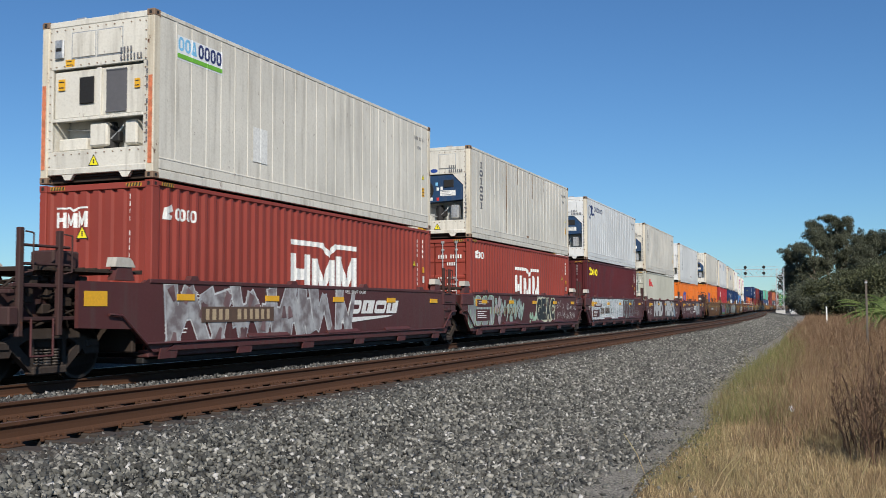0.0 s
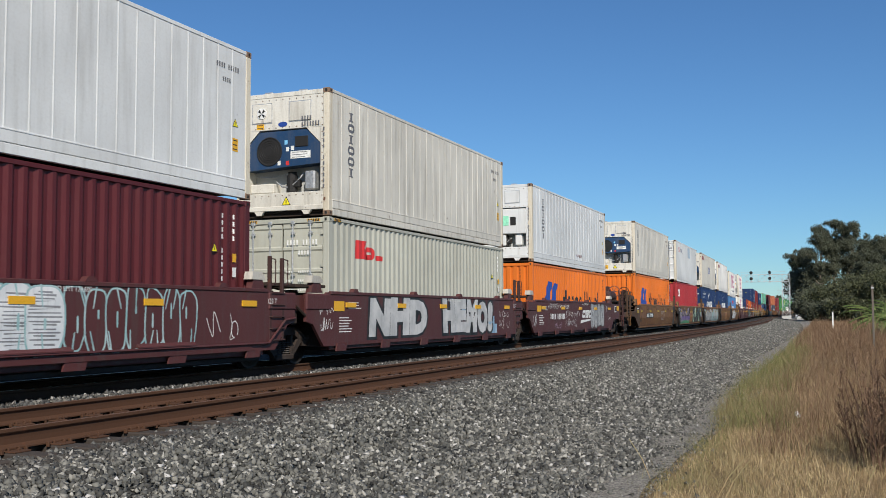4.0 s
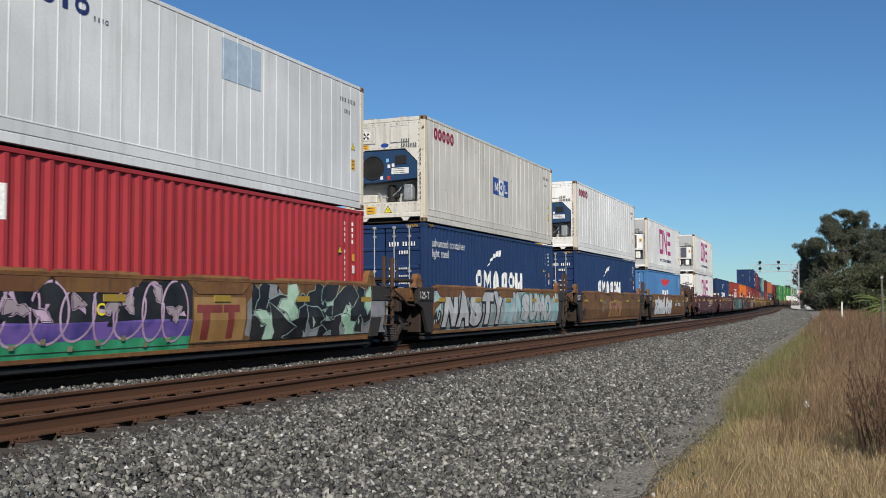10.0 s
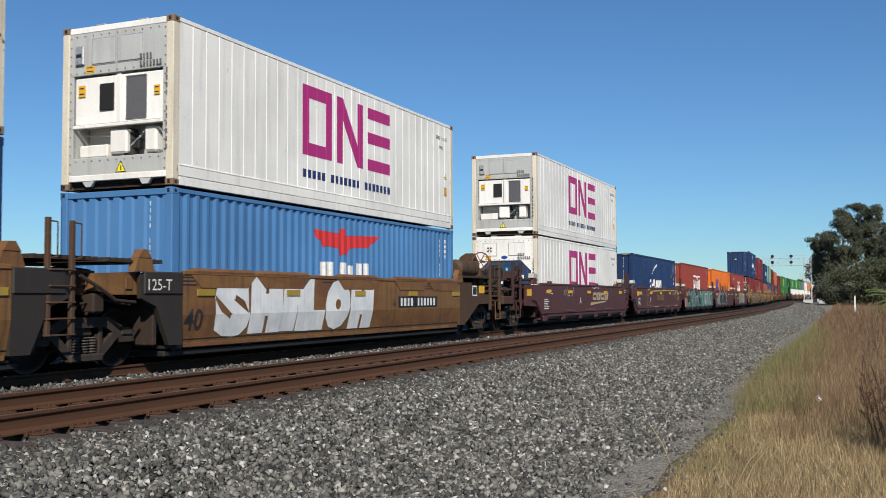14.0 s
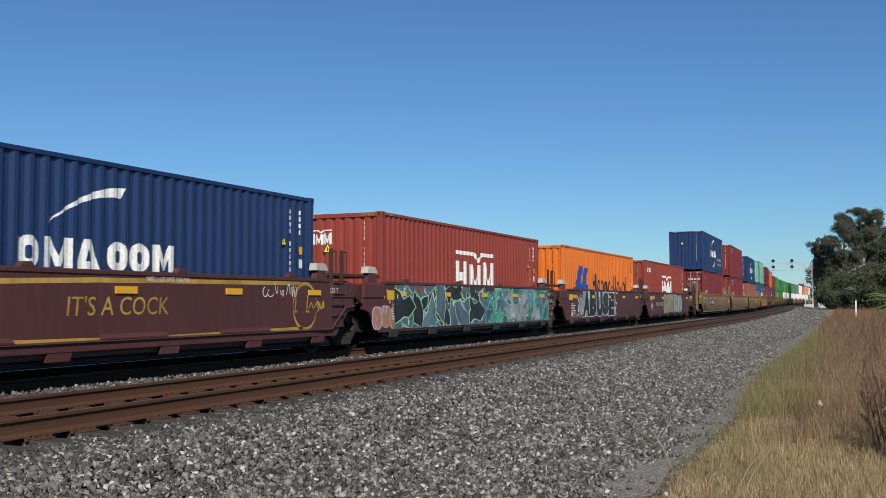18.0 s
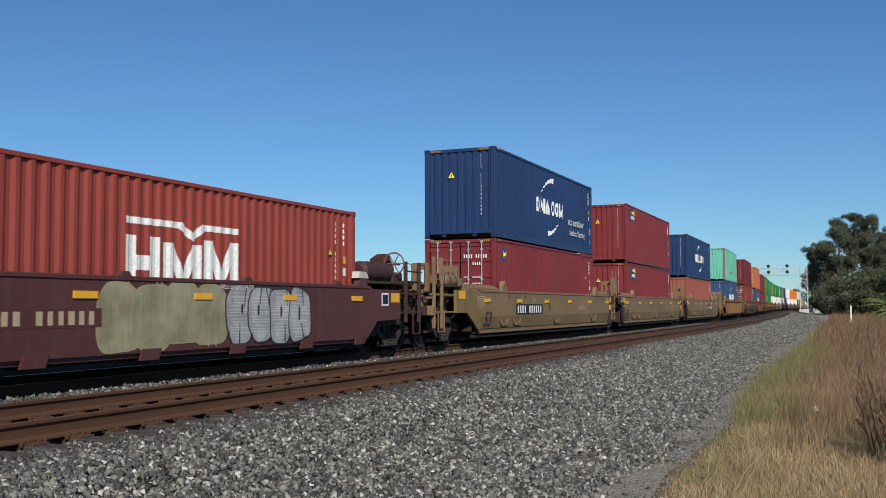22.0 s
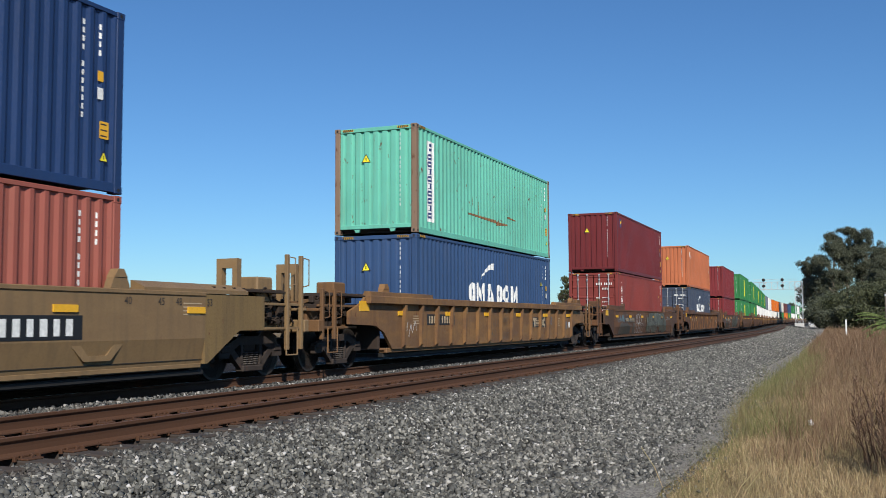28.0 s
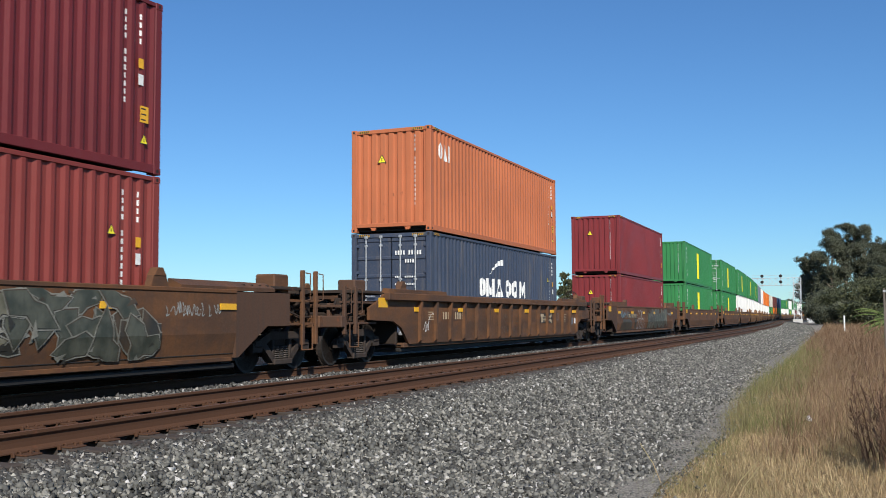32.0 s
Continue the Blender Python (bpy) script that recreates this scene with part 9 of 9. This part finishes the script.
def lattice(b, p, q, w, d, n, r=0.05):
    """A box truss from p to q, w across and d deep, with diagonals."""
    p, q = Vector(p), Vector(q)
    ax = (q - p).normalized()
    up = Vector((0, 0, 1)) if abs(ax.z) < 0.5 else Vector((0, 1, 0))
    side = ax.cross(up).normalized()
    corner = [(side * sx * w / 2 + up * sz * d / 2) for sx, sz in ((-1, -1), (1, -1), (1, 1), (-1, 1))]
    for c in corner:
        b.cyl(p + c, q + c, r, 6)
    for i in range(n):
        a, e = p.lerp(q, i / n), p.lerp(q, (i + 1) / n)
        for j in range(4):
            c0, c1 = corner[j], corner[(j + 1) % 4]
            b.cyl(a + (c0 if i % 2 else c1), e + (c1 if i % 2 else c0), r * 0.6, 5)
            b.cyl(a + c0, a + c1, r * 0.6, 5)
    return b


def gantry(s, name, label, reach, tower_n, k=1.0):
    root = thing(name, label, "signal gantry", line_pose(s, 0, 0))
    tw = lattice(Build(), (tower_n, 0, -0.1), (tower_n, 0, 10.4), 1.6, 1.2, 7, 0.07)
    part("tower", tw, PALE_STEEL, root)
    part("footing", Build().box(tower_n - 1.1, tower_n + 1.1, -1, 1, -0.6, 0.3, 0.05), CONCRETE, root)
    part("truss", lattice(Build(), (tower_n + 0.8, 0, 9.4), (reach, 0, 9.4), 1.1, 1.75, 8, 0.05), PALE_STEEL, root)
    part("handrail", Build().cyl((reach, -0.5, 10.9), (tower_n, -0.5, 10.9), 0.03, 5), PALE_STEEL, root)
    for n in (0.0, NEAR):
        sg = part("signal_mast", Build().cyl((n - 0.2, -0.8, 8.6), (n - 0.2, -0.8, 11.3), 0.06, 8).box(n - 0.5, n + 0.1, -0.9, -0.5, 8.3, 8.36, 0.01), PALE_STEEL, root)
        for z in (10.75, 9.3):
            part("signal_head", Build().cyl((n - 0.2, -0.95, z), (n - 0.2, -0.85, z), 0.38, 20).cyl((n - 0.2, -1.25, z), (n - 0.2, -0.95, z), 0.14, 12).box(n - 0.4, n, -0.85, -0.6, z - 0.25, z + 0.25, 0.03), BLACK, sg, "round black signal head")
            part("signal_arm", Build().box(n - 0.35, n - 0.05, -0.8, -0.4, z - 0.75, z - 0.65, 0.02), PALE_STEEL, sg)
    lad = Build()
    for i in range(30):
        lad.cyl((tower_n + 1.0, -0.25, 0.3 + i * 0.33), (tower_n + 1.0, 0.25, 0.3 + i * 0.33), 0.02, 4)
    lad.cyl((tower_n + 1.0, -0.25, 0), (tower_n + 1.0, -0.25, 10.4), 0.03, 5).cyl((tower_n + 1.0, 0.25, 0), (tower_n + 1.0, 0.25, 10.4), 0.03, 5)
    part("ladder", lad, PALE_STEEL, root)
    return root


gantry(253, "signal_gantry", "pale steel signal gantry with round black signal heads over both tracks", -2.6, 7.7)
gantry(440, "signal_gantry", "distant pale steel signal gantry", -3.0, 7.7)

cab = thing("relay_cabinet", "white metal relay cabinet on a concrete base", "cabinet", line_pose(232, 10.6, -0.3))
part("body", Build().box(-0.55, 0.55, -0.5, 0.5, 0.25, 2.1, 0.03), PALE_STEEL, cab)
part("roof", Build().box(-0.62, 0.62, -0.57, 0.57, 2.1, 2.18, 0.02), PALE_STEEL, cab)
part("base", Build().box(-0.6, 0.6, -0.55, 0.55, -0.2, 0.25, 0.03), CONCRETE, cab)
cab = thing("relay_cabinet", "small white relay cabinet beside the gantry", "cabinet", line_pose(262, 10.2, -0.3))
part("body", Build().box(-0.5, 0.5, -0.5, 0.5, 0.0, 2.1, 0.03), PALE_STEEL, cab)
shed = thing("low_white_building", "long low white building far beside the line", "building", pose(3.0, 520, -0.4, 0, 0, 4))
part("wall", Build().box(-9, 3, -5, 5, 0, 3.6, 0.05), PALE_STEEL, shed)
part("roof", Build().prism([(-5.5, 3.6), (5.5, 3.6), (0, 4.4)], "x", -9.5, 3.5), CONCRETE, shed)


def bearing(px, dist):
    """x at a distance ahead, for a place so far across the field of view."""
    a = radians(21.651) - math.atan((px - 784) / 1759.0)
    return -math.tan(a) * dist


WOODPOST = paint("weathered_post_wood", (0.13, 0.11, 0.09), 0.85, 0.4, 0.0)
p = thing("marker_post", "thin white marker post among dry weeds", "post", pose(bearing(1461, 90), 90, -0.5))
part("stake", Build().box(-0.06, 0.06, -0.03, 0.03, 0, 1.55, 0.01), WHITE_INK, p)
part("cap", Build().box(-0.07, 0.07, -0.04, 0.04, 1.55, 1.62, 0.01), GALV, p)
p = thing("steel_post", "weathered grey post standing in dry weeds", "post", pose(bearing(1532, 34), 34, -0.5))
part("stake", Build().box(-0.032, 0.032, -0.03, 0.03, -0.05, 2.42, 0.008), WOODPOST, p)
part("bracket", Build().box(-0.042, 0.042, -0.04, 0.04, 2.3, 2.36, 0.008), GALV, p)

BARK = paint("pale_bark", (0.2, 0.16, 0.12), 0.9, 0.4, 0.0)


def leaf_mat(name, a, b, c):
    nd = Nodes(name)
    geo = nd.n.new("ShaderNodeNewGeometry")
    col = nd.ramp(geo.outputs["Random Per Island"], (0.0, a), (0.55, b), (1.0, c))
    return nd.done(col, 0.6, 0, 0.3)


EUCALYPT = leaf_mat("eucalyptus_leaf", (0.05, 0.058, 0.037), (0.07, 0.078, 0.048), (0.105, 0.11, 0.068))
SHRUB = leaf_mat("shrub_leaf", (0.042, 0.05, 0.024), (0.066, 0.074, 0.033), (0.095, 0.098, 0.045))
PALM = leaf_mat("palm_leaf", (0.05, 0.08, 0.02), (0.10, 0.15, 0.04), (0.2, 0.24, 0.08))


def leaves(name, centres, radii, count, size, rng, material, droop=0.35):
    """Small leaf clumps in and on many uneven blobs, hanging a little."""
    c = np.asarray(centres, float)
    r = np.asarray(radii, float)
    pick = rng.choice(len(c), count, p=(r ** 2.2) / (r ** 2.2).sum())
    d = rng.normal(size=(count, 3))
    d /= np.linalg.norm(d, axis=1)[:, None]
    rad = r[pick] * rng.uniform(0.45, 1.06, count) ** 0.6
    p = c[pick] + d * rad[:, None] * np.array([1, 1, 0.8])
    p += rng.normal(size=(count, 3)) * (r[pick] * 0.28)[:, None]
    u = rng.normal(size=(count, 3))
    u[:, 2] -= droop * 3
    u /= np.linalg.norm(u, axis=1)[:, None]
    w = np.cross(u, rng.normal(size=(count, 3)))
    w /= np.linalg.norm(w, axis=1)[:, None]
    L = size * rng.uniform(0.5, 1.4, count)
    v = np.stack([p - u * L[:, None], p + w * (L * 0.45)[:, None], p + u * L[:, None], p - w * (L * 0.45)[:, None]], 1)
    me = bpy.data.meshes.new(name)
    me.vertices.add(count * 4)
    me.vertices.foreach_set("co", v.reshape(-1))
    me.loops.add(count * 4)
    me.loops.foreach_set("vertex_index", np.arange(count * 4))
    me.polygons.add(count)
    me.polygons.foreach_set("loop_start", np.arange(0, count * 4, 4))
    me.materials.append(material)
    me.update(calc_edges=True)
    return me


def tree(label, x, y, height, spread, seed, count=9000, size=0.32, material=EUCALYPT, bare=0.3, group="trees beside the line"):
    rng = np.random.default_rng(seed)
    r = random.Random(seed)
    root = thing("tree", label, "tree", pose(x, y, -0.5), group)
    t = Build()
    prev, rad = Vector((0, 0, -0.2)), height * 0.022
    tips = []
    for i in range(5):
        nxt = prev + Vector((r.gauss(0, 0.03), r.gauss(0, 0.03), 1)) * height * (0.13 + 0.01 * i)
        t.cyl(prev, nxt, rad, 9, rad * 0.82, cap=False)
        prev, rad = nxt, rad * 0.82
    part("trunk", t, BARK, root)
    lb = Build()
    for i in range(11):
        z = height * r.uniform(bare, 0.68)
        a = r.uniform(0, 6.28)
        o = Vector((0, 0, z))
        reach = spread * r.uniform(0.45, 0.95) * (1.15 - 0.5 * z / height)
        e = o + Vector((math.cos(a) * reach, math.sin(a) * reach, height * r.uniform(0.06, 0.3)))
        mid = o.lerp(e, 0.5) + Vector((0, 0, height * 0.03))
        lb.cyl(o, mid, height * 0.009, 6, height * 0.006, cap=False).cyl(mid, e, height * 0.006, 6, height * 0.002, cap=False)
        tips += [mid, e]
        for j in range(3):
            q = e + Vector((r.gauss(0, 1), r.gauss(0, 1), r.gauss(0.2, 0.5))) * spread * 0.18
            lb.cyl(e, q, height * 0.003, 4, height * 0.001, cap=False)
            tips.append(q)
    part("branchwork", lb, BARK, root)
    # Clumps fill an uneven envelope round the limbs.
    tips = [q for q in tips if q.z < height * 0.9]
    for _ in range(46):
        t = r.uniform(bare * 0.6, 0.97)
        e = spread * (0.35 + 0.75 * math.sin(math.pi * min(1.0, (t - bare * 0.5) / (1.05 - bare * 0.5))) ** 0.8) * (1.0 if t < 0.75 else 0.75)
        a = r.uniform(0, 6.28)
        q = e * math.sqrt(r.random()) * r.uniform(0.7, 1.05)
        tips.append(Vector((math.cos(a) * q, math.sin(a) * q, height * t)))
    rr = [spread * r.uniform(0.1, 0.27) for _ in tips]
    tips = [Vector((q.x, q.y, min(q.z, height - rad2 * 0.8))) for q, rad2 in zip(tips, rr)]
    part("crown", leaves("crown", tips, rr, count, size, rng, material), material, root)
    return root


def bush(label, x, y, height, spread, seed, count=3500, size=0.25, material=SHRUB, z=-0.5, group="bushes"):
    rng = np.random.default_rng(seed)
    r = random.Random(seed)
    root = thing("bush", label, "bush", pose(x, y, z), group)
    st = Build()
    cs, rs = [], []
    for i in range(9):
        a = r.uniform(0, 6.28)
        e = Vector((math.cos(a) * spread * r.uniform(0.1, 0.8), math.sin(a) * spread * r.uniform(0.1, 0.8), height * r.uniform(0.3, 0.75)))
        st.cyl((0, 0, -0.1), e, 0.06, 5, 0.02, cap=False)
        cs.append(e)
        rs.append(height * r.uniform(0.2, 0.32))
    part("branchwork", st, BARK, root)
    part("foliage", leaves("foliage", cs, rs, count, size, rng, material, 0.1), material, root)
    return root


D = 278.0
for px, top, spread, seed, cnt, dd in ((1466, 382, 4.8, 3, 15000, 0), (1442, 410, 4.4, 7, 9000, -8), (1500, 398, 4.2, 8, 9000, 6), (1406, 438, 4.0, 4, 9000, 14), (1418, 452, 4.2, 9, 7000, 0), (1515, 412, 5.0, 5, 12000, 10), (1548, 416, 5.0, 6, 12000, 4), (1585, 408, 5.5, 10, 12000, 0), (1530, 440, 4.5, 12, 8000, -14), (1397, 470, 3.2, 13, 5000, 20), (1620, 430, 5.5, 14, 8000, -5)):
    y = D + dd
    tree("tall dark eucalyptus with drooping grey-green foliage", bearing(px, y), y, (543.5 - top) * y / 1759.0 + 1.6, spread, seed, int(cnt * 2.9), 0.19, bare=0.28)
for px, top, dist, spread, seed, mt in ((1412, 505, 215, 4.0, 31, EUCALYPT), (1440, 498, 205, 4.5, 32, EUCALYPT), (1470, 492, 200, 4.5, 33, SHRUB), (1505, 480, 190, 4.5, 34, SHRUB), (1545, 478, 180, 4.5, 35, SHRUB), (1580, 470, 175, 4.5, 36, SHRUB), (1490, 520, 150, 3.0, 37, SHRUB), (1528, 525, 140, 3.0, 38, SHRUB), (1425, 525, 196, 3.5, 39, EUCALYPT), (1455, 520, 185, 3.5, 40, EUCALYPT), (1565, 520, 130, 3.0, 41, SHRUB)):
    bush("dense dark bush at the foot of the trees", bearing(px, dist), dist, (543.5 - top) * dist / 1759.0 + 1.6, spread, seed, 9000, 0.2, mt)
for px, top, dist, h, seed in ((1375, 520, 480, 9, 51), (1366, 516, 560, 10, 52), (1384, 522, 520, 8, 53)):
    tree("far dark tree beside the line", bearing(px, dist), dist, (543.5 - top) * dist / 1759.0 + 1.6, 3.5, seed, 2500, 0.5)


def palm_clump(x, y, z, seed):
    """A low spiky clump of arching fronds."""
    r = random.Random(seed)
    root = thing("palm_shrub", "bright green spiky palm-like shrub behind dry weeds", "shrub", pose(x, y, z))
    stem = Build().cyl((0, 0, -0.2), (0, 0, 0.9), 0.25, 10, 0.2)
    part("stem", stem, BARK, root)
    for i in range(26):
        a, up = r.uniform(0, 6.28), r.uniform(0.15, 1.15)
        L = r.uniform(1.5, 2.6)
        b = Build()
        pts = []
        for j in range(9):
            t = j / 8
            pts.append(Vector((math.cos(a) * L * t * math.cos(up * (1 - 0.5 * t)), math.sin(a) * L * t * math.cos(up * (1 - 0.5 * t)), 0.9 + L * t * math.sin(up) - 0.9 * L * t * t * (1.1 - 0.5 * up))))
        b.tube(pts, 0.012, 4)
        sd = Vector((-math.sin(a), math.cos(a), 0))
        for j in range(1, 9):
            for kk in range(3):
                o = pts[j - 1].lerp(pts[j], kk / 3)
                for sg in (-1, 1):
                    e = o + sd * sg * 0.38 * (1.05 - j / 9) + (pts[j] - pts[j - 1]).normalized() * 0.2 + Vector((0, 0, -0.06))
                    n = Vector((0, 0, 0.016))
                    b.add([o, o.lerp(e, 0.5) + n, e, o.lerp(e, 0.5) - n], [(0, 1, 2, 3)])
        part("frond", b, PALM, root)
    return root


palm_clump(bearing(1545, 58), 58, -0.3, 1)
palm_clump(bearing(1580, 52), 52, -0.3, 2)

# Low trees and bushes on the horizon behind the train.
BR = random.Random(8)
for i in range(46):
    y = BR.uniform(30, 420)
    x = -BR.uniform(95, 190) - 0.1 * y
    bush("low dark bush on the flat land behind the train", x, y, BR.uniform(2.5, 5.2), BR.uniform(2, 5), 200 + i, 900, 0.45, BR.choice((SHRUB, EUCALYPT)), -0.9, "bushes behind the train")
for x, y, hgt, spr, sd in ((-40.0, 70, 3.4, 2.4, 301), (-43.5, 73, 2.9, 2.0, 302), (-34.0, 78, 2.7, 1.8, 303)):
    bush("leafy green bush with bare twigs behind the train", x, y, hgt, spr, sd, 2600, 0.16, SHRUB, -0.6, "bushes behind the train")
tree("slender green tree behind the train", -41.5, 150, 8.4, 1.5, 310, 3500, 0.22, SHRUB, group="trees behind the train")
POLE = WOODPOST
for i, (x, y) in enumerate(((-75, 112), (-78, 150), (-82, 190))):
    t = thing("utility_pole", "thin wooden pole behind the train", "pole", pose(x, y, -0.9), "poles behind the train")
    part("shaft", Build().cyl((0, 0, 0), (0, 0, 4.6), 0.1, 8, 0.07), POLE, t)
    part("crossarm", Build().box(-0.7, 0.7, -0.05, 0.05, 4.2, 4.32, 0.01), POLE, t)

motions()
